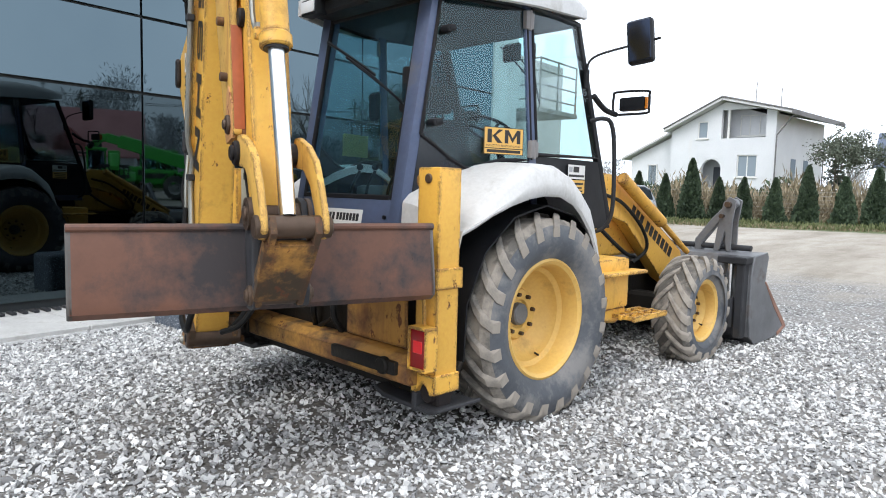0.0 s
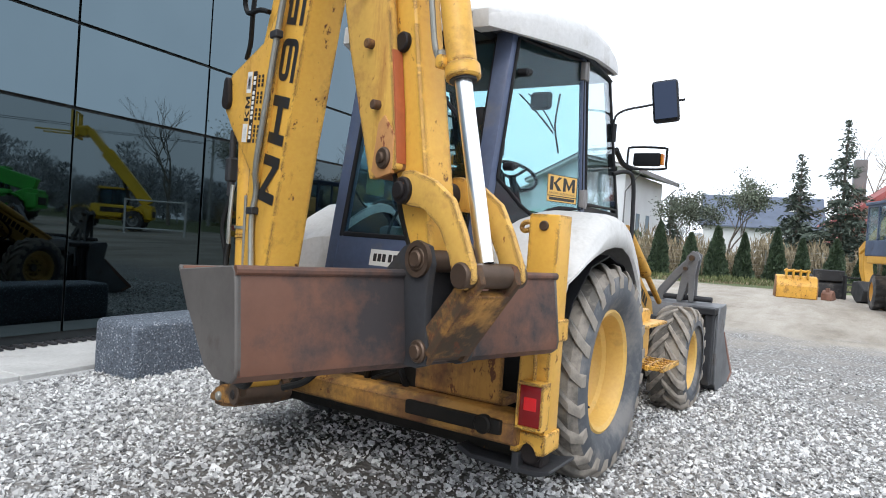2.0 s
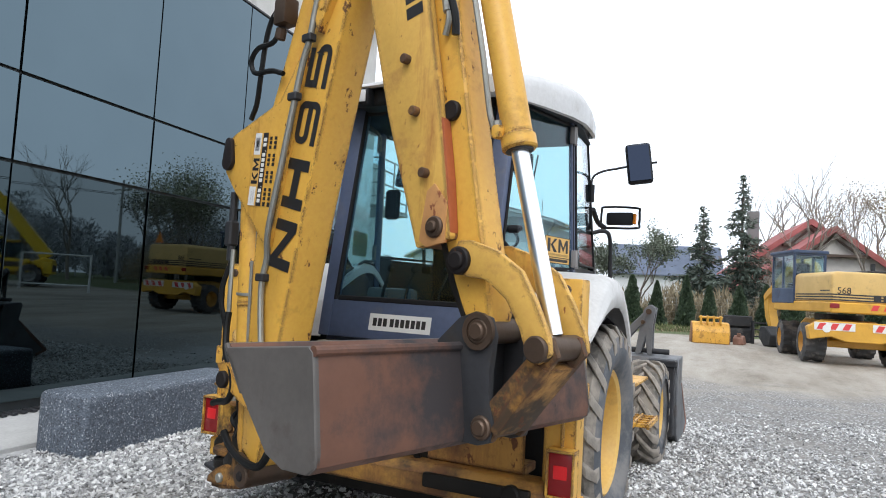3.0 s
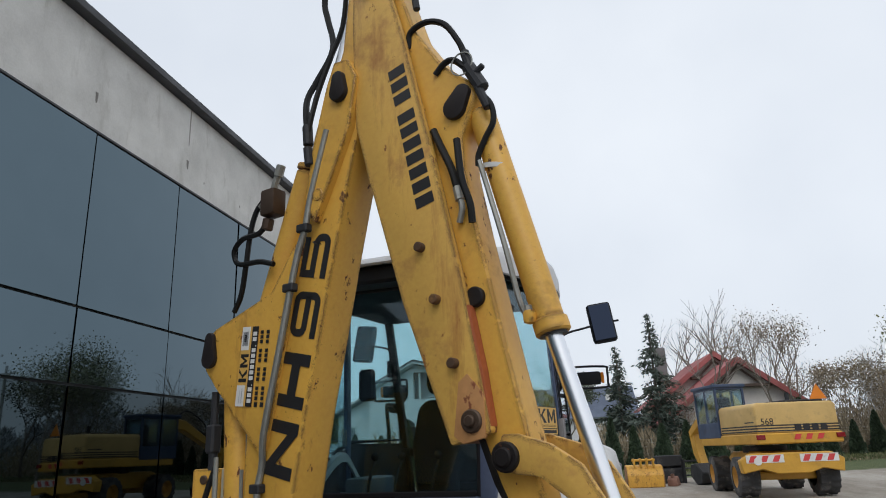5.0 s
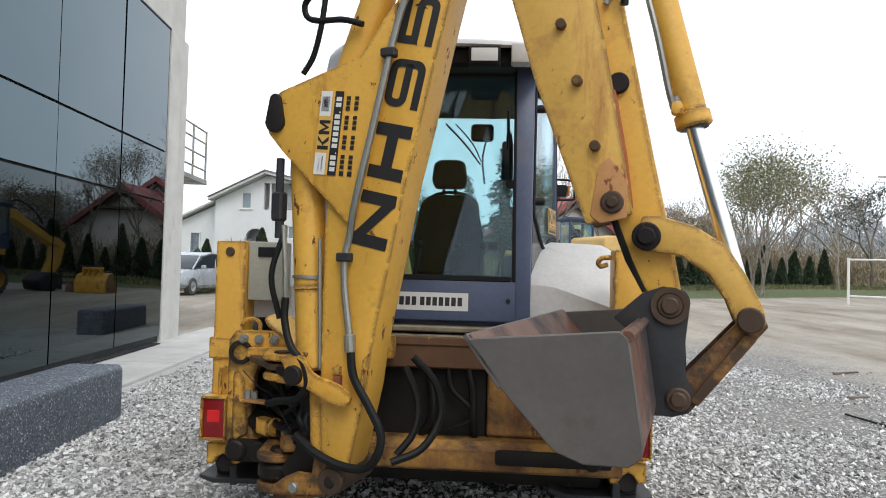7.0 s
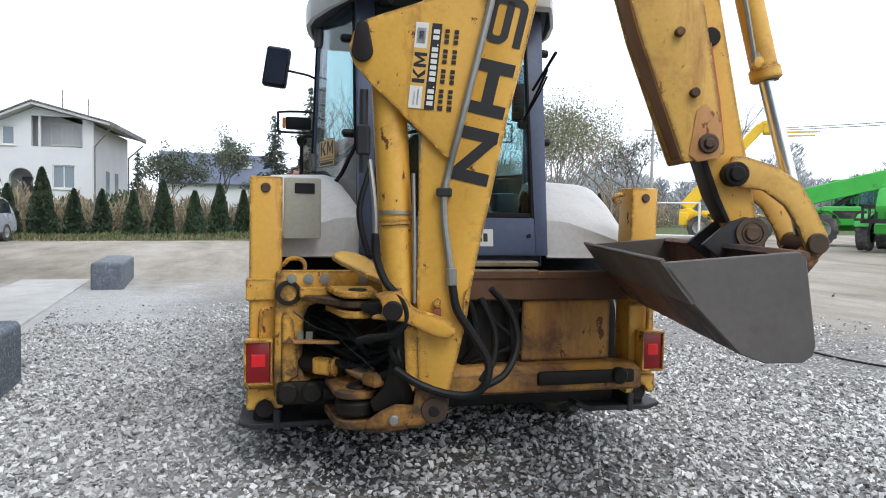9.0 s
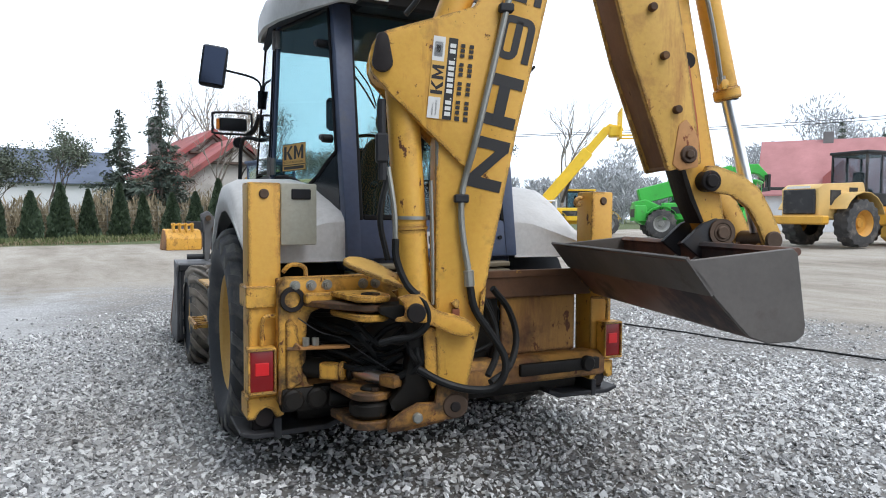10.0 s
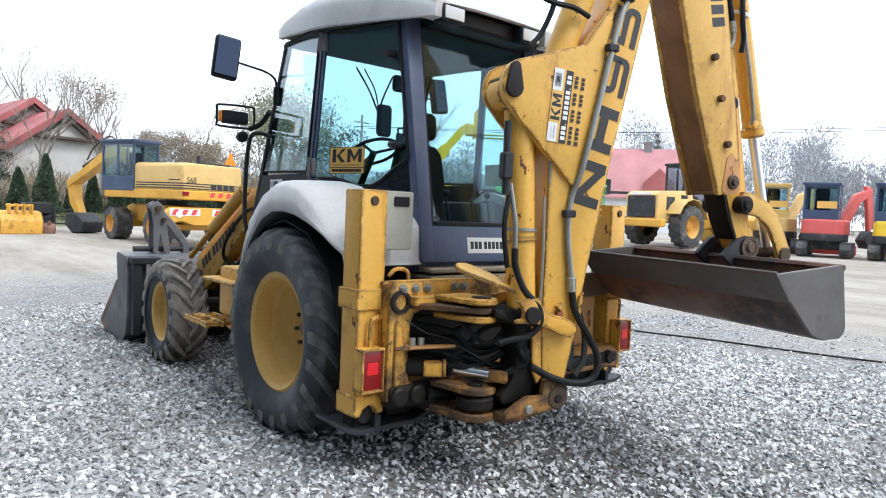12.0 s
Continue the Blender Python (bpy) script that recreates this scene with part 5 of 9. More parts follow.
arm_prism(bm, [(1.475, 1.80), (1.535, 1.68), (1.592, 1.525), (1.66, 1.40), (1.675, 1.41), (1.62, 1.53), (1.56, 1.69), (1.50, 1.82)], -0.05, -0.21, 0.004)
part("greased_face", bm, BLACK_GREASE_SHADE, dip, "black greased sliding face")
bm = fresh()
arm_rod(bm, 1.555, 2.235, -0.03, -0.23, 0.042)
part("pivot_pin", bm, PIN_DARK, dip)
bm = fresh()
arm_rod(bm, 1.04, 3.90, 0.03, -0.28, 0.045)
part("pivot_pin", bm, PIN_DARK, dip)
bm = fresh()
arm_prism(bm, oval(1.50, 3.12, 0.058, 0.042, 0.07, -35), -0.03, -0.23, 0.012)
part("ram_pin", bm, PIN_DARK, dip)
bm = fresh()
arm_prism(bm, [(1.606, 1.73), (1.622, 1.73), (1.594, 1.945), (1.547, 2.2), (1.530, 2.2), (1.575, 1.945)], -0.002, -0.05, 0.003)
part("wear_strip", bm, ORANGE_RUST, dip, "orange rubbed wear strip")


def bar_word(parent, m, words, h, letter_w, gap, depth=0.0015):
    """Words of the maker's name as a row of plain bars."""
    x = 0.0
    for n in words:
        for k in range(n):
            part("lettering_bar", box(fresh(), x, x + letter_w * 0.72, 0, h, 0, depth, 0, m), DECAL_BLACK, parent)
            x += letter_w
        x += gap


WORD = ARM @ Matrix.Translation((1.165, -0.0025, 3.375)) @ Matrix(((math.sin(radians(11.5)), math.cos(radians(11.5)), 0, 0), (0, 0, -1, 0), (-math.cos(radians(11.5)), math.sin(radians(11.5)), 0, 0), (0, 0, 0, 1)))
bar_word(dip, WORD, (3, 7), 0.095, 0.0725, 0.035)
# hoses and valves of the bucket ram
hose([(1.25, 0.06, 3.50), (1.265, 0.05, 3.58), (1.36, 0.05, 3.60), (1.46, 0.05, 3.545), (1.53, 0.05, 3.43), (1.565, 0.05, 3.34)], 0.015, dip, HOSE, "black hose arching to the bucket ram", ARM)
hose([(1.40, 0.05, 3.30), (1.45, 0.05, 3.34), (1.50, 0.05, 3.34), (1.56, 0.05, 3.28)], 0.015, dip, HOSE, "", ARM)
for p0, p1, r_ in (((1.56, 0.05, 3.36), (1.585, 0.05, 3.27), 0.022), ((1.575, 0.05, 3.28), (1.64, 0.06, 3.15), 0.032), ((1.60, 0.04, 3.22), (1.66, 0.04, 3.25), 0.014), ((1.62, 0.05, 3.16), (1.66, 0.06, 3.05), 0.02)):
    part("fitting", rod(fresh(), p0, p1, r_, None, 10, 0.005, ARM), STEEL_DARK, dip, "grey valve fitting")
bm = fresh()
lathe(bm, [(0.055 + 0.004 * math.cos(a), 0.004 * math.sin(a)) for a in [2 * math.pi * k / 6 for k in range(6)]], ARM @ pose(1.555, 0.03, 3.29, 90), 20, True)
part("wire_loop", bm, PIPE, dip)
hose([(1.63, 0.06, 3.13), (1.675, 0.06, 3.06), (1.68, 0.06, 2.98), (1.64, 0.06, 2.92), (1.60, 0.06, 2.85), (1.595, 0.06, 2.80)], 0.013, dip, HOSE, "", ARM)
hose([(1.385, 0.04, 3.02), (1.42, 0.035, 2.94), (1.475, 0.035, 2.81), (1.505, 0.035, 2.70)], 0.018, dip, HOSE, "black hose lying on the dipper", ARM)
hose([(1.51, 0.035, 2.68), (1.52, 0.035, 2.62), (1.50, 0.04, 2.56)], 0.014, dip, PIPE, "bent pipe end", ARM)
part("fitting", rod(fresh(), (1.50, 0.035, 2.72), (1.512, 0.035, 2.655), 0.021, None, 8, 0.003, ARM), PIPE, dip)
hose([(1.53, 0.0, 2.92), (1.545, 0.0, 2.74), (1.575, 0.01, 2.62), (1.575, 0.02, 2.54)], 0.016, dip, HOSE, "", ARM)
# bucket ram
bm = fresh()
rod(bm, (1.585, 0.13, 3.08), (1.835, 0.13, 2.10), 0.060, None, 24, 0.01, ARM)
rod(bm, (1.83, 0.13, 2.12), (1.845, 0.13, 2.06), 0.070, None, 24, 0.008, ARM)
ram3 = part("bucket_ram", bm, YELLOW, loader, "yellow bucket ram with chromed rod")
bm = fresh()
rod(bm, (1.84, 0.13, 2.07), (2.035, 0.13, 1.36), 0.034, None, 20, 0, ARM)
part("piston_rod", bm, CHROME, ram3, "shiny chromed rod")
bm = fresh()
rod(bm, (1.838, 0.13, 2.085), (1.843, 0.13, 2.055), 0.055, None, 20, 0, ARM)
part("gland", bm, STEEL_DARK, ram3)
bm = fresh()
tube(bm, [(1.60, 0.06, 2.82), (1.64, 0.06, 2.66), (1.70, 0.055, 2.42), (1.745, 0.055, 2.2), (1.765, 0.07, 2.13)], 0.012, 8, 5, ARM)
rod(bm, (1.765, 0.075, 2.17), (1.772, 0.075, 2.13), 0.022, None, 10, 0, ARM)
part("pipe", bm, PIPE, ram3)
bm = fresh()
box(bm, 1.755, 1.80, 0.05, 0.10, 2.10, 2.155, 0.015, ARM, 2)
part("port", bm, YELLOW, ram3)

bm = fresh()
lathe(bm, [(0.061, -0.012), (0.068, -0.010), (0.068, 0.010), (0.061, 0.012)], ARM @ pose(1.648, 0.13, 2.80, 0, 12) @ pose(0, 0, 0, 6), 24)
part("cable_tie", bm, STICKER_WHITE, ram3, "white cable tie")

# -- linkage and coupler
bm = fresh()
for near, far in ((-0.005, -0.038), (-0.262, -0.292)):
    arm_prism(bm, [(1.63, 1.63), (1.66, 1.70), (1.72, 1.70), (1.85, 1.66), (1.96, 1.59), (2.03, 1.48), (2.09, 1.36), (2.10, 1.30), (2.05, 1.26), (2.0, 1.29), (1.965, 1.38), (1.90, 1.48), (1.80, 1.55), (1.70, 1.56)], near, far, 0.01)
link = part("curved_link", bm, YELLOW_PALE, loader, "pair of curved yellow bucket links")
bm = fresh()
arm_rod(bm, 1.675, 1.62, 0.015, -0.31, 0.055)
arm_rod(bm, 1.675, 1.62, 0.03, -0.325, 0.035)
part("pin", bm, PIN_DARK, link, "black greasy pin")
bm = fresh()
arm_rod(bm, 2.045, 1.315, 0.012, -0.31, 0.048)
part("pin", bm, PIN, link)
bm = fresh()
for near, far in ((-0.042, -0.072), (-0.228, -0.258)):
    arm_prism(bm, [(2.0, 1.30), (2.08, 1.36), (2.11, 1.29), (1.90, 1.03), (1.84, 0.95), (1.77, 0.96), (1.76, 1.03)], near, far, 0.008)
arm_prism(bm, [(2.03, 1.26), (2.07, 1.24), (1.87, 0.98), (1.84, 1.0)], -0.03, -0.24, 0.004)
part("push_link", bm, YELLOW_GREASY, loader, "yellow push link with bare worn steel end")
bm = fresh()
for near, far in ((-0.035, -0.07), (-0.25, -0.285)):
    arm_prism(bm, [(1.55, 1.30), (1.66, 1.40), (1.74, 1.43), (1.81, 1.41), (1.835, 1.34), (1.82, 1.20), (1.825, 1.10), (1.855, 1.02), (1.84, 0.95), (1.78, 0.93), (1.68, 0.93), (1.68, 1.20)], near, far, 0.008)
arm_prism(bm, [(1.70, 0.97), (1.70, 1.34), (1.73, 1.34), (1.73, 0.97)], -0.06, -0.26, 0.004)
coupler = part("coupler", bm, STEEL_DARK, loader, "black worn steel bucket ears")
bm = fresh()
arm_rod(bm, 1.765, 1.355, -0.02, -0.30, 0.05)
arm_rod(bm, 1.765, 1.355, -0.008, -0.312, 0.034)
part("pin", bm, PIN, coupler)
bm = fresh()
arm_rod(bm, 1.80, 1.0, -0.02, -0.30, 0.046)
arm_rod(bm, 1.80, 1.0, -0.008, -0.312, 0.03)
part("pin", bm, PIN, coupler)
for n in (-0.03, -0.29):
    bm = fresh()
    lathe(bm, [(0.05, -0.01), (0.072, -0.01), (0.072, 0.01), (0.05, 0.01)], ARM @ pose(1.765, -n, 1.355, 90), 20, True)
    part("ring", bm, PIN, coupler)

# -- ditching bucket, mouth upwards
N0, N1 = 0.66, -0.98
inner = [(1.19, 1.245), (1.30, 1.10), (1.46, 0.935), (1.55, 0.905), (1.68, 0.912), (1.715, 0.94), (1.72, 0.98), (1.675, 1.285), (1.65, 1.305)]
bm = fresh()
outer = [(1.17, 1.255)] + [(u, z) for u, z in inner[1:]]
rows = [[ARM @ Vector((u, -n, z)) for u, z in outer] for n in (N0, -0.16, N1)]
grid_sheet(bm, rows, 0.022)
bucket = part("ditching_bucket", bm, BROWN, loader, "wide rusty brown ditching bucket with its mouth upwards")
for nm, n in (("side_plate", N0), ("side_plate", N1)):
    bm = fresh()
    prism(bm, outer, -n - 0.012, -n + 0.012, "y", 0.004, ARM)
    part(nm, bm, BUCKET_STEEL, bucket, "smooth grey steel end plate")
bm = fresh()
arm_prism(bm, [(1.165, 1.262), (1.175, 1.272), (1.30, 1.12), (1.285, 1.105)], N0 + 0.012, N1 - 0.012, 0.002, 1)
part("cutting_edge", bm, BUCKET_STEEL, bucket, "worn bare cutting edge")
for n in (-0.055, -0.265):
    bm = fresh()
    rib = [(1.40, 1.02), (1.50, 1.12), (1.58, 1.19), (1.67, 1.25), (1.70, 1.0), (1.60, 0.93), (1.48, 0.95)]
    prism(bm, rib, -n - 0.01, -n + 0.01, "y", 0.003, ARM)
    part("rib", bm, BUCKET_STEEL, bucket)
bm = fresh()
rod(bm, (1.672, -N0 - 0.01, 1.29), (1.672, -N1 + 0.01, 1.29), 0.018, None, 10, 0, ARM)
part("rim_bar", bm, BROWN, bucket)

# -- cab: the rear leans forward, the quarter windows widen to the door hinges
def rear_y(z):
    return 0.235 + 0.17 * (z - 1.25)


def rear_x(z):
    return 0.58 + 0.011 * (z - 1.25)


def hinge_at(z, s=1):
    return Vector((s * (0.825 - 0.031 * (z - 1.25)), 1.296 - 0.074 * (z - 1.25), z))


def corner_at(z, s=1):
    return Vector((s * rear_x(z), rear_y(z) + 0.03, z))


def front_at(z, s=1):
    return Vector((s * (0.735 - 0.01 * (z - 1.25)), 2.397 - 0.352 * (z - 1.25), z))


ZB, ZT = 1.42, 2.70          # window sill and head at the rear


def sheared_bar(bm, lo, hi, bevel=0.012, seg=2):
    """A bar between two four-cornered sections."""
    t = bmesh.new()
    a = [t.verts.new(p) for p in lo]
    b = [t.verts.new(p) for p in hi]
    t.faces.new(a[::-1])
    t.faces.new(b)
    for i in range(4):
        t.faces.new((a[i], a[(i + 1) % 4], b[(i + 1) % 4], b[i]))
    bmesh.ops.recalc_face_normals(t, faces=t.faces)
    soften(t, bevel, seg)
    return merge(bm, t)


def section(c, wx, wy):
    return [c + Vector((dx * wx / 2, dy * wy / 2, 0)) for dx, dy in ((-1, -1), (1, -1), (1, 1), (-1, 1))]


bm = fresh()
prism(bm, [(rear_y(1.175) - 0.005, 1.175), (rear_y(1.41) - 0.005, 1.41), (rear_y(1.41) + 0.07, 1.42), (rear_y(1.175) + 0.07, 1.175)], -0.575, 0.575, "x", 0.012, None, 2)
box(bm, -0.57, 0.57, 0.30, 2.35, 1.10, 1.20, 0.01)
cab = part("cab", bm, CAB_BLUE, loader, "blue-grey cab with tinted windows and light grey roof")
for s in (-1, 1):
    bm = fresh()
    lo = [Vector((s * x, y, 1.175)) for x, y in ((0.495, rear_y(1.175) - 0.012), (rear_x(1.175), rear_y(1.175) - 0.004), (rear_x(1.175) + 0.008, rear_y(1.175) + 0.075), (0.505, rear_y(1.175) + 0.085))]
    hi = [Vector((s * x, y, 2.76)) for x, y in ((0.482, rear_y(2.76) - 0.012), (rear_x(2.76), rear_y(2.76) - 0.004), (rear_x(2.76) + 0.008, rear_y(2.76) + 0.075), (0.49, rear_y(2.76) + 0.085))]
    sheared_bar(bm, lo, hi)
    part("rear_post", bm, CAB_BLUE, cab, "blue-grey rear corner post leaning forward")
    bm = fresh()
    sheared_bar(bm, section(hinge_at(1.30, s) + Vector((-s * 0.012, 0, 0)), 0.03, 0.065), section(hinge_at(2.73, s) + Vector((-s * 0.012, 0, 0)), 0.03, 0.065), 0.008)
    part("door_post", bm, CAB_BLUE, cab, "slim blue-grey door post")
    bm = fresh()
    sheared_bar(bm, section(front_at(1.25, s) + Vector((-s * 0.02, 0, 0)), 0.05, 0.07), section(front_at(2.76, s) + Vector((-s * 0.02, 0, 0)), 0.05, 0.06))
    part("front_post", bm, BLACK_PLASTIC, cab)
    # lower door panel below the door window
    bm = fresh()
    a, b = hinge_at(1.25, s), front_at(1.25, s)
    rows = []
    for z in (1.20, 1.45, 1.70, 1.73):
        p, q = hinge_at(z, s), front_at(z, s)
        rows.append([p, p.lerp(q, 0.5), q])
    grid_sheet(bm, rows, 0.012)
    part("door_skirt", bm, BLACK_PLASTIC, cab, "black lower door panel")
    # dark panel under the quarter window, its edge dipping over the fender
    edge = [(0.04, 1.82), (0.16, 1.76), (0.30, 1.675), (0.42, 1.625), (0.50, 1.620), (0.60, 1.665), (0.72, 1.69), (0.86, 1.695), (0.98, 1.70)]
    bm = fresh()
    rows = []
    for f_, z in edge:
        pts = [corner_at(k, s).lerp(hinge_at(k, s), f_) for k in (1.18, (1.18 + z) / 2, z - 0.012)]
        rows.append(pts)
    grid_sheet(bm, rows, 0.010)
    part("ledge", bm, LEDGE_BLACK, cab, "glossy black panel below the quarter window")
    # quarter window with its rubber seal
    bm = fresh()
    lo = [corner_at(z, s).lerp(hinge_at(z, s), f_) for f_, z in edge]
    hi = [corner_at(ZT, s).lerp(hinge_at(ZT, s), f_) for f_, z in edge]
    grid_sheet(bm, [lo, hi], 0.006)
    q = part("quarter_window", bm, CAB_GLASS, cab, "tinted quarter window", sharp=60)
    q.visible_shadow = False
    bm = fresh()
    tube(bm, lo + hi[::-1] + [lo[0]], 0.013, 6, 1)
    part("seal", bm, SEAL, q)
    # door window
    bm = fresh()
    lo = [hinge_at(1.74, s) + Vector((0, 0.04, 0)), front_at(1.76, s) + Vector((0, -0.03, 0))]
    hi = [hinge_at(ZT + 0.02, s) + Vector((0, 0.04, 0)), front_at(ZT + 0.05, s) + Vector((0, -0.03, 0))]
    grid_sheet(bm, [lo, hi], 0.006)
    d = part("door_window", bm, CAB_GLASS_CLEAR, cab, "tinted door window")
    d.visible_shadow = False
    bm = fresh()
    tube(bm, lo + hi[::-1] + [lo[0]], 0.015, 6, 1)
    part("seal", bm, SEAL, d)
    for z in (1.772, 2.634):
        c_ = hinge_at(z, s)
        bm = fresh()
        box(bm, c_.x - 0.012, c_.x + 0.024, c_.y - 0.045, c_.y - 0.002, z - 0.06, z + 0.06, 0.008, None, 2)
        box(bm, c_.x - 0.012, c_.x + 0.022, c_.y + 0.004, c_.y + 0.042, z - 0.052, z + 0.052, 0.008, None, 2)
        rod(bm, (c_.x + s * 0.016, c_.y, z - 0.065), (c_.x + s * 0.016, c_.y, z + 0.065), 0.014, seg=10)
        part("hinge", bm, worn("hinge_grey", (0.20, 0.19, 0.19), 0.5, vary=0.2), d, "grey cast hinge")
    for c_ in (Vector((s * 0.640, 0.56, 2.49)), Vector((s * 0.632, 0.47, 1.90))):
        bm = fresh()
        rod(bm, c_ + Vector((-s * 0.035, 0, 0)), c_ + Vector((s * 0.035, 0, 0)), 0.026, None, 12, 0.006)
        rod(bm, c_ + Vector((s * 0.02, -0.01, 0)), c_ + Vector((s * 0.02, 0.055, 0.012)), 0.021, None, 10, 0.006)
        part("latch", bm, BLACK_PLASTIC, q)
    bm = fresh()
    tube(bm, [(s * 0.585, 0.52, 2.50), (s * 0.58, 0.47, 2.20), (s * 0.575, 0.44, 1.90)], 0.010, 8, 4)
    box(bm, s * 0.563, s * 0.593, 0.435, 0.475, 1.96, 2.13, 0.010, None, 2)
    part("grab_handle", bm, BLACK_PLASTIC, q, "black inner grab handle")
    # dealer sign on the quarter window
    e = (hinge_at(1.8, s) - corner_at(1.8, s)).normalized()
    x_dir = e if s > 0 else -e
    upw = (hinge_at(2.4, s) - hinge_at(1.8, s)).normalized()
    nrm = x_dir.cross(upw).normalized()
    upw = nrm.cross(x_dir)
    base = corner_at(1.735, s) + e * (0.52 if s > 0 else 0.735) + nrm * 0.012
    base.z = 1.725
    mm = Matrix.Translation(base) @ Matrix((x_dir, upw, nrm)).transposed().to_4x4() @ Matrix.Diagonal((1.20, 0.97, 1, 1))
    st = decal("dealer_sign", q, 0, mm, 0.27, 0.185, STICKER_YELLOW, [(0.02, 0.25, 0.012, 0.032, DECAL_BLACK), (0, 0.27, 0.038, 0.044, DECAL_BLACK), (0, 0.004, 0, 0.185, DECAL_BLACK), (0.266, 0.27, 0, 0.185, DECAL_BLACK), (0, 0.27, 0.181, 0.185, DECAL_BLACK), (0, 0.27, 0, 0.004, DECAL_BLACK)], "yellow and black dealer sign")
    bm = fresh()
    emblem(bm, 0.022, 0.248, 0.078, 0.170)
    part("emblem", bm, DECAL_BLACK, st)
    part("lettering", words_mesh("MASZYNY BUDOWLANE", 0.0215, Matrix.Translation((0.014, 0.052, 0.0024)) @ Matrix.Diagonal((0.98, 1, 1, 1))), DECAL_BLACK, st)
    # small stickers on the lower door panel
    e = (front_at(1.6, s) - hinge_at(1.6, s)).normalized()
    x_dir = e if s > 0 else -e
    nrm = x_dir.cross(Vector((0, 0, 1))).normalized()
    base = hinge_at(1.585, s) + e * (0.44 if s > 0 else 0.70) + nrm * 0.016
    mm = Matrix.Translation(base) @ Matrix((x_dir, Vector((0, 0, 1)), nrm)).transposed().to_4x4()
    decal("small_sticker", cab, 0, mm, 0.25, 0.105, STICKER_WHITE, [(0.075, 0.16, 0.05, 0.092, DECAL_BLACK), (0.01, 0.06, 0.05, 0.09, DECAL_GREY), (0.01, 0.24, 0.015, 0.032, DECAL_BLACK)], "white dealer sticker")
    mm = mm @ Matrix.Translation((0, -0.108, 0))
    decal("small_sticker", cab, 0, mm, 0.25, 0.10, STICKER_YELLOW, [(0.02, 0.23, 0.065, 0.08, DECAL_BLACK), (0.02, 0.21, 0.035, 0.048, DECAL_BLACK), (0.02, 0.22, 0.012, 0.022, DECAL_BLACK)], "yellow sticker")

# rear window
LEAN = Matrix.Translation((0, rear_y(1.25), 1.25)) @ Matrix.Rotation(-math.atan(0.17), 4, "X")     # x across, z up along the leaning rear
bm = fresh()
box(bm, -0.485, 0.485, 0.012, 0.018, 0.17, 1.46, 0.0, LEAN)
rw = part("rear_window", bm, CAB_GLASS, cab, "tall tinted rear window")
rw.visible_shadow = False
bm = fresh()
for a in ((-0.505, -0.472, 0.155, 1.48), (0.472, 0.505, 0.155, 1.48), (-0.47, 0.47, 0.155, 0.19), (-0.47, 0.47, 1.44, 1.48)):
    box(bm, a[0], a[1], -0.008, 0.024, a[2], a[3], 0.007, LEAN)
part("window_frame", bm, SEAL, rw, "black rubber frame")
bm = fresh()
box(bm, -0.47, 0.47, 0.30, 0.52, 2.685, 2.80, 0.02)
part("rear_header", bm, BLACK_PLASTIC, cab, "black lamp panel under the roof")
for x in (0.285, -0.41):
    bm = fresh()
    box(bm, x - 0.095, x + 0.095, 0.225, 0.32, 2.672, 2.785, 0.018, None, 2)
    lamp = part("work_lamp", bm, BLACK_PLASTIC, cab, "black rear work lamp")
    bm = fresh()
    box(bm, x - 0.078, x + 0.078, 0.214, 0.226, 2.690, 2.768, 0.010, None, 2)
    part("lens", bm, WHITE_LENS, lamp)
# maker's plate
mm = LEAN @ Matrix.Translation((-0.205, -0.0065, -0.02)) @ Matrix(((1, 0, 0, 0), (0, 0, -1, 0), (0, 1, 0, 0), (0, 0, 0, 1)))
pl = decal("maker_plate", cab, 0, mm, 0.43, 0.105, STICKER_WHITE, [], "white plate with dark lettering bars")
bar_word(pl, Matrix.Translation((0.028, 0.028, 0.0012)), (3, 7), 0.05, 0.0365, 0.012)
bm = fresh()
rod(bm, LEAN @ Vector((0.455, 0.0, 0.045)), LEAN @ Vector((0.455, -0.018, 0.045)), 0.013)
part("cap", bm, BLACK_PLASTIC, cab)

# roof: a moulded shell, widest over the doors
bm = fresh()
rows = []
for y, hw, low, top in ((0.235, 0.555, 2.690, 2.800), (0.255, 0.572, 2.688, 2.825), (0.40, 0.640, 2.688, 2.885), (0.65, 0.750, 2.690, 2.95), (0.95, 0.840, 2.700, 2.99), (1.20, 0.868, 2.714, 3.0), (1.50, 0.845, 2.735, 2.99), (1.78, 0.800, 2.765, 2.95), (1.90, 0.772, 2.78, 2.915), (1.94, 0.745, 2.79, 2.87)):
    row = []
    for f, g in ((-0.97, 0.0), (-1, 0.02), (-1.0, 0.45), (-0.985, 0.62), (-0.94, 0.78), (-0.80, 0.90), (-0.4, 0.98), (0, 1.0), (0.4, 0.98), (0.80, 0.90), (0.94, 0.78), (0.985, 0.62), (1.0, 0.45), (1, 0.02), (0.97, 0.0)):
        row.append((f * hw, y, low + (top - low) * g))
    rows.append(row)
rows = rows + [[(x * 0.97, 1.945, min(z, 2.80)) for x, y, z in rows[-1]]]
grid_sheet(bm, rows, 0.018)
part("roof", bm, ROOF_GREY, cab, "light grey moulded cab roof")
for s in (-1, 1):
    bm = fresh()
    sheared_bar(bm, [Vector((s * x, y, 2.688)) for x, y in ((0.44, 0.235), (0.555, 0.235), (0.60, 0.34), (0.44, 0.34))], [Vector((s * x, y, 2.80)) for x, y in ((0.44, 0.228), (0.550, 0.232), (0.60, 0.34), (0.44, 0.34))], 0.012)
    part("roof_corner", bm, ROOF_GREY, cab, "light grey roof corner")
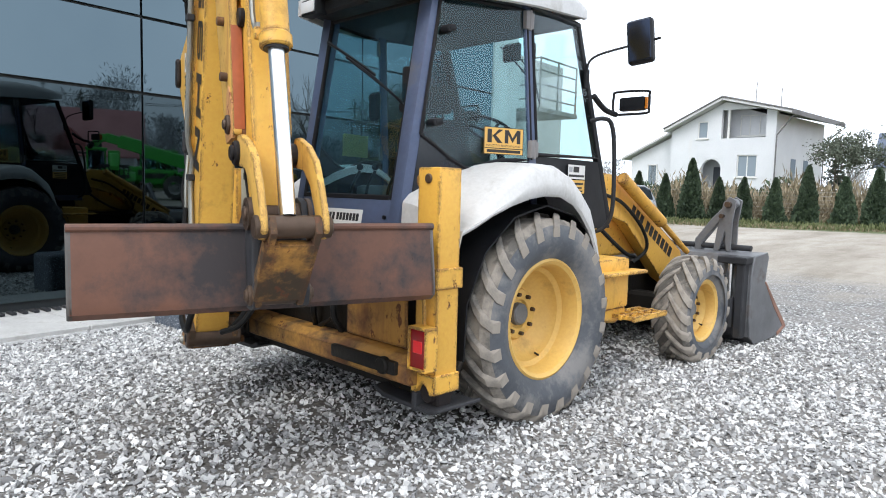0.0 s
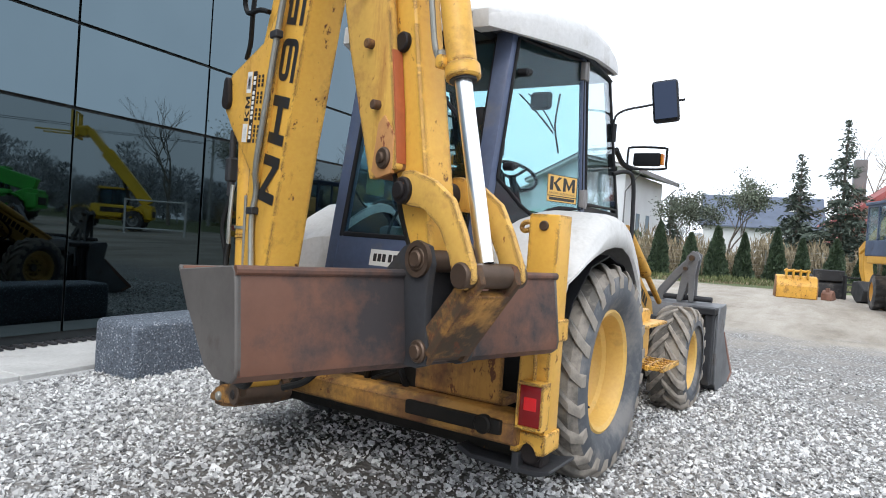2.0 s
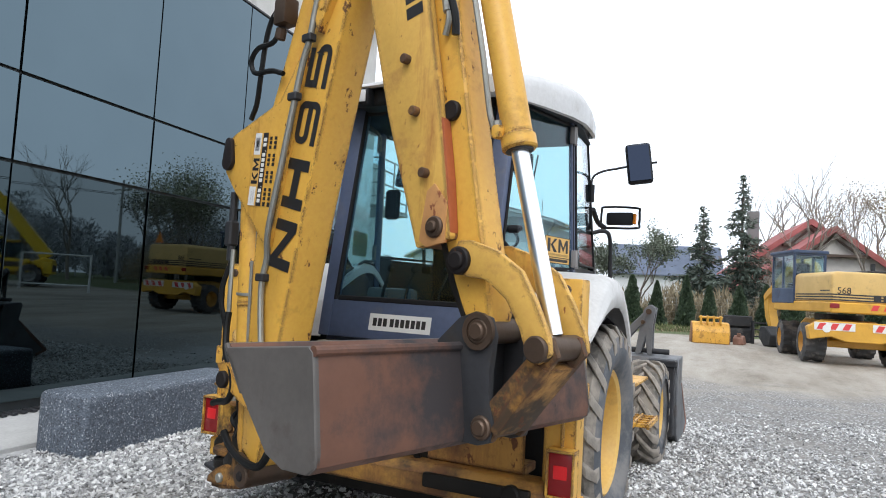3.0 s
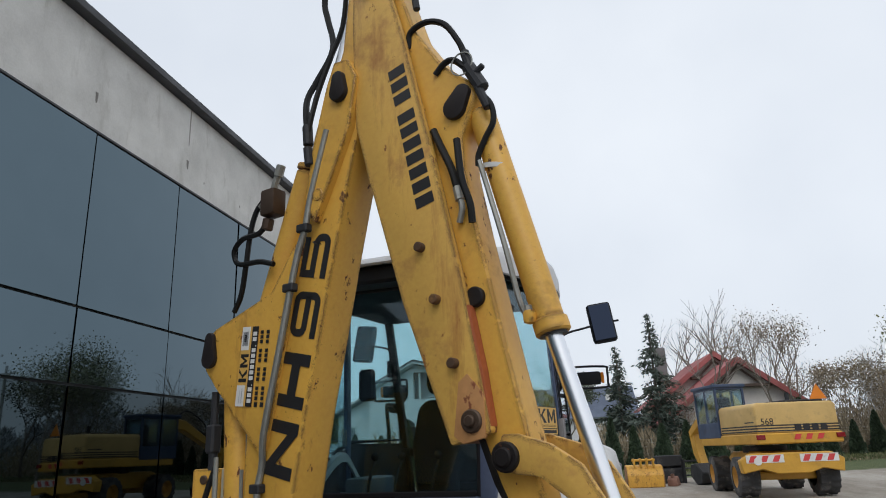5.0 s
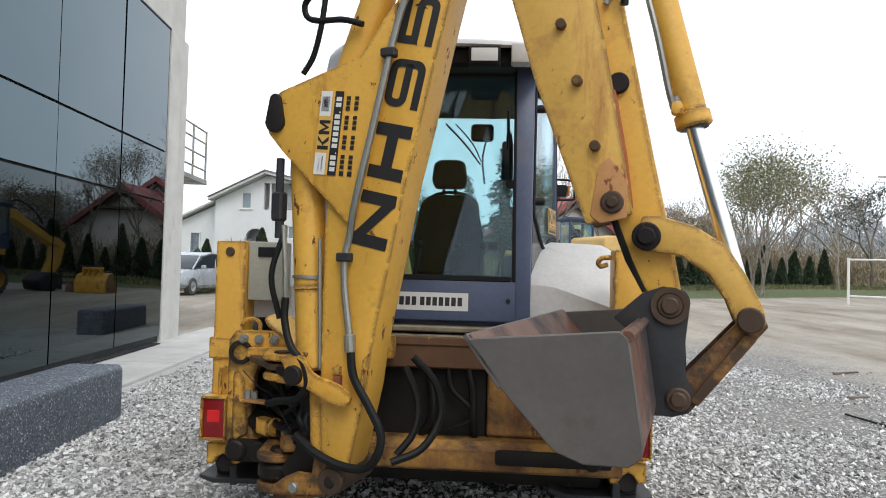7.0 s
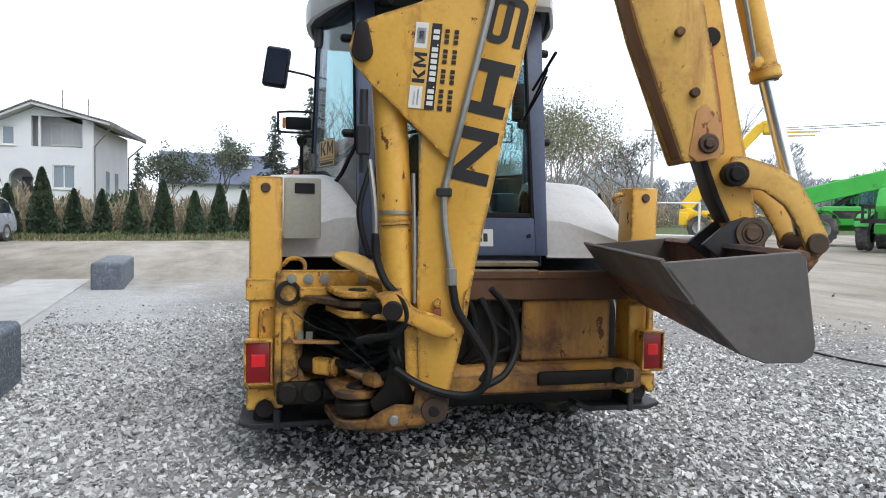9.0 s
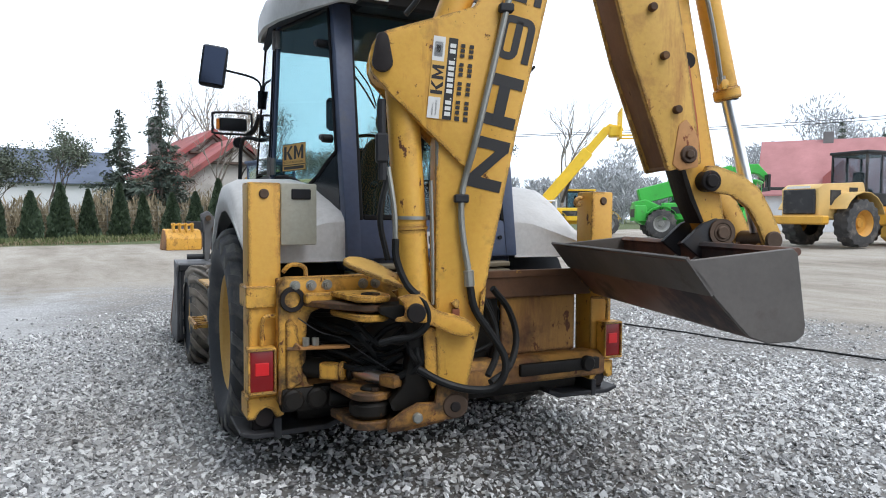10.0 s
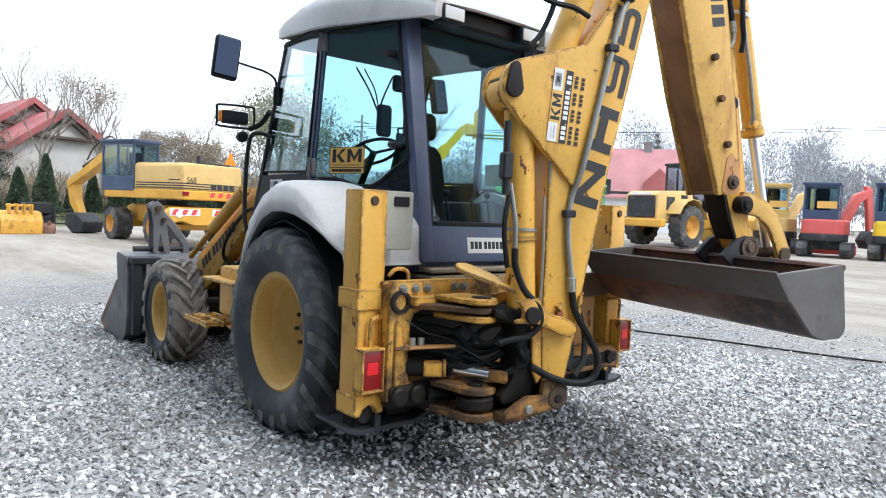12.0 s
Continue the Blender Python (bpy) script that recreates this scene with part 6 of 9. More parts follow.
bm = fresh()
prism(bm, [(-0.56, 0.32), (-0.62, 0.45), (-0.81, 1.0), (-0.83, 1.22), (-0.74, 1.88), (0.74, 1.88), (0.83, 1.22), (0.81, 1.0), (0.62, 0.45), (0.56, 0.32)], 2.722, 2.738, "z", 0.004)
part("headliner", bm, worn("dark_headliner", (0.035, 0.04, 0.05), 0.8, vary=0.1), cab, "dark roof lining")

# front window, dashboard, seat and controls
bm = fresh()
grid_sheet(bm, [[front_at(1.36, -1), front_at(1.36, 1)], [front_at(2.76, -1), front_at(2.76, 1)]], 0.006)
fw = part("front_window", bm, CAB_GLASS_CLEAR, cab, "front window")
fw.visible_shadow = False
bm = fresh()
prism(bm, [(2.02, 1.2), (1.92, 1.60), (1.98, 1.66), (2.2, 1.60), (2.3, 1.2)], -0.28, 0.28, "x", 0.03, None, 2)
part("dashboard", bm, BLACK_PLASTIC, cab)
bm = fresh()
WHEEL_AT = pose(0.02, 1.70, 1.97, -28)
lathe(bm, [(0.205 + 0.014 * math.cos(a), 0.014 * math.sin(a)) for a in [2 * math.pi * k / 8 for k in range(8)]], WHEEL_AT, 28, True)
rod(bm, (0.02, 1.70, 1.97), (0.02, 1.95, 1.60), 0.03)
for a in (90, 210, 330):
    rod(bm, (0.02, 1.71, 1.96), WHEEL_AT @ Vector((0.2 * math.cos(radians(a)), 0.2 * math.sin(radians(a)), 0)), 0.012, seg=8)
part("steering_wheel", bm, BLACK_PLASTIC, cab, "black steering wheel")
bm = fresh()
box(bm, -0.21, 0.29, 1.10, 1.55, 1.36, 1.50, 0.05, None, 3)
prism(bm, [(-0.19, 1.44), (-0.21, 1.70), (-0.16, 1.94), (-0.10, 2.0), (0.18, 2.0), (0.24, 1.94), (0.29, 1.70), (0.27, 1.44)], 1.06, 1.18, "y", 0.04, None, 3)
box(bm, -0.16, 0.24, 1.1, 1.5, 1.2, 1.40, 0.02)
for x in (-0.28, 0.36):
    box(bm, x - 0.04, x + 0.04, 1.12, 1.5, 1.62, 1.68, 0.02, None, 2)
seat = part("seat", bm, SEAT, cab, "black cloth driver's seat with headrest")
bm = fresh()
prism(bm, [(-0.06, 2.04), (-0.085, 2.10), (-0.07, 2.22), (-0.03, 2.245), (0.11, 2.245), (0.15, 2.22), (0.165, 2.10), (0.14, 2.04)], 1.04, 1.13, "y", 0.03, None, 3)
for x in (0.0, 0.08):
    rod(bm, (x, 1.10, 1.96), (x, 1.09, 2.08), 0.011, seg=8)
part("headrest", bm, SEAT, seat, "black headrest")
bm = fresh()
for x in (-0.30, -0.12, 0.12, 0.28):
    tube(bm, [(x, 0.52, 1.2), (x, 0.54, 1.46), (x + 0.02, 0.60, 1.60)], 0.011, 8)
    ball(bm, (x + 0.02, 0.60, 1.63), 0.026, 10)
box(bm, -0.36, 0.36, 0.44, 0.60, 1.2, 1.34, 0.02)
part("lever_console", bm, BLACK_PLASTIC, cab, "black digger control levers")
bm = fresh()
box(bm, 0.42, 0.60, 0.80, 1.9, 1.2, 1.58, 0.04, None, 2)
box(bm, -0.60, -0.42, 0.80, 1.3, 1.2, 1.50, 0.04, None, 2)
part("side_console", bm, worn("grey_interior", (0.10, 0.11, 0.12), 0.6, vary=0.1), cab)
# wipers, fan box and inner mirror
for pts, r in (([(-0.06, 1.89, 2.68), (0.10, 1.93, 2.52), (0.23, 1.98, 2.36)], 0.008), ([(0.02, 1.89, 2.68), (0.16, 1.93, 2.53), (0.24, 1.98, 2.38)], 0.006), ([(0.31, 1.88, 2.66), (0.25, 1.96, 2.42), (0.27, 2.02, 2.2)], 0.008)):
    part("wiper", tube(fresh(), pts, r, 6, 3), BLACK_PLASTIC, cab)
bm = fresh()
tube(bm, [(0.455, 0.385, 2.0), (0.45, 0.30, 2.06), (0.445, 0.10, 2.17), (0.43, -0.06, 2.245)], 0.008, 6, 4)
tube(bm, [(0.455, 0.36, 2.03), (0.455, 0.12, 2.145), (0.445, -0.02, 2.215)], 0.006, 6, 4)
tube(bm, [(0.43, 0.16, 2.17), (0.43, -0.02, 2.245), (0.425, -0.19, 2.31)], 0.009, 6, 4)
rod(bm, (0.455, 0.36, 1.99), (0.455, 0.42, 2.0), 0.03, seg=12)
part("rear_wiper", bm, BLACK_PLASTIC, cab, "black rear wiper swung out from the glass")
part("wiper_motor", box(fresh(), 0.40, 0.47, 0.40, 0.47, 2.02, 2.26, 0.02, None, 2), BLACK_PLASTIC, cab)
part("inner_mirror", box(fresh(), 0.16, 0.34, 1.64, 1.69, 2.49, 2.63, 0.02), BLACK_PLASTIC, cab, "black inner mirror")
part("speaker", box(fresh(), -0.52, -0.40, 0.85, 0.90, 2.0, 2.22, 0.02), BLACK_PLASTIC, cab)

# -- fenders
for s in (-1, 1):
    stations = [(0.20, 1.225, 1.405), (0.32, 1.27, 1.455), (0.45, 1.33, 1.52), (0.62, 1.39, 1.59), (0.79, 1.435, 1.64), (0.95, 1.455, 1.665), (1.11, 1.45, 1.66), (1.25, 1.40, 1.605), (1.34, 1.335, 1.53), (1.46, 1.21, 1.42), (1.53, 1.09, 1.27), (1.57, 0.99, 1.12)]
    rows = []
    for y, lip, sh in stations:
        xi = 0.585 if y < 0.5 else 0.585 + 0.17 * min(1, (y - 0.5) / 0.75)
        skew = 0.07 if y < 0.25 else 0.0
        row = []
        for x, z in ((1.165, lip), (1.182, lip + 0.018), (1.180, lip + (sh - lip) * 0.45), (1.172, lip + (sh - lip) * 0.5), (1.165, lip + (sh - lip) * 0.75), (1.14, sh - 0.03), (1.09, sh - 0.006), (1.0, sh), (0.85, sh + 0.005), (0.72 if xi < 0.70 else xi + 0.03, sh + 0.008), (xi, sh - 0.005), (xi - 0.004, sh - 0.06)):
            f = (1.17 - x) / 0.58
            fall = 0.17 * max(0.0, (x - 0.62) / 0.56) * max(0.0, 1 - (y - 0.2) / 0.55) if z > lip + 0.03 else 0.0
            row.append((s * x, y + skew * f, max(lip + 0.03, z - fall) if fall else z))
        rows.append(row)
    bm = fresh()
    rear = rows[0]
    rows = [[(x * 0.995, y - 0.03, 1.165) for x, y, z in rear], [(x, y - 0.012, 1.19 if z > 1.3 else z - 0.02) for x, y, z in rear], [(x, y - 0.004, min(z, 1.385)) for x, y, z in rear]] + rows
    grid_sheet(bm, rows, 0.012)
    part("fender", bm, FENDER, loader, "light grey plastic fender with dust streaks", sharp=50)
    bm = fresh()
    rows = []
    for k in range(9):
        a = radians(-10 + 200 * k / 8)
        rows.append([(s * x, REAR_Y + 0.76 * math.cos(a), 0.62 + 0.78 * math.sin(a)) for x in (0.55, 1.10)])
    grid_sheet(bm, rows, 0.01)
    part("wheel_arch", bm, BLACK_PLASTIC, loader)

# grey tool box behind the cab
bm = fresh()
box(bm, -1.012, -0.815, 0.03, 0.20, 1.27, 1.60, 0.012, None, 2)
tb = part("tool_box", bm, TOOLBOX, loader, "grey-green steel tool box")
bm = fresh()
box(bm, -0.955, -0.85, 0.020, 0.032, 1.515, 1.57, 0.004)
part("latch", bm, BLACK_PLASTIC, tb)
# hook on the other stabiliser
bm = fresh()
tube(bm, [(1.01, 0.10, 1.56), (0.96, 0.08, 1.555), (0.94, 0.08, 1.53), (0.955, 0.08, 1.51), (0.99, 0.09, 1.52)], 0.014, 8, 4)
part("hook", bm, YELLOW_PALE, loader)

# -- mirrors on their brackets
for s in (-1, 1):
    bm = fresh()
    tube(bm, [(s * 0.74, 1.98, 2.36), (s * 0.74, 2.0, 2.48), (s * 0.80, 2.05, 2.54), (s * 0.93, 2.12, 2.58), (s * 1.07, 2.20, 2.62)] + ([(s * 1.21, 2.22, 2.64)] if s > 0 else []), 0.009, 8)
    rod(bm, (s * 0.745, 1.97, 2.28), (s * 0.745, 1.97, 2.42), 0.022, seg=10)
    arm = part("mirror_arm", bm, BLACK_PLASTIC, cab)
    bm = fresh()
    box(bm, -0.100, 0.100, -0.03, 0.045, -0.168, 0.168, 0.034, None, 3)
    mr = part("wing_mirror", bm, BLACK_PLASTIC, arm, "dark wing mirror", pose(s * 1.075, 2.17, 2.622, -6, -7 * s, 10 * s))
    bm = fresh()
    box(bm, -0.084, 0.084, -0.035, -0.029, -0.15, 0.15, 0.004)
    part("mirror_glass", bm, MIRROR, mr, "blue-reflecting mirror glass")
    bm = fresh()
    box(bm, s * 0.775, s * 1.0, 2.40, 2.46, 2.145, 2.255, 0.02, None, 2)
    hl = part("front_lamp", bm, BLACK_PLASTIC, cab, "black front lamp with amber end")
    bm = fresh()
    box(bm, s * 1.001, s * 1.025, 2.405, 2.455, 2.155, 2.245, 0.006)
    part("indicator", bm, AMBER, hl)
    bm = fresh()
    tube(bm, [(s * 0.775, 2.37, 2.115), (s * 1.04, 2.37, 2.115), (s * 1.06, 2.37, 2.15), (s * 1.06, 2.37, 2.25), (s * 1.04, 2.37, 2.285), (s * 0.775, 2.37, 2.295), (s * 0.745, 2.37, 2.26), (s * 0.745, 2.37, 2.15), (s * 0.775, 2.37, 2.115)], 0.010, 8, 3)
    tube(bm, [(s * 0.73, 2.10, 2.24), (s * 0.74, 2.25, 2.15), (s * 0.775, 2.37, 2.115)], 0.022, 8, 3)
    part("lamp_guard", bm, BLACK_PLASTIC, hl)
    # grab rail down to the step
    bm = fresh()
    tube(bm, [(s * 0.74, 2.06, 2.04), (s * 0.82, 2.10, 2.06), (s * 0.86, 2.17, 2.02), (s * 0.865, 2.22, 1.8), (s * 0.86, 2.24, 1.38), (s * 0.80, 2.24, 1.22), (s * 0.70, 2.20, 1.16)], 0.017, 8)
    part("grab_rail", bm, STEEL_DARK, cab)
    if s < 0:
        part("rear_lamp", rod(fresh(), (s * 0.86, 2.30, 2.04), (s * 0.86, 2.36, 2.04), 0.045, None, 16, 0.01), BLACK_PLASTIC, cab, "small round black lamp")

# -- steps and side tanks
for s in (-1, 1):
    bm = fresh()
    box(bm, s * 0.55, s * 1.10, 1.66, 2.14, 0.62, 1.0, 0.03, None, 2)
    prism(bm, [(1.68, 0.55), (1.68, 0.62), (2.16, 0.62), (2.2, 0.54), (2.02, 0.50)], s * 0.60, s * 1.06, "x", 0.01)
    tank = part("side_tank", bm, YELLOW, loader, "yellow side tank with steps")
    bm = fresh()
    box(bm, s * 1.06, s * 1.20, 1.64, 2.24, 0.885, 0.91, 0.006)
    part("step", bm, YELLOW, tank)
    bm = fresh()
    for k in range(5):
        box(bm, s * 1.02, s * 1.26, 1.98 + 0.11 * k, 2.01 + 0.11 * k, 0.545, 0.575, 0.003)
    for x in (1.02, 1.135, 1.25):
        box(bm, s * x - 0.012, s * x + 0.012, 1.96, 2.46, 0.54, 0.58, 0.003)
    part("step", bm, YELLOW, tank, "perforated yellow step")

# -- loader arms and bucket
for s in (-1, 1):
    bm = fresh()
    prism(bm, [(2.36, 1.36), (2.38, 1.58), (2.52, 1.66), (2.78, 1.64), (3.1, 1.44), (4.02, 0.93), (4.14, 0.74), (4.10, 0.58), (3.96, 0.54), (3.66, 0.66), (2.95, 1.22)], s * 0.46, s * 0.58, "x", 0.015, None, 2)
    la = part("loader_arm", bm, YELLOW, loader, "yellow loader arm with lettering bars")
    bm = fresh()
    rod(bm, (s * 0.66, 2.7, 1.62), (s * 0.66, 3.45, 1.22), 0.055, bevel=0.01)
    rod(bm, (s * 0.66, 3.45, 1.22), (s * 0.66, 4.0, 0.92), 0.028)
    part("tilt_ram", bm, YELLOW_OLD, la)
    bm = fresh()
    ang = math.atan2(-0.55, 1.0)
    mm = Matrix.Translation((s * 0.583, 3.0 if s > 0 else 3.86, 1.30 if s > 0 else 0.80)) @ Matrix((Vector((0, s * math.cos(ang), s * math.sin(ang))), Vector((0, -math.sin(ang), math.cos(ang))), Vector((s, 0, 0)))).transposed().to_4x4()
    bar_word(la, mm, (3, 7), 0.10, 0.088, 0.045)
    bm = fresh()
    tube(bm, [(s * 0.60, 2.5, 1.48), (s * 0.62, 2.8, 1.40), (s * 0.62, 3.15, 1.18), (s * 0.60, 3.3, 0.98), (s * 0.55, 3.15, 0.85)], 0.016, 8)
    tube(bm, [(s * 0.50, 2.4, 1.32), (s * 0.60, 2.6, 1.12), (s * 0.58, 2.95, 0.95), (s * 0.50, 3.25, 0.9)], 0.018, 8)
    part("hose", bm, HOSE, la)
bm = fresh()
back = [(4.30, 0.10), (4.26, 0.30), (4.26, 0.72), (4.32, 0.90), (4.64, 0.925)]
floor_line = [(4.30, 0.10), (4.44, 0.02), (5.20, 0.045), (5.05, 0.07)]
rows = [[(x, y, z) for y, z in back[::-1] + floor_line[1:]] for x in (-1.19, 0, 1.19)]
grid_sheet(bm, rows, 0.03)
lb = part("loader_bucket", bm, STEEL_GREY, loader, "worn grey steel loader bucket resting on the ground")
CHEEK = [(4.42, 0.01), (4.30, 0.10), (4.26, 0.30), (4.26, 0.72), (4.32, 0.90), (4.64, 0.93), (4.68, 0.88), (4.62, 0.62), (4.92, 0.38), (5.22, 0.14), (5.27, 0.09), (5.05, 0.02)]
for s in (-1, 1):
    bm = fresh()
    prism(bm, CHEEK, s * 1.19, s * 1.212, "x", 0.006)
    part("side_plate", bm, STEEL_GREY, lb, "grey bucket cheek with a rusty edge")
    bm = fresh()
    prism(bm, [(4.61, 0.63), (4.64, 0.63), (4.935, 0.39), (5.235, 0.15), (5.285, 0.095), (5.05, 0.012), (5.03, 0.06), (5.19, 0.11), (4.89, 0.35)], s * 1.185, s * 1.217, "x", 0.004)
    part("worn_edge", bm, RUST_PINK, lb)
    bm = fresh()
    box(bm, s * 1.10, s * 1.18, 4.14, 4.26, 0.10, 0.90, 0.01)
    box(bm, s * 0.92, s * 1.20, 4.12, 4.30, 0.83, 0.90, 0.01)
    box(bm, s * 0.86, s * 0.98, 4.12, 4.26, 0.20, 0.70, 0.02)
    cr = part("clam_ram", bm, STEEL_DARK, lb, "dark clam ram")
    bm = fresh()
    rod(bm, (s * 1.04, 4.16, 0.20), (s * 1.04, 4.16, 0.50), 0.05, bevel=0.01)
    part("ram_barrel", bm, STEEL_DARK, cr)
    bm = fresh()
    rod(bm, (s * 1.04, 4.16, 0.50), (s * 1.04, 4.16, 0.83), 0.026)
    part("piston_rod", bm, CHROME, cr)
    # fork folded back over the bucket
    bm = fresh()
    prism(bm, [(s * 0.49, 0.90), (s * 0.49, 1.02), (s * 0.66, 1.25), (s * 0.82, 1.42), (s * 0.90, 1.46), (s * 0.93, 1.40), (s * 0.86, 1.33), (s * 0.72, 1.18), (s * 0.58, 1.0), (s * 0.57, 0.90)], 4.52, 4.60, "y", 0.012)
    fk = part("folded_fork", bm, STEEL_GREY, lb, "grey fork tine folded over the bucket")
    bm = fresh()
    for ya in (4.47, 4.62):
        prism(bm, [(s * 0.72, 0.92), (s * 0.755, 1.18), (s * 0.80, 1.42), (s * 0.86, 1.48), (s * 0.93, 1.44), (s * 0.90, 1.22), (s * 0.90, 0.92), (s * 0.85, 0.92), (s * 0.83, 1.12), (s * 0.78, 0.92)], ya, ya + 0.022, "y", 0.004)
    part("fork_bracket", bm, STEEL_GREY, fk, "two grey bracket plates")
    bm = fresh()
    rod(bm, (s * 0.86, 4.42, 1.40), (s * 0.86, 4.69, 1.40), 0.03)
    rod(bm, (s * 0.80, 4.42, 1.28), (s * 0.80, 4.69, 1.28), 0.022)
    part("fork_pin", bm, PIN, fk)
bm = fresh()
rod(bm, (-1.08, 4.55, 0.96), (1.08, 4.55, 0.96), 0.03)
part("fork_bar", bm, STEEL_DARK, lb)
bm = fresh()
box(bm, -0.85, 0.85, 3.85, 4.24, 0.25, 0.78, 0.05)
rod(bm, (-0.85, 3.95, 0.45), (0.85, 3.95, 0.45), 0.10, bevel=0.02)
part("quick_hitch", bm, STEEL_DARK, lb, "dark carrier between arms and bucket")


# ---------------------------------------------------------------- far materials
def leaf_mat(name, dark, light, rough=0.7):
    mat, nt, b = shader(name)
    geo = nt.nodes.new("ShaderNodeNewGeometry")
    col = ramp(nt, geo.outputs["Random Per Island"], [(0.0, dark), (1.0, light)])
    oi = nt.nodes.new("ShaderNodeObjectInfo")
    col = mix(nt, 1.0, col, ramp(nt, oi.outputs["Random"], [(0.0, 0.72), (1.0, 1.0)]), "MULTIPLY")
    nt.links.new(col, b.inputs["Base Color"])
    b.inputs["Roughness"].default_value = rough
    return mat


THUJA = leaf_mat("thuja_green", (0.028, 0.050, 0.030), (0.075, 0.115, 0.06))
SPRUCE = leaf_mat("spruce_green", (0.042, 0.064, 0.052), (0.10, 0.128, 0.098))
PINE = leaf_mat("pine_green", (0.08, 0.105, 0.075), (0.17, 0.20, 0.14))
LEAF_YELLOW = leaf_mat("autumn_leaf", (0.15, 0.17, 0.10), (0.33, 0.33, 0.19))
LEAF_TAN = leaf_mat("dry_leaf", (0.22, 0.175, 0.115), (0.40, 0.33, 0.22))
REED = leaf_mat("dry_grass", (0.19, 0.15, 0.09), (0.40, 0.33, 0.21))
GRASS = leaf_mat("grass_blade", (0.07, 0.095, 0.03), (0.17, 0.185, 0.075))
# distance haze is mixed into this colour, so the woods come out pale
HAZED_WOOD = leaf_mat("far_wood", (0.36, 0.378, 0.40), (0.50, 0.515, 0.53), 1.0)
BARK = worn("bark", (0.15, 0.125, 0.105), 0.9, vary=0.2, bumpy=0.4)
BARK_PALE = worn("pale_twigs", (0.27, 0.235, 0.20), 0.9, vary=0.2, bumpy=0.2)
M_YELLOW = worn("plant_yellow", (0.62, 0.33, 0.04), 0.45, vary=0.08, chips=0.15, grime=0.12, grime_colour=(0.25, 0.14, 0.05))
M_LEMON = worn("plant_lemon_yellow", (0.80, 0.52, 0.03), 0.4, vary=0.05, grime=0.05, grime_colour=(0.30, 0.18, 0.05))
M_CREAM = worn("plant_cream_yellow", (0.62, 0.41, 0.145), 0.45, vary=0.06, grime=0.1, grime_colour=(0.3, 0.2, 0.1))
M_GREEN = worn("plant_green", (0.05, 0.42, 0.06), 0.4, vary=0.06, grime=0.06)
M_RED = worn("plant_red", (0.60, 0.10, 0.09), 0.45, vary=0.08, grime=0.1, grime_colour=(0.2, 0.12, 0.1))
M_BLUE = worn("plant_dark_blue", (0.035, 0.06, 0.12), 0.45, vary=0.1, grime=0.08)
M_DARK = worn("plant_black", (0.02, 0.021, 0.024), 0.6, vary=0.15, grime=0.25, grime_colour=(0.13, 0.12, 0.11))
M_TYRE = worn("plant_tyre", (0.06, 0.06, 0.062), 0.85, vary=0.15, grime=0.4, grime_colour=(0.17, 0.155, 0.14), bumpy=0.3)
M_RIM = worn("plant_rim", (0.60, 0.30, 0.05), 0.5, vary=0.1, grime=0.15)
M_GREYRIM = worn("plant_grey_rim", (0.30, 0.30, 0.29), 0.5, vary=0.1, grime=0.2)
M_GLASS = pane_glass("plant_cab_glass", (0.74, 0.85, 0.88))
M_SILVER = worn("car_silver_paint", (0.42, 0.46, 0.50), 0.25, metal=0.3, vary=0.04, bumpy=0.0)
M_CARGLASS = plain("car_glass", (0.03, 0.04, 0.05), 0.06)
M_WHITE = worn("plain_white", (0.72, 0.72, 0.70), 0.6, vary=0.05, grime=0.06)
M_STRIPE = plain("red_stripe", (0.62, 0.05, 0.05), 0.5)
HOUSE_WHITE = worn("house_white_render", (0.64, 0.655, 0.675), 0.85, vary=0.03, grime=0.06, grime_colour=(0.62, 0.61, 0.58), scale=0.3, streak=True)
ROOF_RED = worn("red_roof_tiles", (0.36, 0.105, 0.10), 0.7, vary=0.12, grime=0.15, scale=0.4, bumpy=0.3)
ROOF_BLUE = worn("slate_blue_roof_tiles", (0.10, 0.125, 0.18), 0.6, vary=0.1, scale=0.4, bumpy=0.3)
ROOF_DARK = worn("dark_roof_edge", (0.16, 0.155, 0.155), 0.6, vary=0.1, scale=0.4)
SOFFIT = worn("grey_soffit", (0.52, 0.52, 0.52), 0.8, vary=0.05, scale=0.4)
WIN_GLASS = plain("house_window_glass", (0.20, 0.25, 0.29), 0.08)
DOOR_DARK = plain("house_dark_door", (0.06, 0.07, 0.09), 0.5)


# ---------------------------------------------------------------- plants
def cards_mesh(name, centres, sizes, normals, mat, slim=1.0, seed=0):
    """Many small two-triangle leaves or needle tufts in one mesh."""
    rng = np.random.default_rng(seed)
    c, n = np.asarray(centres, float), len(centres)
    d = np.asarray(normals, float)
    d /= np.linalg.norm(d, axis=1, keepdims=True) + 1e-9
    r = rng.normal(size=(n, 3))
    a = np.cross(d, r)
    a /= np.linalg.norm(a, axis=1, keepdims=True) + 1e-9
    s = np.asarray(sizes, float)[:, None]
    q = np.stack([c - a * s * 0.5 * slim, c + d * s * 0.55 + np.cross(a, d) * s * 0.1, c + a * s * 0.5 * slim, c - d * s * 0.45], 1)
    me = bpy.data.meshes.new(name)
    me.vertices.add(4 * n)
    me.vertices.foreach_set("co", q.reshape(-1))
    me.loops.add(4 * n)
    me.loops.foreach_set("vertex_index", np.arange(4 * n))
    me.polygons.add(n)
    me.polygons.foreach_set("loop_start", np.arange(0, 4 * n, 4))
    me.update(calc_edges=True)
    me.materials.append(mat)
    return me


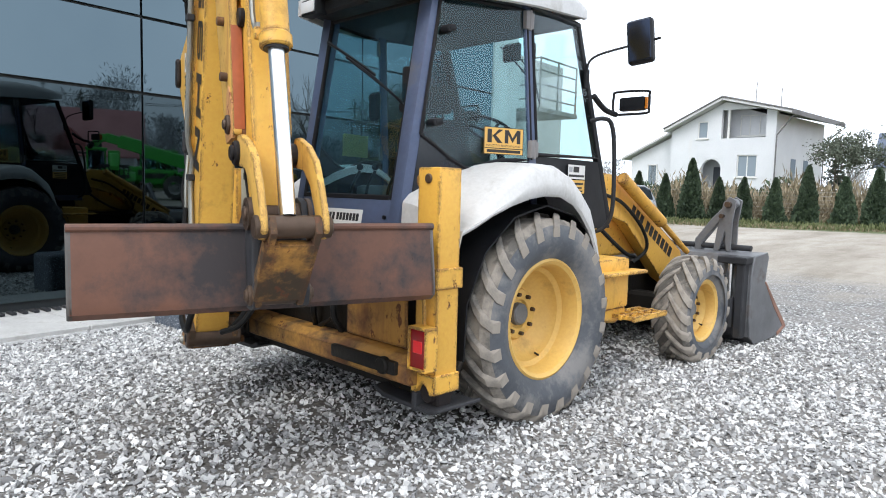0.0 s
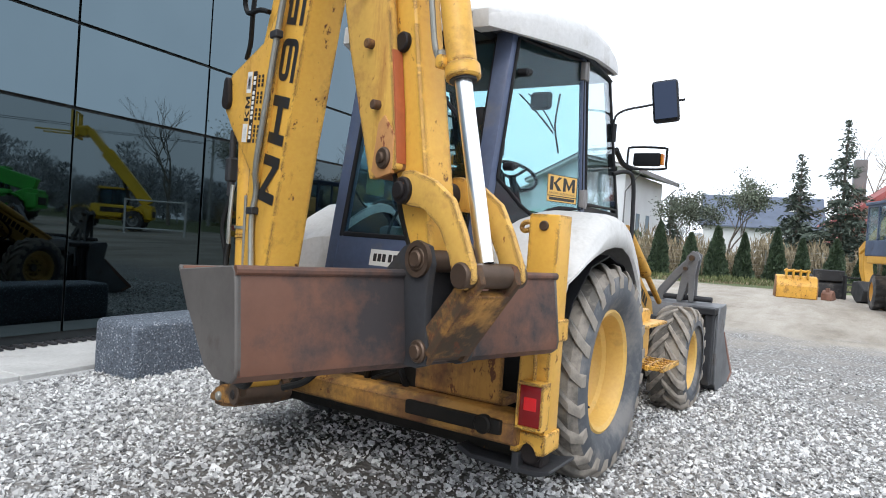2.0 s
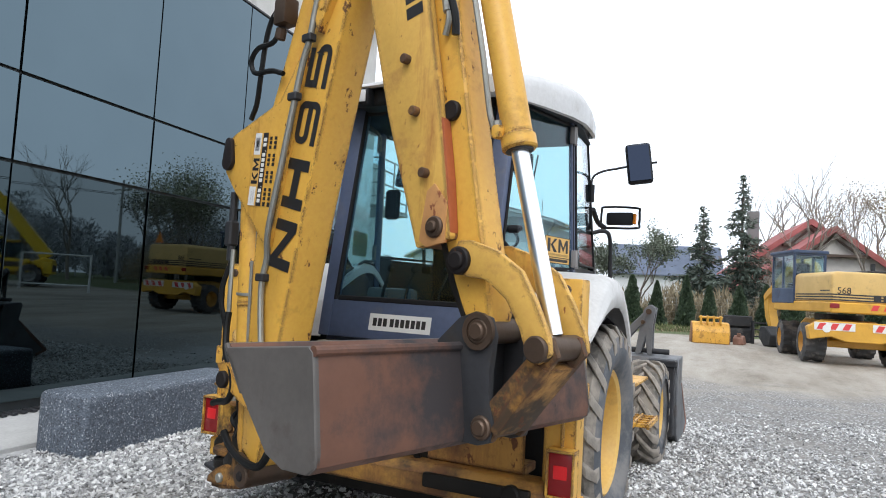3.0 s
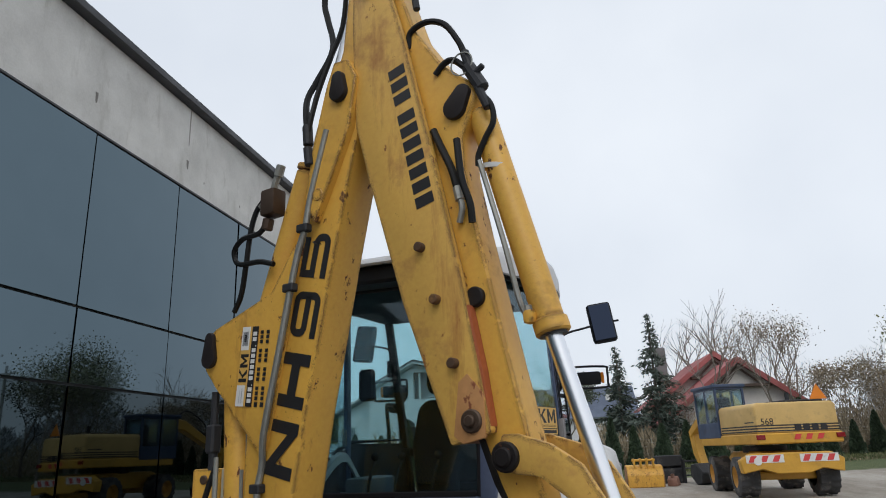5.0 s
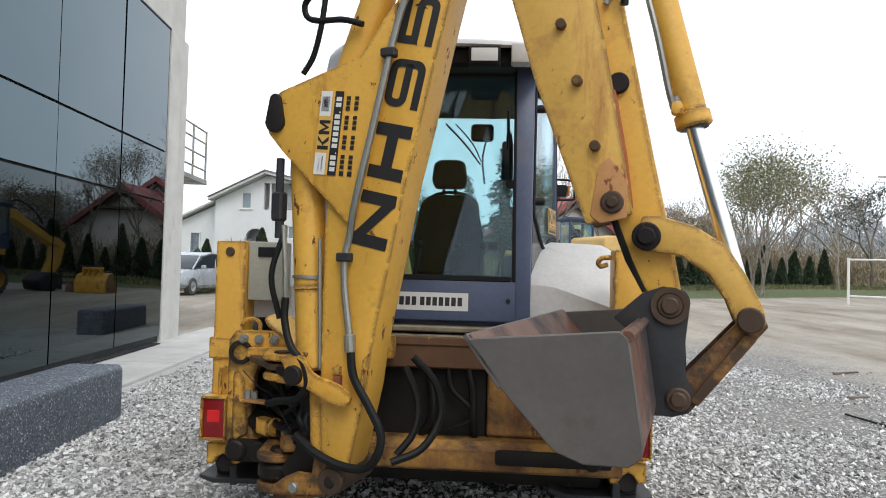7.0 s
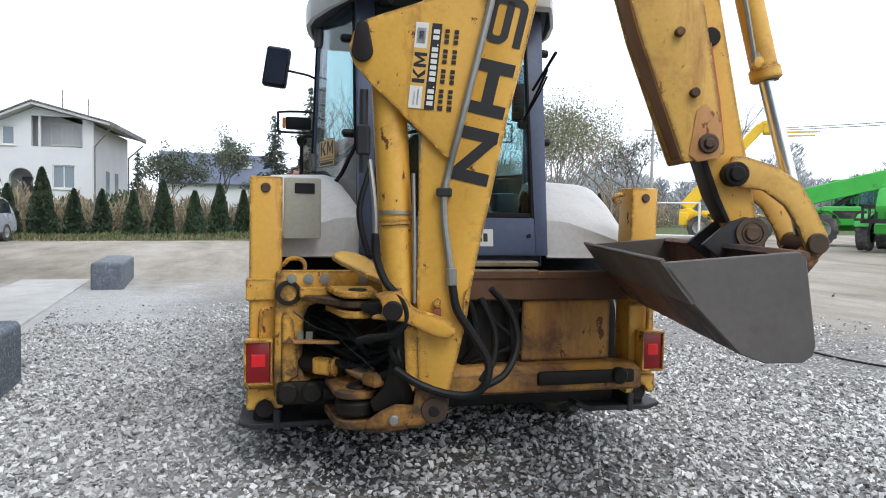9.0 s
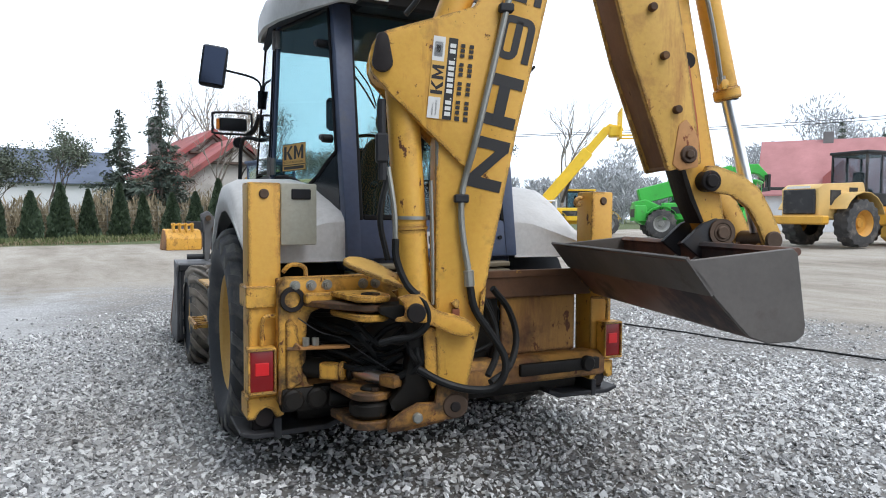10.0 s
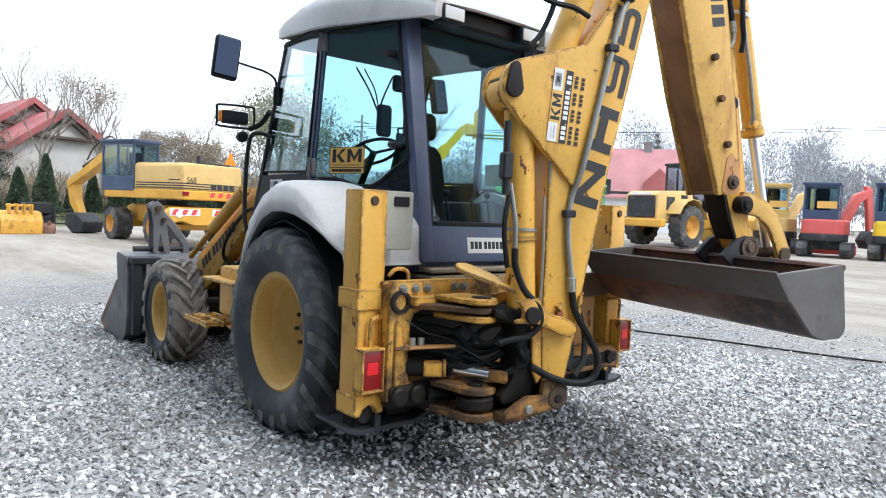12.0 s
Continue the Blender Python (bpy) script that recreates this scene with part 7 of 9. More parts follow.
def hang(name, me, parent, label=""):
    ob = new(name, me)
    ob.parent = parent
    return tagged(ob, label)


def cedar(seed, height):
    """A clipped conical thuja: upright sprays round a short trunk."""
    rng = np.random.default_rng(seed)
    root = thing("thuja", Matrix(), "dark green conical thuja in the hedge row", "tree", "thuja hedge")
    bm = fresh()
    rod(bm, (0, 0, -0.05), (0, 0, 0.5), 0.05, 0.03, 8)
    part("trunk", bm, BARK, root)
    n = 4200
    z = rng.uniform(0, 1, n) ** 1.25
    lobes = 1 + 0.16 * np.sin(5 * z * np.pi + rng.uniform(0, 6)) * np.sin(3 * np.linspace(0, 1, n))
    prof = 0.54 * np.minimum(1, z * 7 + 0.55) * (1 - z) ** 0.72
    a = rng.uniform(0, 2 * np.pi, n)
    lump = 1 + 0.13 * np.sin(3 * a + 9 * z + seed) + 0.10 * np.sin(7 * a - 14 * z)
    r = prof * lump * rng.uniform(0.55, 1.08, n) ** 0.6
    c = np.stack([r * np.cos(a), r * np.sin(a), 0.04 + z * height * 0.97], 1) * np.array([height / 2.6, height / 2.6, 1])
    nrm = np.stack([np.cos(a) * 0.6, np.sin(a) * 0.6, np.full(n, 1.0)], 1) + rng.normal(0, 0.3, (n, 3))
    hang("foliage", cards_mesh("foliage", c, rng.uniform(0.12, 0.24, n), nrm, THUJA, seed=seed), root)
    return root


def spruce(m, height, width, seed, mat=SPRUCE, label="tall dark spruce with drooping whorled branches", tiers=26):
    rng = np.random.default_rng(seed)
    root = thing("spruce", m, label, "tree")
    bm = fresh()
    rod(bm, (0, 0, -0.2), (0, 0, height), 0.16, 0.02, 8)
    cs, ss, ns = [], [], []
    for k in range(tiers):
        f = (k + 1.5) / (tiers + 1)
        z = height * f
        reach = width * (1 - f) ** 1.05 * rng.uniform(0.6, 1.2)
        for j in range(int(5 + 4 * (1 - f))):
            a = rng.uniform(0, 2 * np.pi)
            ln = reach * rng.uniform(0.55, 1.12)
            tip = np.array([np.cos(a) * ln, np.sin(a) * ln, z - 0.30 * ln + 0.12 * ln * ln])
            base = np.array([0, 0, z])
            rod(bm, base, tip, 0.02, 0.006, 4)
            m_n = int(9 + ln * 24)
            for t in rng.uniform(0.12, 1.0, m_n):
                p = base * (1 - t) + tip * t
                cs.append(p + rng.normal(0, 0.11, 3) + np.array([0, 0, -0.06]))
                ss.append(rng.uniform(0.22, 0.46) * (0.7 + 0.5 * (1 - f)))
                ns.append(np.array([np.cos(a), np.sin(a), -0.35]) + rng.normal(0, 0.5, 3))
    part("trunk", bm, BARK, root)
    hang("needles", cards_mesh("needles", cs, ss, ns, mat, 0.32, seed), root)
    return root


def bare_tree(m, height, spread, seed, name="bare_tree", label="bare autumn tree with thin pale twigs", bark=BARK_PALE, leaves=0, leaf=None, leaf_size=0.12, stems=1, depth=5, gaunt=0.75, first=0.30):
    """Branches that fork again and again; with leaves, many small ones at the twigs."""
    rng = random.Random(seed)
    root = thing(name, m, label, "tree")
    bm = fresh()
    tips = []

    def grow(p, d, length, r, level):
        mid = p + d * length * 0.5 + Vector((rng.uniform(-1, 1), rng.uniform(-1, 1), rng.uniform(-0.3, 0.6))) * length * 0.06
        end = mid + (d + Vector((rng.uniform(-1, 1), rng.uniform(-1, 1), rng.uniform(-0.2, 0.4))) * 0.14).normalized() * length * 0.5
        seg = 6 if level < 2 else (4 if level < 4 else 3)
        rod(bm, p, mid, r, r * 0.85, seg)
        rod(bm, mid, end, r * 0.85, r * 0.66, seg)
        if level >= (3 if first > 0.25 else 2):
            tips.append((mid, d))
            tips.append((end, d))
        if level >= depth:
            return
        for k in range(3 if level < 3 else 2):
            side = Vector((rng.uniform(-1, 1), rng.uniform(-1, 1), rng.uniform(-0.15, 0.5)))
            nd = (d * gaunt + side * spread).normalized()
            grow(end if k else mid.lerp(end, rng.uniform(0.2, 0.9)), nd, length * rng.uniform(0.6, 0.82), max(0.007, r * 0.60), level + 1)

    for k in range(stems):
        lean = Vector((rng.uniform(-0.25, 0.25), rng.uniform(-0.25, 0.25), 1)).normalized() if stems > 1 else Vector((0, 0, 1))
        grow(Vector((rng.uniform(-0.3, 0.3) if stems > 1 else 0, rng.uniform(-0.3, 0.3) if stems > 1 else 0, -0.15)), lean, height * first, height * 0.013 / stems ** 0.6, 0)
    part("crown_wood", bm, bark, root)
    if leaves and tips:
        r2 = np.random.default_rng(seed)
        pick = [tips[i] for i in r2.integers(0, len(tips), leaves)]
        cs = np.array([list(p) for p, d in pick]) + r2.normal(0, 0.24 * height / 8, (leaves, 3))
        hang("leaves", cards_mesh("leaves", cs, r2.uniform(0.6, 1.4, leaves) * leaf_size, r2.normal(0, 1, (leaves, 3)), leaf, 0.7, seed), root)
    return root


def at(x, y, turn=0.0, sink=0.0):
    return pose(x, y, ground_z(x, y) - sink, 0, 0, turn)


# hedge of thujas in front of the gardens
kinds = [cedar(21, 2.7), cedar(22, 2.55), cedar(23, 2.8), cedar(24, 2.4)]
spots = []
xx = -15.6
hr = random.Random(8)
while xx < 24:
    yy = 32.6 + 0.46 * max(0, xx + 11) if xx < 6 else 40.4 + 0.40 * (xx - 6)
    spots.append((xx, yy + hr.uniform(-0.25, 0.25)))
    xx += hr.uniform(1.05, 1.45)
for k, (x, y) in enumerate(spots):
    sc = hr.choice((0.80, 0.9, 0.94, 1.0, 1.03, 1.08))
    mm = at(x, y, hr.uniform(0, 360)) @ Matrix.Diagonal((sc * hr.uniform(0.9, 1.1), sc * hr.uniform(0.9, 1.1), sc, 1))
    if k < 4:
        kinds[k].matrix_world = mm
    else:
        copy_thing(kinds[k % 4], mm)

spruce(at(-2.4, 44.0), 7.4, 2.9, 31, tiers=20)
spruce(at(-0.2, 43.5), 9.2, 3.2, 32, tiers=22)
bare_tree(at(-8.9, 44.5), 6.0, 0.75, 33, "pine", "bushy green pine behind the hedge", BARK, 5200, PINE, 0.13, stems=2)
bare_tree(at(-6.2, 44.8), 7.2, 0.55, 34, "pine", "slender leaning pine behind the hedge", BARK, 3800, PINE, 0.13)
spruce(at(-12.6, 60), 6.2, 2.2, 35, SPRUCE, "dark pine beside the white house", 14)
bare_tree(at(3.0, 44.2), 9.2, 0.5, 41, depth=6)
bare_tree(at(6.6, 44.5), 8.6, 0.5, 42, depth=6)
bare_tree(at(1.0, 43.5), 6.0, 0.7, 43, bark=worn("reddish_twigs", (0.27, 0.17, 0.13), 0.9, vary=0.2), label="bare reddish shrub with dense twigs", stems=3)
bare_tree(at(12.4, 34), 13.0, 0.52, 44, "leafy_tree", "tall tree with thin yellow-green autumn leaves", BARK_PALE, 10500, LEAF_YELLOW, 0.11, stems=6, gaunt=0.9, first=0.19)
bare_tree(at(11.6, 47), 7.2, 0.8, 45, "tan_tree", "broad tree with tan autumn leaves", BARK_PALE, 6500, LEAF_TAN, 0.11, stems=3)
bare_tree(at(16.5, 50), 6.6, 0.85, 46, "tan_tree", "broad tree with tan autumn leaves", BARK_PALE, 6500, LEAF_TAN, 0.11, stems=3)
bare_tree(at(8.9, 51), 9.2, 0.55, 47)
bare_tree(at(14.2, 48), 9.0, 0.5, 48)
bare_tree(at(21.0, 42), 8.4, 0.6, 49, "leafy_tree", "thin tree with a few autumn leaves", BARK_PALE, 1600, LEAF_TAN, 0.10)
bare_tree(at(25.5, 46), 9.4, 0.8, 50, "bare_tree", "dark bare tree with knotted crown", BARK, 1500, SPRUCE, 0.16)
bare_tree(at(19.5, 46), 8.6, 0.6, 52)
bare_tree(at(2.0, 60), 13.0, 0.5, 53)
bare_tree(at(6.0, 62), 14.5, 0.5, 54)
bare_tree(at(10.5, 60), 13.0, 0.55, 55, "tan_tree", "tall tree with tan autumn leaves", BARK_PALE, 3500, LEAF_TAN, 0.13)
bare_tree(at(31, 44), 12.0, 0.5, 56)
spruce(at(54, 34), 9.5, 2.6, 36, SPRUCE, "dark conifer behind the yard", 16)
spruce(at(57.5, 32), 10.5, 3.0, 37, SPRUCE, "dark conifer behind the yard", 16)


def thicket(name, label, count, x0, x1, y_of, depth, h0, h1, mat, seed, wide=0.16, slim=0.45):
    """Upright dry stalks, far too many to count."""
    rng = np.random.default_rng(seed)
    x = rng.uniform(x0, x1, count)
    y = np.array([y_of(v) for v in x]) + rng.uniform(0, depth, count)
    clump = 0.76 + 0.24 * np.sin(x * 1.7 + seed) * np.sin(x * 0.6 + 1.3)
    h = (h0 + (h1 - h0) * rng.uniform(0, 1, count)) * clump
    z = np.array([ground_z(a, b) for a, b in zip(x, y)])
    c = np.stack([x, y, z + rng.uniform(0.1, 1.0, count) * h], 1)
    nrm = np.stack([rng.normal(0, 0.35, count), rng.normal(0, 0.35, count), np.ones(count)], 1)
    return tagged(new(name, cards_mesh(name, c, rng.uniform(1.5, 4.0, count) * wide, nrm, mat, slim, seed)), label, "plants", kind="stuff")


def hedge_y(x):
    return 32.6 + 0.46 * max(0, x + 11) if x < 6 else 40.4 + 0.40 * (x - 6)


thicket("dry_grass", "tall dry grass and weeds behind the hedge", 42000, -16, 26, lambda v: hedge_y(v) + 0.8, 5.0, 1.0, 2.75, REED, 61, 0.16, 0.14)
thicket("shrubs", "brown bushes beyond the hedge", 30000, -1, 40, lambda v: hedge_y(v) + 6, 5.0, 2.0, 4.4, LEAF_TAN, 62, 0.12, 0.2)
thicket("shrubs", "tall brown bushes and saplings behind the hedge", 20000, 7, 30, lambda v: hedge_y(v) + 2.5, 4.0, 2.0, 5.2, LEAF_TAN, 65, 0.09, 0.25)
thicket("grass", "rough green grass strip in front of the hedge", 30000, -22, 26, lambda v: hedge_y(v) - 4.2, 4.8, 0.08, 0.30, GRASS, 63, 0.06, 0.3)
thicket("dry_grass", "yellowed grass tufts along the yard's edge", 7000, -22, 26, lambda v: hedge_y(v) - 4.8, 3.4, 0.05, 0.22, REED, 66, 0.05, 0.25)
thicket("shrubs", "dark evergreen shrubs by the white house", 9000, -19, -9, lambda v: 38.6, 2.0, 1.3, 2.5, THUJA, 64, 0.11)


def far_wood(name, label, trees, arc, dist, h0, h1, seed, tufts=420, mat=HAZED_WOOD):
    """A distant belt of trees, misty by their colour: each a thin stem with a loose crown of small twig tufts."""
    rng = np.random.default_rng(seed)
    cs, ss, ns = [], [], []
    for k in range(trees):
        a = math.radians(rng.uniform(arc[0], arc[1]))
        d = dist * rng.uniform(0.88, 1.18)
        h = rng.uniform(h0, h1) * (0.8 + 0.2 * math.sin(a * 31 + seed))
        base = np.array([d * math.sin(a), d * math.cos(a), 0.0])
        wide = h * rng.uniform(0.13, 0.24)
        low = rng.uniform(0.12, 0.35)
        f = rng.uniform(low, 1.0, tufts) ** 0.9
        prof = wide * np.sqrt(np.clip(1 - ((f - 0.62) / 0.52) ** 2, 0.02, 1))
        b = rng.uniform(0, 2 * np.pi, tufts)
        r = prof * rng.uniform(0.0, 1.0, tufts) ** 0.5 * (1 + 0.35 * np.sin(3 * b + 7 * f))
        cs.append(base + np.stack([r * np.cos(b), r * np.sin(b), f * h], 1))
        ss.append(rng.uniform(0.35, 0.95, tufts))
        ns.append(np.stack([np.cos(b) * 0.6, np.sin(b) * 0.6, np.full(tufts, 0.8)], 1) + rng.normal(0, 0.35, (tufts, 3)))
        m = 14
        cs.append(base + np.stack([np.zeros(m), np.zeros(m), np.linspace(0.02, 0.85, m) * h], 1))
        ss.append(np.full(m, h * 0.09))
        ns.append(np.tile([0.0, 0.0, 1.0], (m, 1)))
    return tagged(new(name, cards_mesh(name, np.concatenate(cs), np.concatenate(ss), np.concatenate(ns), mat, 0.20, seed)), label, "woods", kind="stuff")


far_wood("far_woods", "autumn woods on the skyline, pale with painted haze", 260, (56, 125), 112, 13, 20.0, 71, 640)
far_wood("far_woods", "low trees on the skyline with haze in their colour", 200, (-70, 58), 150, 7, 12, 72, 360)
far_wood("far_woods", "belt of trees beyond the yard with haze in its colour", 170, (16, 60), 88, 6.5, 11, 74, 420)
far_wood("far_woods", "low trees on the skyline with haze in their colour", 90, (125, 290), 120, 7, 12, 73, 160)


# ---------------------------------------------------------------- houses
def house_window(parent, x0, x1, z0, z1, y, bars=1, glass=None):
    bm = fresh()
    box(bm, x0 - 0.02, x1 + 0.02, y + 0.12, y + 0.14, z0, z1, 0)
    w_ = part("window", bm, glass or WIN_GLASS, parent, "white-framed window")
    bm = fresh()
    for a in ((x0, x0 + 0.07, z0, z1), (x1 - 0.07, x1, z0, z1), (x0, x1, z0, z0 + 0.07), (x0, x1, z1 - 0.07, z1)):
        box(bm, a[0], a[1], y + 0.06, y + 0.12, a[2], a[3], 0)
    for k in range(bars):
        xm = x0 + (x1 - x0) * (k + 1) / (bars + 1)
        box(bm, xm - 0.03, xm + 0.03, y + 0.06, y + 0.12, z0, z1, 0)
    part("frame", bm, M_WHITE, w_)
    bm = fresh()
    box(bm, x0 - 0.1, x1 + 0.1, y - 0.10, y + 0.1, z0 - 0.08, z0, 0.01)
    part("sill", bm, M_WHITE, w_)


HOUSE = pose(-13.65, 47.9, -0.05, 0, 0, -4)
house = thing("white_house", HOUSE, "two-storey white rendered house with a shallow gable and arched porch", "house")
holes = [(-4.95, -3.55, 1.45, 4.1), (-3.65, -0.65, 5.5, 7.45), (-2.45, -1.1, 2.85, 4.35), (-5.35, -4.6, 5.55, 6.75)]


def gable_z(x):
    return 8.0 - 0.235 * (x + 3.4) if x > -3.4 else 8.0 + 0.475 * (x + 3.4)


def gable_front(bm, x0, x1, y0, y1, holes_):
    """A front wall up to the sloping roof, with holes, in strips between the holes' edges."""
    cuts = sorted({x0, x1, -3.4, *[v for h_ in holes_ for v in h_[:2]]})
    for xa, xb in zip(cuts, cuts[1:]):
        mid = (xa + xb) / 2
        zs_ = [0.0]
        for h_ in sorted([h_ for h_ in holes_ if h_[0] < mid < h_[1]], key=lambda v: v[2]):
            box(bm, xa, xb, y0, y1, zs_[-1], h_[2], 0)
            zs_.append(h_[3])
        prism(bm, [(xa, zs_[-1]), (xb, zs_[-1]), (xb, gable_z(xb)), (xa, gable_z(xa))], y0, y1, "y", 0)
    return bm


bm = fresh()
gable_front(bm, -7.3, 0.0, 0.0, 0.3, holes)
part("front_wall", bm, HOUSE_WHITE, house)
bm = fresh()
prism(bm, [(-7.3, 0), (-0.3, 0), (-0.3, 6.9), (-3.4, 7.9), (-7.3, 6.0)], 1.6, 9.5, "y", 0)
part("wall", bm, HOUSE_WHITE, house)
part("side_wall", box(fresh(), -0.3, 0.0, 0.3, 9.5, 0, 7.05, 0), HOUSE_WHITE, house)
part("side_wall", box(fresh(), -7.3, -7.0, 0.3, 1.6, 0, 6.0, 0), HOUSE_WHITE, house)
part("annex", prism(fresh(), [(-11.0, 0), (-7.3, 0), (-7.3, 6.0), (-11.0, 4.3)], 0.9, 8.0, "y", 0), HOUSE_WHITE, house)
part("balcony_floor", box(fresh(), -3.65, -0.65, 0.3, 1.6, 5.36, 5.5, 0), HOUSE_WHITE, house)
part("porch_floor", box(fresh(), -4.95, -3.55, 0.3, 1.6, 1.3, 1.45, 0), HOUSE_WHITE, house)
bm = fresh()
prism(bm, [(1.2, 6.92), (1.2, 7.10), (-3.4, 8.26), (-3.4, 8.06)], -0.7, 10.0, "y", 0.02)
prism(bm, [(-3.4, 8.06), (-3.4, 8.26), (-7.6, 6.26), (-7.6, 6.06)], -0.7, 10.0, "y", 0.02)
prism(bm, [(-7.0, 6.30), (-7.0, 6.46), (-11.6, 4.30), (-11.6, 4.14)], 0.3, 8.6, "y", 0.02)
roof = part("roof", bm, SOFFIT, house, "shallow grey roof with wide eaves")
bm = fresh()
box(bm, 1.16, 1.26, -0.75, 10.05, 6.86, 7.12, 0.01)
prism(bm, [(1.25, 7.10), (1.25, 7.18), (-3.4, 8.36), (-7.65, 6.34), (-7.65, 6.26), (-3.4, 8.26)], -0.76, 10.0, "y", 0.01)
part("roof_edge", bm, ROOF_DARK, roof)
bm = fresh()
rod(bm, (0.08, -0.06, 0.3), (0.08, -0.06, 5.6), 0.05, seg=8)
rod(bm, (0.08, -0.06, 5.6), (1.1, -0.3, 6.8), 0.05, seg=8)
part("downpipe", bm, ROOF_DARK, house, "dark rain pipe")
bm = fresh()
rod(bm, (0.1, 9.4, 0.3), (0.1, 9.4, 5.6), 0.05, seg=8)
rod(bm, (0.1, 9.4, 5.6), (1.15, 9.4, 6.6), 0.05, seg=8)
part("downpipe", bm, ROOF_DARK, house, "dark rain pipe")
house_window(house, -2.45, -1.1, 2.85, 4.35, 0.0)
house_window(house, -5.35, -4.6, 5.55, 6.75, 0.0, 0)
house_window(house, -3.0, -1.0, 5.75, 7.2, 1.5, 2)
house_window(house, -9.6, -8.8, 2.2, 3.8, 0.78, 0)
bm = fresh()
box(bm, -4.7, -3.6, 1.45, 1.6, 1.45, 3.6, 0.02)
part("front_door", bm, DOOR_DARK, house, "dark front door under the arch")
bm = fresh()
for k in range(8):
    a, b = math.pi * k / 8, math.pi * (k + 1) / 8
    prism(bm, [(-4.25 + 0.70 * math.cos(a), 3.4 + 0.70 * math.sin(a)), (-4.25 + 0.70 * math.cos(b), 3.4 + 0.70 * math.sin(b)), (-4.25 + 0.72 * math.cos(b), 4.12), (-4.25 + 0.72 * math.cos(a), 4.12)], 0.0, 0.3, "y", 0)
part("arch", bm, HOUSE_WHITE, house, "white porch arch")
bm = fresh()
rod(bm, (-3.2, 0.15, 5.5), (-3.2, 0.15, 7.6), 0.09, seg=10)
part("balcony_post", bm, M_WHITE, house)
bm = fresh()
for k in range(6):
    box(bm, -5.1, -3.3, -0.3 * k - 0.3, -0.3 * k, 0, 1.44 - 0.24 * k, 0.01)
part("porch_steps", bm, SLAB, house, "concrete porch steps")
for y_ in (3.0, 5.5):
    part("side_window", box(fresh(), -0.02, 0.03, y_, y_ + 0.9, 2.7, 4.2, 0.01), WIN_GLASS, house, "side window")
part("aerial", rod(fresh(), (-3.0, 4, 8.2), (-3.0, 4, 9.8), 0.03, seg=6), ROOF_DARK, house)
part("aerial", rod(fresh(), (-1.6, 5, 7.9), (-1.6, 5, 9.4), 0.03, seg=6), ROOF_DARK, house)


def gabled(name, m, length, depth, eave, ridge, roof_mat, label, over=0.5, along=True, wall=HOUSE_WHITE):
    """A plain gabled house: the ridge runs along x."""
    h_ = thing(name, m, label, "house")
    bm = fresh()
    prism(bm, [(-depth / 2, 0), (depth / 2, 0), (depth / 2, eave), (0, ridge - 0.15), (-depth / 2, eave)], -length / 2, length / 2, "x", 0)
    part("wall", bm, wall, h_)
    k = (ridge - eave) / (depth / 2)
    for s_ in (-1, 1):
        bm = fresh()
        prism(bm, [(0, ridge), (0, ridge + 0.15), (s_ * (depth / 2 + over), eave - k * over + 0.15), (s_ * (depth / 2 + over), eave - k * over)], -length / 2 - over, length / 2 + over, "x", 0.02)
        part("roof", bm, roof_mat, h_)
    return h_


HOUSE_GREY = worn("cream_house_render", (0.60, 0.575, 0.54), 0.85, vary=0.06, grime=0.2, grime_colour=(0.42, 0.39, 0.36), scale=0.4)
blue = gabled("blue_roofed_house", pose(-7.0, 78, 0.3, 0, 0, 6), 10.6, 9, 4.4, 7.5, ROOF_BLUE, "low white house under a slate-blue roof")
bm = fresh()
box(bm, 2.6, 3.5, -2.6, -2.5, 6.0, 6.7, 0.01, pose(0, 0, 0.0))
part("roof_window", bm, M_WHITE, blue, "roof window")
red = gabled("red_roofed_house", pose(4.45, 51.0, 0.2, 0, 0, 97), 9, 9.4, 2.9, 6.45, ROOF_RED, "cream house with steep red tiled gables", 0.6, True, HOUSE_GREY)
red2 = gabled("red_roofed_house", pose(3.75, 56.2, 0.2, 0, 0, 97), 9, 8.2, 4.4, 7.5, ROOF_RED, "cream house with steep red tiled gables", 0.6, True, HOUSE_GREY)
TIMBER = worn("dark_timber", (0.10, 0.07, 0.055), 0.8, vary=0.2, scale=0.4)
for hh, w_, ev, rd in ((red, 9.4, 2.9, 6.45), (red2, 8.2, 4.4, 7.5)):
    k_ = (rd - ev) / (w_ / 2)
    for s_ in (-1, 1):
        part("gable_trim", prism(fresh(), [(0, rd + 0.18), (0, rd - 0.24), (s_ * (w_ / 2 + 0.62), ev - 0.62 * k_ - 0.24), (s_ * (w_ / 2 + 0.62), ev - 0.62 * k_ + 0.18)], -5.16, -5.10, "x", 0), ROOF_RED, hh, "red gable board")
    part("collar_beam", box(fresh(), -5.02, -4.52, -w_ * 0.21, w_ * 0.21, rd - 1.75, rd - 1.58, 0.01), TIMBER, hh, "dark timber beam")
    for s_ in (-1, 1):
        part("brace", rod(fresh(), (-4.8, 0, rd - 0.5), (-4.8, s_ * w_ * 0.16, rd - 1.7), 0.07, None, 6), TIMBER, hh)
bm = fresh()
box(bm, 1.0, 1.9, 2.2, 3.0, 6.0, 8.9, 0.02)
part("chimney", bm, ROOF_DARK, red2, "chimney stack")
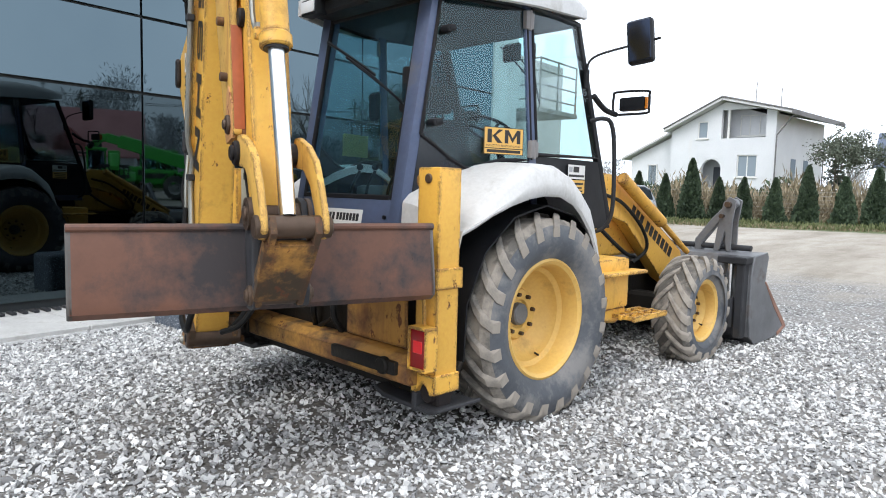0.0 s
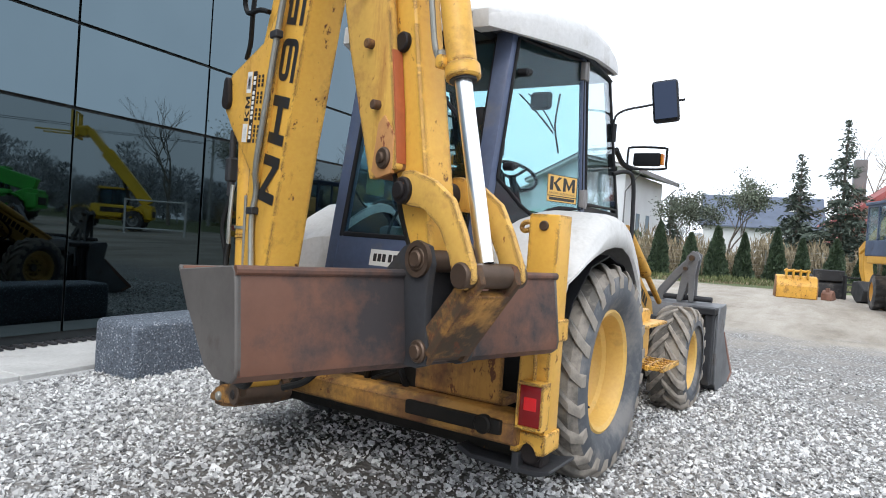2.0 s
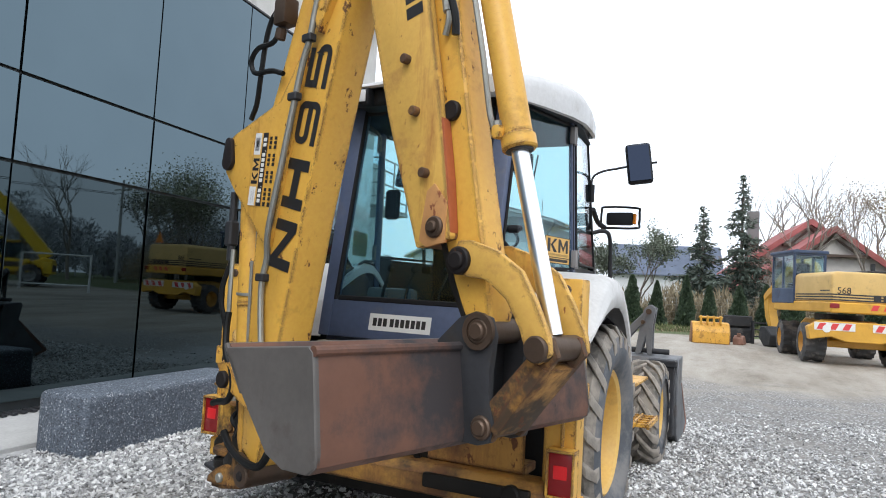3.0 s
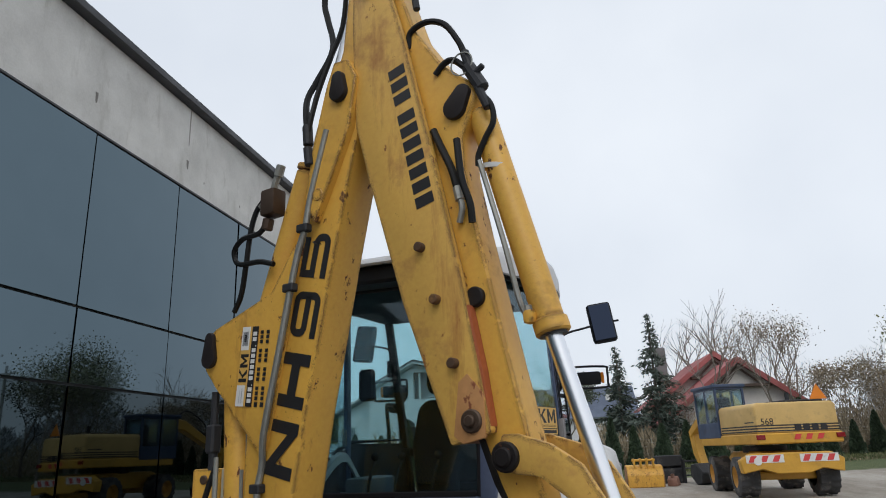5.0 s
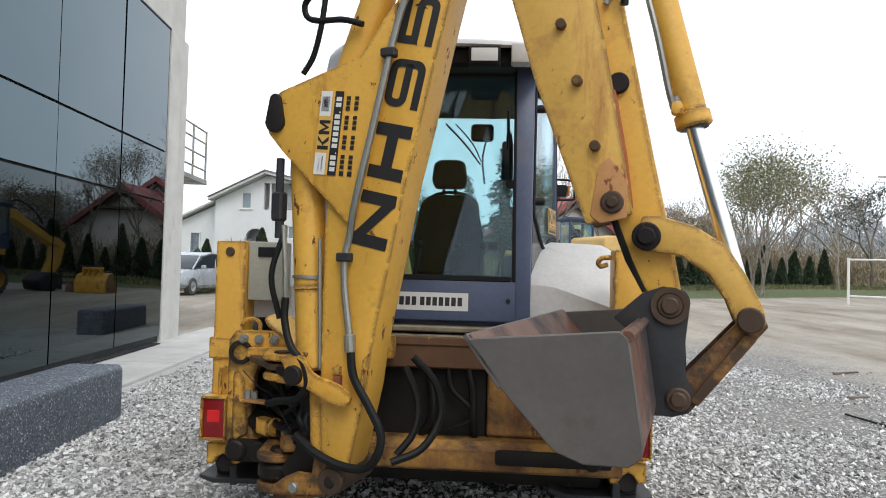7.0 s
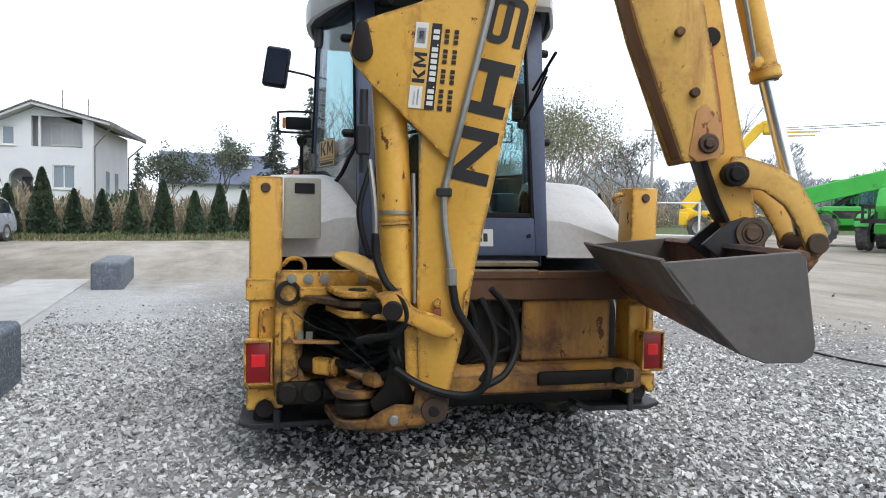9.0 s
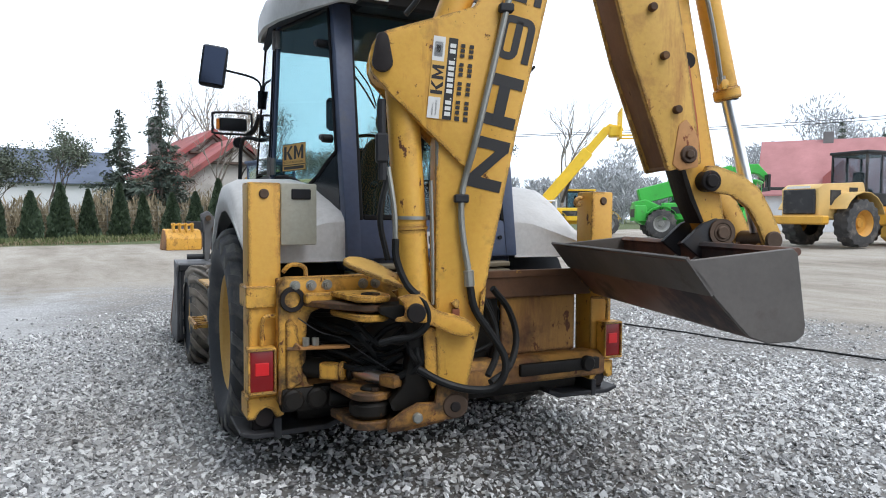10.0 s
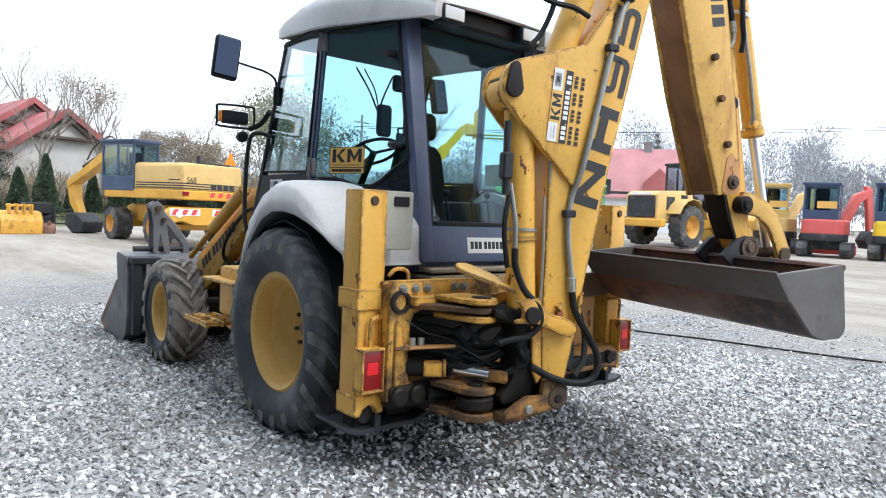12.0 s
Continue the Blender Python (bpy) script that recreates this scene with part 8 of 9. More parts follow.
# roof red lightened towards pink: the haze of distance is in the colour
farm = gabled("red_roofed_farmhouse", pose(46.4, 29.6, 0.5, 0, 0, -58), 9.8, 8.5, 3.2, 7.0, worn("haze_pink_roof", (0.42, 0.19, 0.19), 0.75, vary=0.08, scale=0.4, bumpy=0.2), "long farmhouse under a big red roof", 0.6)
bm = fresh()
box(bm, -1.2, -0.5, -0.4, 0.3, 6.4, 7.7, 0.02)
part("chimney", bm, ROOF_DARK, farm)
bm = fresh()
prism(bm, [(-1.2, 3.2), (1.2, 3.2), (1.2, 4.0), (0, 5.2), (-1.2, 4.0)], -4.5, -1.4, "y", 0.02)
part("dormer", bm, ROOF_RED, farm)

# poles, wire, fence
bm = fresh()
rod(bm, (0, 0, -0.3), (0, 0, 7.6), 0.13, 0.09, 10)
box(bm, -0.7, 0.7, -0.05, 0.05, 7.0, 7.1, 0.01)
pole = single("power_pole", bm, worn("pole_concrete", (0.42, 0.42, 0.41), 0.9), at(23.5, 41), "pale concrete power pole with a crossarm", "pole", "power poles")
copy_thing(pole, at(44, 9))
bm = fresh()
tube(bm, [(22.9, 41, 7.5), (33, 25, 7.3), (44, 9, 8.0), (58, -14, 8.2)], 0.02, 5, 6)
tube(bm, [(24.1, 41, 7.5), (34, 25, 7.25), (44.6, 9, 7.9), (58.6, -14, 8.1)], 0.02, 5, 6)
single("power_line", bm, M_DARK, Matrix(), "thin dark overhead power wires", "wire")
bm = fresh()
fx = -16.0
while fx < 24:
    fy = hedge_y(fx) + 1.0
    rod(bm, (fx, fy, ground_z(fx, fy) - 0.1), (fx, fy, ground_z(fx, fy) + 1.6), 0.03, seg=6)
    fx2 = fx + 2.5
    fy2 = hedge_y(fx2) + 1.0
    for k in range(9):
        rod(bm, (fx, fy, ground_z(fx, fy) + 0.1 + 0.18 * k), (fx2, fy2, ground_z(fx2, fy2) + 0.1 + 0.18 * k), 0.006, seg=3)
    fx = fx2
single("wire_fence", bm, PIPE, Matrix(), "light grey wire mesh fence behind the hedge", "fence")


# ---------------------------------------------------------------- plant and vehicles in the yard
def yard_wheel(parent, x, y, r, w, rim_mat=None, z=None, tyre=None, lugs=16):
    z = r if z is None else z
    bm = fresh()
    turn = Matrix.Translation((x, y, z)) @ Matrix.Rotation(radians(90), 4, "Y")
    prof = [(0.55, -0.5), (0.8, -0.5), (0.93, -0.44), (0.93, -0.16), (0.93, -0.02), (0.93, 0.02), (0.93, 0.16), (0.93, 0.44), (0.8, 0.5), (0.55, 0.5)]
    n = max(28, lugs * 4)
    t = bmesh.new()
    rings = []
    for pr, ph in prof:
        ring_ = []
        for k in range(n):
            up_ = lugs and pr > 0.9 and abs(ph) > 0.1 and (k + (2 if ph > 0 else 0)) % 4 < 2
            a_ = 2 * math.pi * k / n
            rr_ = r * (1.0 if up_ else pr)
            ring_.append(t.verts.new((rr_ * math.cos(a_), rr_ * math.sin(a_), ph * w)))
        rings.append(ring_)
    for a_, b_ in zip(rings, rings[1:]):
        for k in range(n):
            t.faces.new((a_[k], a_[(k + 1) % n], b_[(k + 1) % n], b_[k]))
    bmesh.ops.recalc_face_normals(t, faces=t.faces)
    merge(bm, t, turn)
    ob = part("wheel", bm, tyre or M_TYRE, parent, "dusty rubber tyre")
    bm = fresh()
    s_ = 1 if x > 0 else -1
    lathe(bm, [(r * 0.56, s_ * w * 0.47), (r * 0.50, s_ * w * 0.40), (r * 0.40, s_ * w * 0.15), (r * 0.22, s_ * w * 0.12), (r * 0.18, s_ * w * 0.25), (0.001, s_ * w * 0.26)], turn, 24)
    part("rim", bm, rim_mat or M_RIM, ob)
    return ob


def glazed_cab(parent, x0, x1, y0, y1, z0, z1, frame, roof=None, lean=0.0):
    """Four posts, sill, roof and panes."""
    bm = fresh()
    t = 0.07
    box(bm, x0, x1, y0, y1, z0, z0 + 0.45, 0.02)
    c_ = part("cab", bm, frame, parent, "glazed cab")
    for x in (x0 + t / 2, x1 - t / 2):
        for y in (y0 + t / 2, (y0 + y1) / 2, y1 - t / 2):
            part("post", box(fresh(), x - t / 2, x + t / 2, y - t / 2, y + t / 2, z0 + 0.44, z1 - 0.09, 0.01), frame, c_)
    part("header", box(fresh(), x0, x1, y0, y1, z1 - 0.1, z1 - 0.03, 0.01), frame, c_)
    bm = fresh()
    box(bm, x0 - 0.05, x1 + 0.05, y0 - 0.05, y1 + 0.08, z1 - 0.04, z1 + 0.06, 0.03, None, 2)
    part("roof", bm, roof or frame, c_)
    for nm, a in (("pane", (x0 + 0.01, x0 + 0.02, y0, y1)), ("pane", (x1 - 0.02, x1 - 0.01, y0, y1)), ("pane", (x0, x1, y0 + 0.01, y0 + 0.02)), ("pane", (x0, x1, y1 - 0.02, y1 - 0.01))):
        bm = fresh()
        box(bm, a[0], a[1], a[2], a[3], z0 + 0.45, z1 - 0.1, 0)
        part(nm, bm, M_GLASS, c_).visible_shadow = False
    bm = fresh()
    xm, ym = (x0 + x1) / 2, (y0 + y1) / 2
    box(bm, xm - 0.24, xm + 0.24, ym - 0.25, ym + 0.2, z0 + 0.3, z0 + 0.62, 0.05)
    box(bm, xm - 0.22, xm + 0.22, ym - 0.32, ym - 0.2, z0 + 0.55, z0 + 1.2, 0.05)
    part("seat", bm, SEAT, c_)
    return c_


def hatch(bm, x0, x1, z0, z1, y, n, red_first, m=None):
    """Slanting warning stripes between two edges."""
    for k in range(n):
        a, b = x0 + (x1 - x0) * k / n, x0 + (x1 - x0) * (k + 1) / n
        s_ = (z1 - z0) * 0.5
        if k % 2 == 0:
            prism(bm, [(a, z0), (b, z0), (b + s_, z1), (a + s_, z1)], y, y + 0.006, "y", 0, m)


def wheeled_excavator(m, slew):
    root = thing("wheeled_excavator", m, "yellow wheeled excavator with dark cab and red-white warning stripes", "excavator")
    bm = fresh()
    prism(bm, [(-1.9, 0.75), (-1.9, 1.05), (-1.3, 1.15), (1.4, 1.15), (1.9, 1.0), (1.9, 0.7), (1.2, 0.6), (-1.2, 0.6)], -0.55, 0.55, "x", 0.03)
    box(bm, -1.05, 1.05, -1.45, -1.15, 0.42, 0.62, 0.03)
    box(bm, -1.05, 1.05, 1.15, 1.45, 0.42, 0.62, 0.03)
    part("chassis", bm, M_YELLOW, root)
    for x in (-1.0, 1.0):
        for y in (-1.3, 1.3):
            yard_wheel(root, x, y, 0.52, 0.55)
    bm = fresh()
    prism(bm, [(-1.25, 0.62), (-1.3, 0.95), (-1.0, 1.12), (1.0, 1.12), (1.3, 0.95), (1.25, 0.62), (0.75, 0.72), (0.4, 0.60), (-0.4, 0.60), (-0.75, 0.72)], -2.15, -1.85, "y", 0.02)
    blade = part("stabiliser_beam", bm, M_YELLOW, root)
    bm = fresh()
    hatch(bm, -1.1, -0.35, 0.90, 1.06, -2.165, 5, True)
    part("warning_stripe", bm, M_STRIPE, blade, "red warning stripes")
    bm = fresh()
    hatch(bm, 0.25, 1.0, 0.90, 1.06, -2.165, 5, True)
    part("warning_stripe", bm, M_STRIPE, blade, "red warning stripes")
    bm = fresh()
    box(bm, -1.15, -0.2, -2.16, -2.152, 0.88, 1.08, 0)
    box(bm, 0.2, 1.15, -2.16, -2.152, 0.88, 1.08, 0)
    part("stripe_ground", bm, M_WHITE, blade)
    bm = fresh()
    rod(bm, (-0.86, -2.17, 0.92), (-0.86, -2.155, 0.92), 0.10, seg=18)
    part("speed_sign", bm, M_WHITE, blade, "round white speed sign")
    # the upper works, turned on the slewing ring
    up = pose(0, 0, 0, 0, 0, slew)

    def upper(name, bm, mat, label=""):
        return part(name, bm, mat, root, label, up)

    bm = fresh()
    rod(bm, (0, 0, 1.12), (0, 0, 1.30), 0.6, seg=28)
    upper("slew_ring", bm, M_DARK)
    bm = fresh()
    prism(bm, [(-1.15, 1.62), (-1.15, 2.34), (-1.05, 2.42), (1.05, 2.42), (1.15, 2.34), (1.15, 1.62)], -1.95, 0.2, "y", 0.09, None, 3)
    body = upper("engine_house", bm, M_CREAM, "yellow engine house with dark stripes")
    bm = fresh()
    box(bm, -1.18, 1.18, -2.0, 1.55, 1.34, 1.62, 0.03)
    upper("deck", bm, M_YELLOW)
    for z in (1.66, 1.73, 1.80):
        bm = fresh()
        box(bm, -1.154, 1.154, -1.954, 0.1, z, z + 0.035, 0)
        part("stripe", bm, M_DARK, body)
    bm = fresh()
    x = -0.10
    for k in range(4):
        box(bm, x + 0.24 * k, x + 0.24 * k + 0.18, -1.966, -1.958, 1.68, 1.84, 0)
    part("maker_mark", bm, DECAL_BLACK, body, "dark bars of lettering")
    bm = fresh()
    x = -1.235
    box(bm, x + 0.08, x + 0.086, -1.85, -1.35, 1.90, 1.93, 0)
    part("line_mark", bm, DECAL_BLACK, body)
    part("number_mark", words_mesh("568", 0.24, Matrix.Translation((-1.02, -1.962, 1.84)) @ Matrix(((1, 0, 0, 0), (0, 0, -1, 0), (0, 1, 0, 0), (0, 0, 0, 1)))), DECAL_BLACK, body, "dark model number")
    bm = fresh()
    hatch(bm, -0.2, 0.75, 1.44, 1.58, -2.012, 6, True)
    part("warning_stripe", bm, M_STRIPE, body)
    for x in (-1.1, 1.1):
        bm = fresh()
        box(bm, x - 0.12, x + 0.12, -2.03, -2.0, 1.46, 1.58, 0.01)
        part("tail_lamp", bm, RED_LENS, body)
    bm = fresh()
    box(bm, 0.0, 1.1, -1.5, 0.0, 2.44, 2.50, 0.02)
    rod(bm, (0.6, -0.6, 2.44), (0.6, -0.6, 2.75), 0.06, seg=10)
    part("vent", bm, M_DARK, body)
    bm = fresh()
    prism(bm, [(0.55, 2.48), (1.05, 2.48), (0.80, 2.90)], -1.8, -1.77, "y", 0.01)
    part("road_sign", bm, AMBER, body, "orange triangular road-works sign")
    c_ = glazed_cab(root, -1.2, -0.28, 0.15, 1.65, 1.55, 3.05, M_BLUE)
    c_.matrix_basis = up
    bm = fresh()
    prism(bm, [(0.9, 1.5), (0.95, 1.9), (1.9, 2.85), (2.5, 3.10), (3.1, 2.98), (5.2, 1.85), (5.15, 1.62), (3.0, 2.62), (2.5, 2.68), (2.1, 2.4), (1.4, 1.5)], -0.05, 0.35, "x", 0.03)
    boom_ = upper("boom", bm, M_YELLOW, "long yellow boom lowered to the ground")
    bm = fresh()
    prism(bm, [(4.9, 2.1), (5.35, 1.85), (5.15, 1.05), (4.75, 0.6), (4.6, 0.7), (4.85, 1.25)], 0.0, 0.3, "x", 0.02)
    part("dipper", bm, M_YELLOW, boom_)
    bm = fresh()
    prism(bm, [(4.5, 0.75), (4.95, 0.70), (5.05, 0.3), (4.6, 0.02), (4.1, 0.08), (4.0, 0.45)], -0.25, 0.55, "x", 0.03)
    part("bucket", bm, M_DARK, boom_)
    bm = fresh()
    rod(bm, (0.15, 1.3, 1.5), (0.15, 2.6, 2.5), 0.07, seg=10)
    rod(bm, (0.15, 2.8, 3.12), (0.15, 4.6, 2.35), 0.06, seg=10)
    tube(bm, [(0.30, 2.8, 3.1), (0.30, 3.4, 3.4), (0.28, 4.2, 3.05), (0.28, 4.6, 2.6)], 0.03, 6)
    part("ram", bm, M_DARK, boom_)
    return root


wheeled_excavator(at(1.68, 21.4, 7), 11)


def telehandler(m, paint, cab_paint, lift, reach, label, rim, basket=False):
    root = thing("telehandler", m, label, "telehandler")
    bm = fresh()
    prism(bm, [(-2.3, 0.75), (-2.35, 1.5), (-1.9, 1.6), (-0.9, 1.15), (1.6, 1.05), (2.0, 0.95), (2.0, 0.6), (-2.0, 0.55)], -0.55, 0.55, "x", 0.04)
    box(bm, 0.45, 1.05, -1.3, 0.9, 0.75, 1.45, 0.08, None, 3)
    box(bm, -0.9, 0.9, -2.35, -1.9, 0.7, 1.35, 0.06, None, 2)
    body = part("body", bm, paint, root)
    part("grille", box(fresh(), 0.5, 1.06, -1.0, 0.4, 1.0, 1.3, 0.02), M_DARK, body)
    part("rear_grille", box(fresh(), -0.6, 0.6, -2.37, -2.34, 0.85, 1.2, 0.01), M_DARK, body)
    for x in (-0.92, 0.92):
        for y in (-1.35, 1.4):
            yard_wheel(root, x, y, 0.60, 0.42, rim)
            bm = fresh()
            rows = [[(x + dx, y + 0.70 * math.cos(radians(a)), 0.62 + 0.70 * math.sin(radians(a))) for dx in (-0.22, 0.22)] for a in range(20, 170, 25)]
            grid_sheet(bm, rows, 0.02)
            part("mudguard", bm, paint, body)
    glazed_cab(root, -1.0, -0.12, -0.75, 0.75, 0.95, 2.42, cab_paint, paint)
    a = radians(lift)
    mm = Matrix.Translation((0.22, -1.95, 1.75)) @ Matrix.Rotation(a, 4, "X")
    bm = fresh()
    box(bm, -0.26, 0.26, -0.2, 3.6, -0.32, 0.32, 0.03, mm)
    bo = part("boom", bm, paint, root, "telescopic boom")
    bm = fresh()
    box(bm, -0.19, 0.19, 3.6, 3.6 + reach, -0.22, 0.22, 0.02, mm)
    prism(bm, [(3.5 + reach, -0.15), (3.5 + reach, 0.18), (3.9 + reach, 0.1), (4.2 + reach, -0.5), (4.1 + reach, -0.7), (3.8 + reach, -0.3)], -0.2, 0.2, "x", 0.02, mm)
    part("inner_boom", bm, paint, bo)
    bm = fresh()
    rod(bm, (0, 0.6, -0.75), (0, 2.0, -0.2), 0.08, None, 10, 0, mm)
    part("lift_ram", bm, M_DARK, bo)
    tip = mm @ Vector((0, 4.1 + reach, -0.5))
    k = 1.5 if basket else 1.0
    bm = fresh()
    for dx in (-0.5, 0.5):
        box(bm, tip.x + dx * k - 0.06, tip.x + dx * k + 0.06, tip.y, tip.y + 1.2 * k, tip.z - 0.5, tip.z - 0.42, 0.01)
    for dz in (-0.5, 0.0):
        box(bm, tip.x - 0.65 * k, tip.x + 0.65 * k, tip.y - 0.1, tip.y, tip.z + dz - 0.08, tip.z + dz + 0.08, 0.01)
    for dx in (-0.6, -0.4, -0.2, 0.2, 0.4, 0.6):
        box(bm, tip.x + dx * k - 0.04, tip.x + dx * k + 0.04, tip.y - 0.08, tip.y, tip.z - 0.5, tip.z + (0.95 if basket else 0.05), 0.005)
    if basket:
        box(bm, tip.x - 0.65 * k, tip.x + 0.65 * k, tip.y - 0.08, tip.y, tip.z + 0.88, tip.z + 0.96, 0.01)
        box(bm, tip.x - 0.45, tip.x + 0.45, tip.y - 0.6, tip.y, tip.z - 0.45, tip.z + 0.1, 0.05)
    part("fork_carriage", bm, paint if basket else M_DARK, bo, "fork carriage")
    bm = fresh()
    box(bm, -0.8, -0.3, 0.9, 1.6, 1.02, 1.12, 0.01)
    part("step", bm, M_DARK, body)
    return root


telehandler(at(19.2, 27.8, -128), M_LEMON, M_DARK, 50, 1.5, "lemon-yellow telehandler with raised boom and fork carriage", M_GREYRIM, True)
telehandler(at(20.0, 21.0, -128) @ Matrix.Scale(1.12, 4), M_GREEN, M_GREEN, 15, 0.7, "bright green telehandler with low boom", M_GREYRIM)
telehandler(at(18.3, 17.5, 118), M_GREEN, M_GREEN, 4, 0.2, "bright green telehandler parked nose to the yard", M_GREYRIM)


def wheel_loader(m):
    root = thing("wheel_loader", m, "yellow wheel loader with black radiator grille and dark cab", "wheel loader")
    bm = fresh()
    prism(bm, [(-3.3, 0.95), (-3.35, 1.95), (-3.1, 2.1), (-1.2, 2.2), (-0.9, 1.4), (-0.6, 0.9)], -0.72, 0.72, "x", 0.05, None, 2)
    body = part("engine_house", bm, M_CREAM, root, "cream-yellow engine house")
    bm = fresh()
    box(bm, -0.62, 0.62, -3.40, -3.30, 1.10, 1.92, 0.03)
    part("grille", bm, M_DARK, body, "black radiator grille")
    bm = fresh()
    box(bm, -0.45, 0.45, -3.41, -3.39, 1.95, 2.03, 0)
    part("maker_mark", bm, STICKER_WHITE, body)
    for s_ in (-1, 1):
        part("vent", box(fresh(), s_ * 0.721, s_ * 0.73, -1.9, -1.5, 1.5, 2.0, 0), M_DARK, body)
        part("vent", box(fresh(), s_ * 0.721, s_ * 0.73, -2.8, -2.3, 1.4, 1.9, 0), M_DARK, body)
        bm = fresh()
        rows = [[(s_ * x, -1.9 + 1.0 * math.cos(radians(a)), 0.85 + 1.0 * math.sin(radians(a))) for x in (0.7, 1.32)] for a in range(15, 175, 20)]
        grid_sheet(bm, rows, 0.03)
        part("mudguard", bm, M_CREAM, body)
    bm = fresh()
    box(bm, -1.05, 1.05, -3.55, -3.2, 0.75, 1.05, 0.05)
    part("counterweight", bm, M_YELLOW, body)
    bm = fresh()
    box(bm, -0.5, 0.5, -0.8, 2.6, 0.7, 1.2, 0.05)
    part("front_frame", bm, M_YELLOW, root)
    for x in (-1.02, 1.02):
        for y in (-1.9, 1.2):
            yard_wheel(root, x, y, 0.80, 0.58)
    glazed_cab(root, -0.68, 0.68, -1.0, 0.55, 1.4, 3.25, M_DARK)
    for s_ in (-1, 1):
        bm = fresh()
        prism(bm, [(0.5, 1.5), (0.6, 1.9), (1.6, 1.6), (2.9, 0.6), (2.8, 0.3), (1.5, 1.1)], s_ * 0.42, s_ * 0.58, "x", 0.02)
        part("lift_arm", bm, M_YELLOW, root)
    bm = fresh()
    prism(bm, [(2.7, 0.25), (2.75, 1.15), (3.3, 1.35), (3.0, 0.95), (2.95, 0.45), (3.2, 0.2), (4.0, 0.12), (3.98, 0.06), (3.0, 0.08)], -1.35, 1.35, "x", 0.01)
    part("bucket", bm, M_YELLOW, root, "worn yellow bucket")
    return root


wheel_loader(at(19.6, 12.9, -97))


def mini_excavator(m, paint, cab_paint, label, swing=-40):
    root = thing("mini_excavator", m, label, "mini excavator", "mini excavators in a row")
    for s_ in (-1, 1):
        bm = fresh()
        prism(bm, [(-0.95, 0.10), (-1.1, 0.28), (-0.95, 0.48), (0.95, 0.48), (1.1, 0.28), (0.95, 0.10), (0.8, 0.0), (-0.8, 0.0)], s_ * 0.48, s_ * 0.82, "x", 0.03)
        for k in range(20):
            y = -0.95 + 0.1 * k
            box(bm, s_ * 0.47, s_ * 0.83, y, y + 0.05, 0.47, 0.51, 0)
            if abs(y) < 0.8:
                box(bm, s_ * 0.47, s_ * 0.83, y, y + 0.05, -0.01, 0.02, 0)
        part("track", bm, M_TYRE, root, "dusty rubber track")
    bm = fresh()
    box(bm, -0.5, 0.5, -0.5, 0.5, 0.25, 0.55, 0.03)
    part("undercarriage", bm, M_DARK, root)
    bm = fresh()
    prism(bm, [(-0.76, -0.55), (-0.66, -0.82), (-0.42, -1.0), (0.32, -1.0), (0.56, -0.82), (0.66, -0.55), (0.66, 0.6), (-0.76, 0.6)], 0.74, 1.28, "z", 0.09, None, 4)
    body = part("body", bm, paint, root, "rounded rear body")
    bm = fresh()
    prism(bm, [(-0.78, -0.56), (-0.68, -0.84), (-0.43, -1.03), (0.33, -1.03), (0.58, -0.84), (0.68, -0.56), (0.67, -0.2), (-0.77, -0.2)], 0.54, 0.80, "z", 0.05, None, 3)
    part("counterweight", bm, M_DARK, body)
    glazed_cab(root, -0.72, 0.35, -0.65, 0.65, 1.15, 2.48, cab_paint)
    bm = fresh()
    mm = pose(0.2, 0.7, 0, 0, 0, swing)
    prism(bm, [(0.0, 0.75), (0.0, 1.05), (0.7, 2.2), (1.3, 2.45), (1.45, 2.25), (0.95, 1.95), (0.3, 0.75)], -0.1, 0.1, "x", 0.02, mm)
    b_ = part("boom", bm, paint, root)
    bm = fresh()
    prism(bm, [(1.15, 2.55), (1.45, 2.5), (1.6, 1.3), (1.5, 0.9), (1.38, 0.95), (1.3, 1.6)], -0.08, 0.08, "x", 0.02, mm)
    part("dipper", bm, paint, b_)
    bm = fresh()
    prism(bm, [(1.35, 0.95), (1.75, 0.85), (1.7, 0.4), (1.3, 0.3), (1.1, 0.6)], -0.22, 0.22, "x", 0.02, mm)
    part("bucket", bm, M_DARK, b_)
    bm = fresh()
    prism(bm, [(1.15, 0.05), (1.2, 0.4), (1.3, 0.42), (1.26, 0.05)], -0.85, 0.85, "x", 0.01)
    part("blade", bm, paint, root)
    bm = fresh()
    box(bm, -0.3, 0.3, -0.66, -0.655, 1.66, 1.9, 0)
    part("sticker", bm, STICKER_YELLOW, root)
    return root


mini_excavator(at(19.8, 9.65, -70), M_CREAM, M_CREAM, "yellow mini excavator on rubber tracks")
mini_excavator(at(19.2, 7.75, -78), M_RED, M_BLUE, "faded red mini excavator with dark blue cab")
mini_excavator(at(19.5, 5.6, -82), M_LEMON, M_BLUE, "yellow and blue mini excavator on rubber tracks")


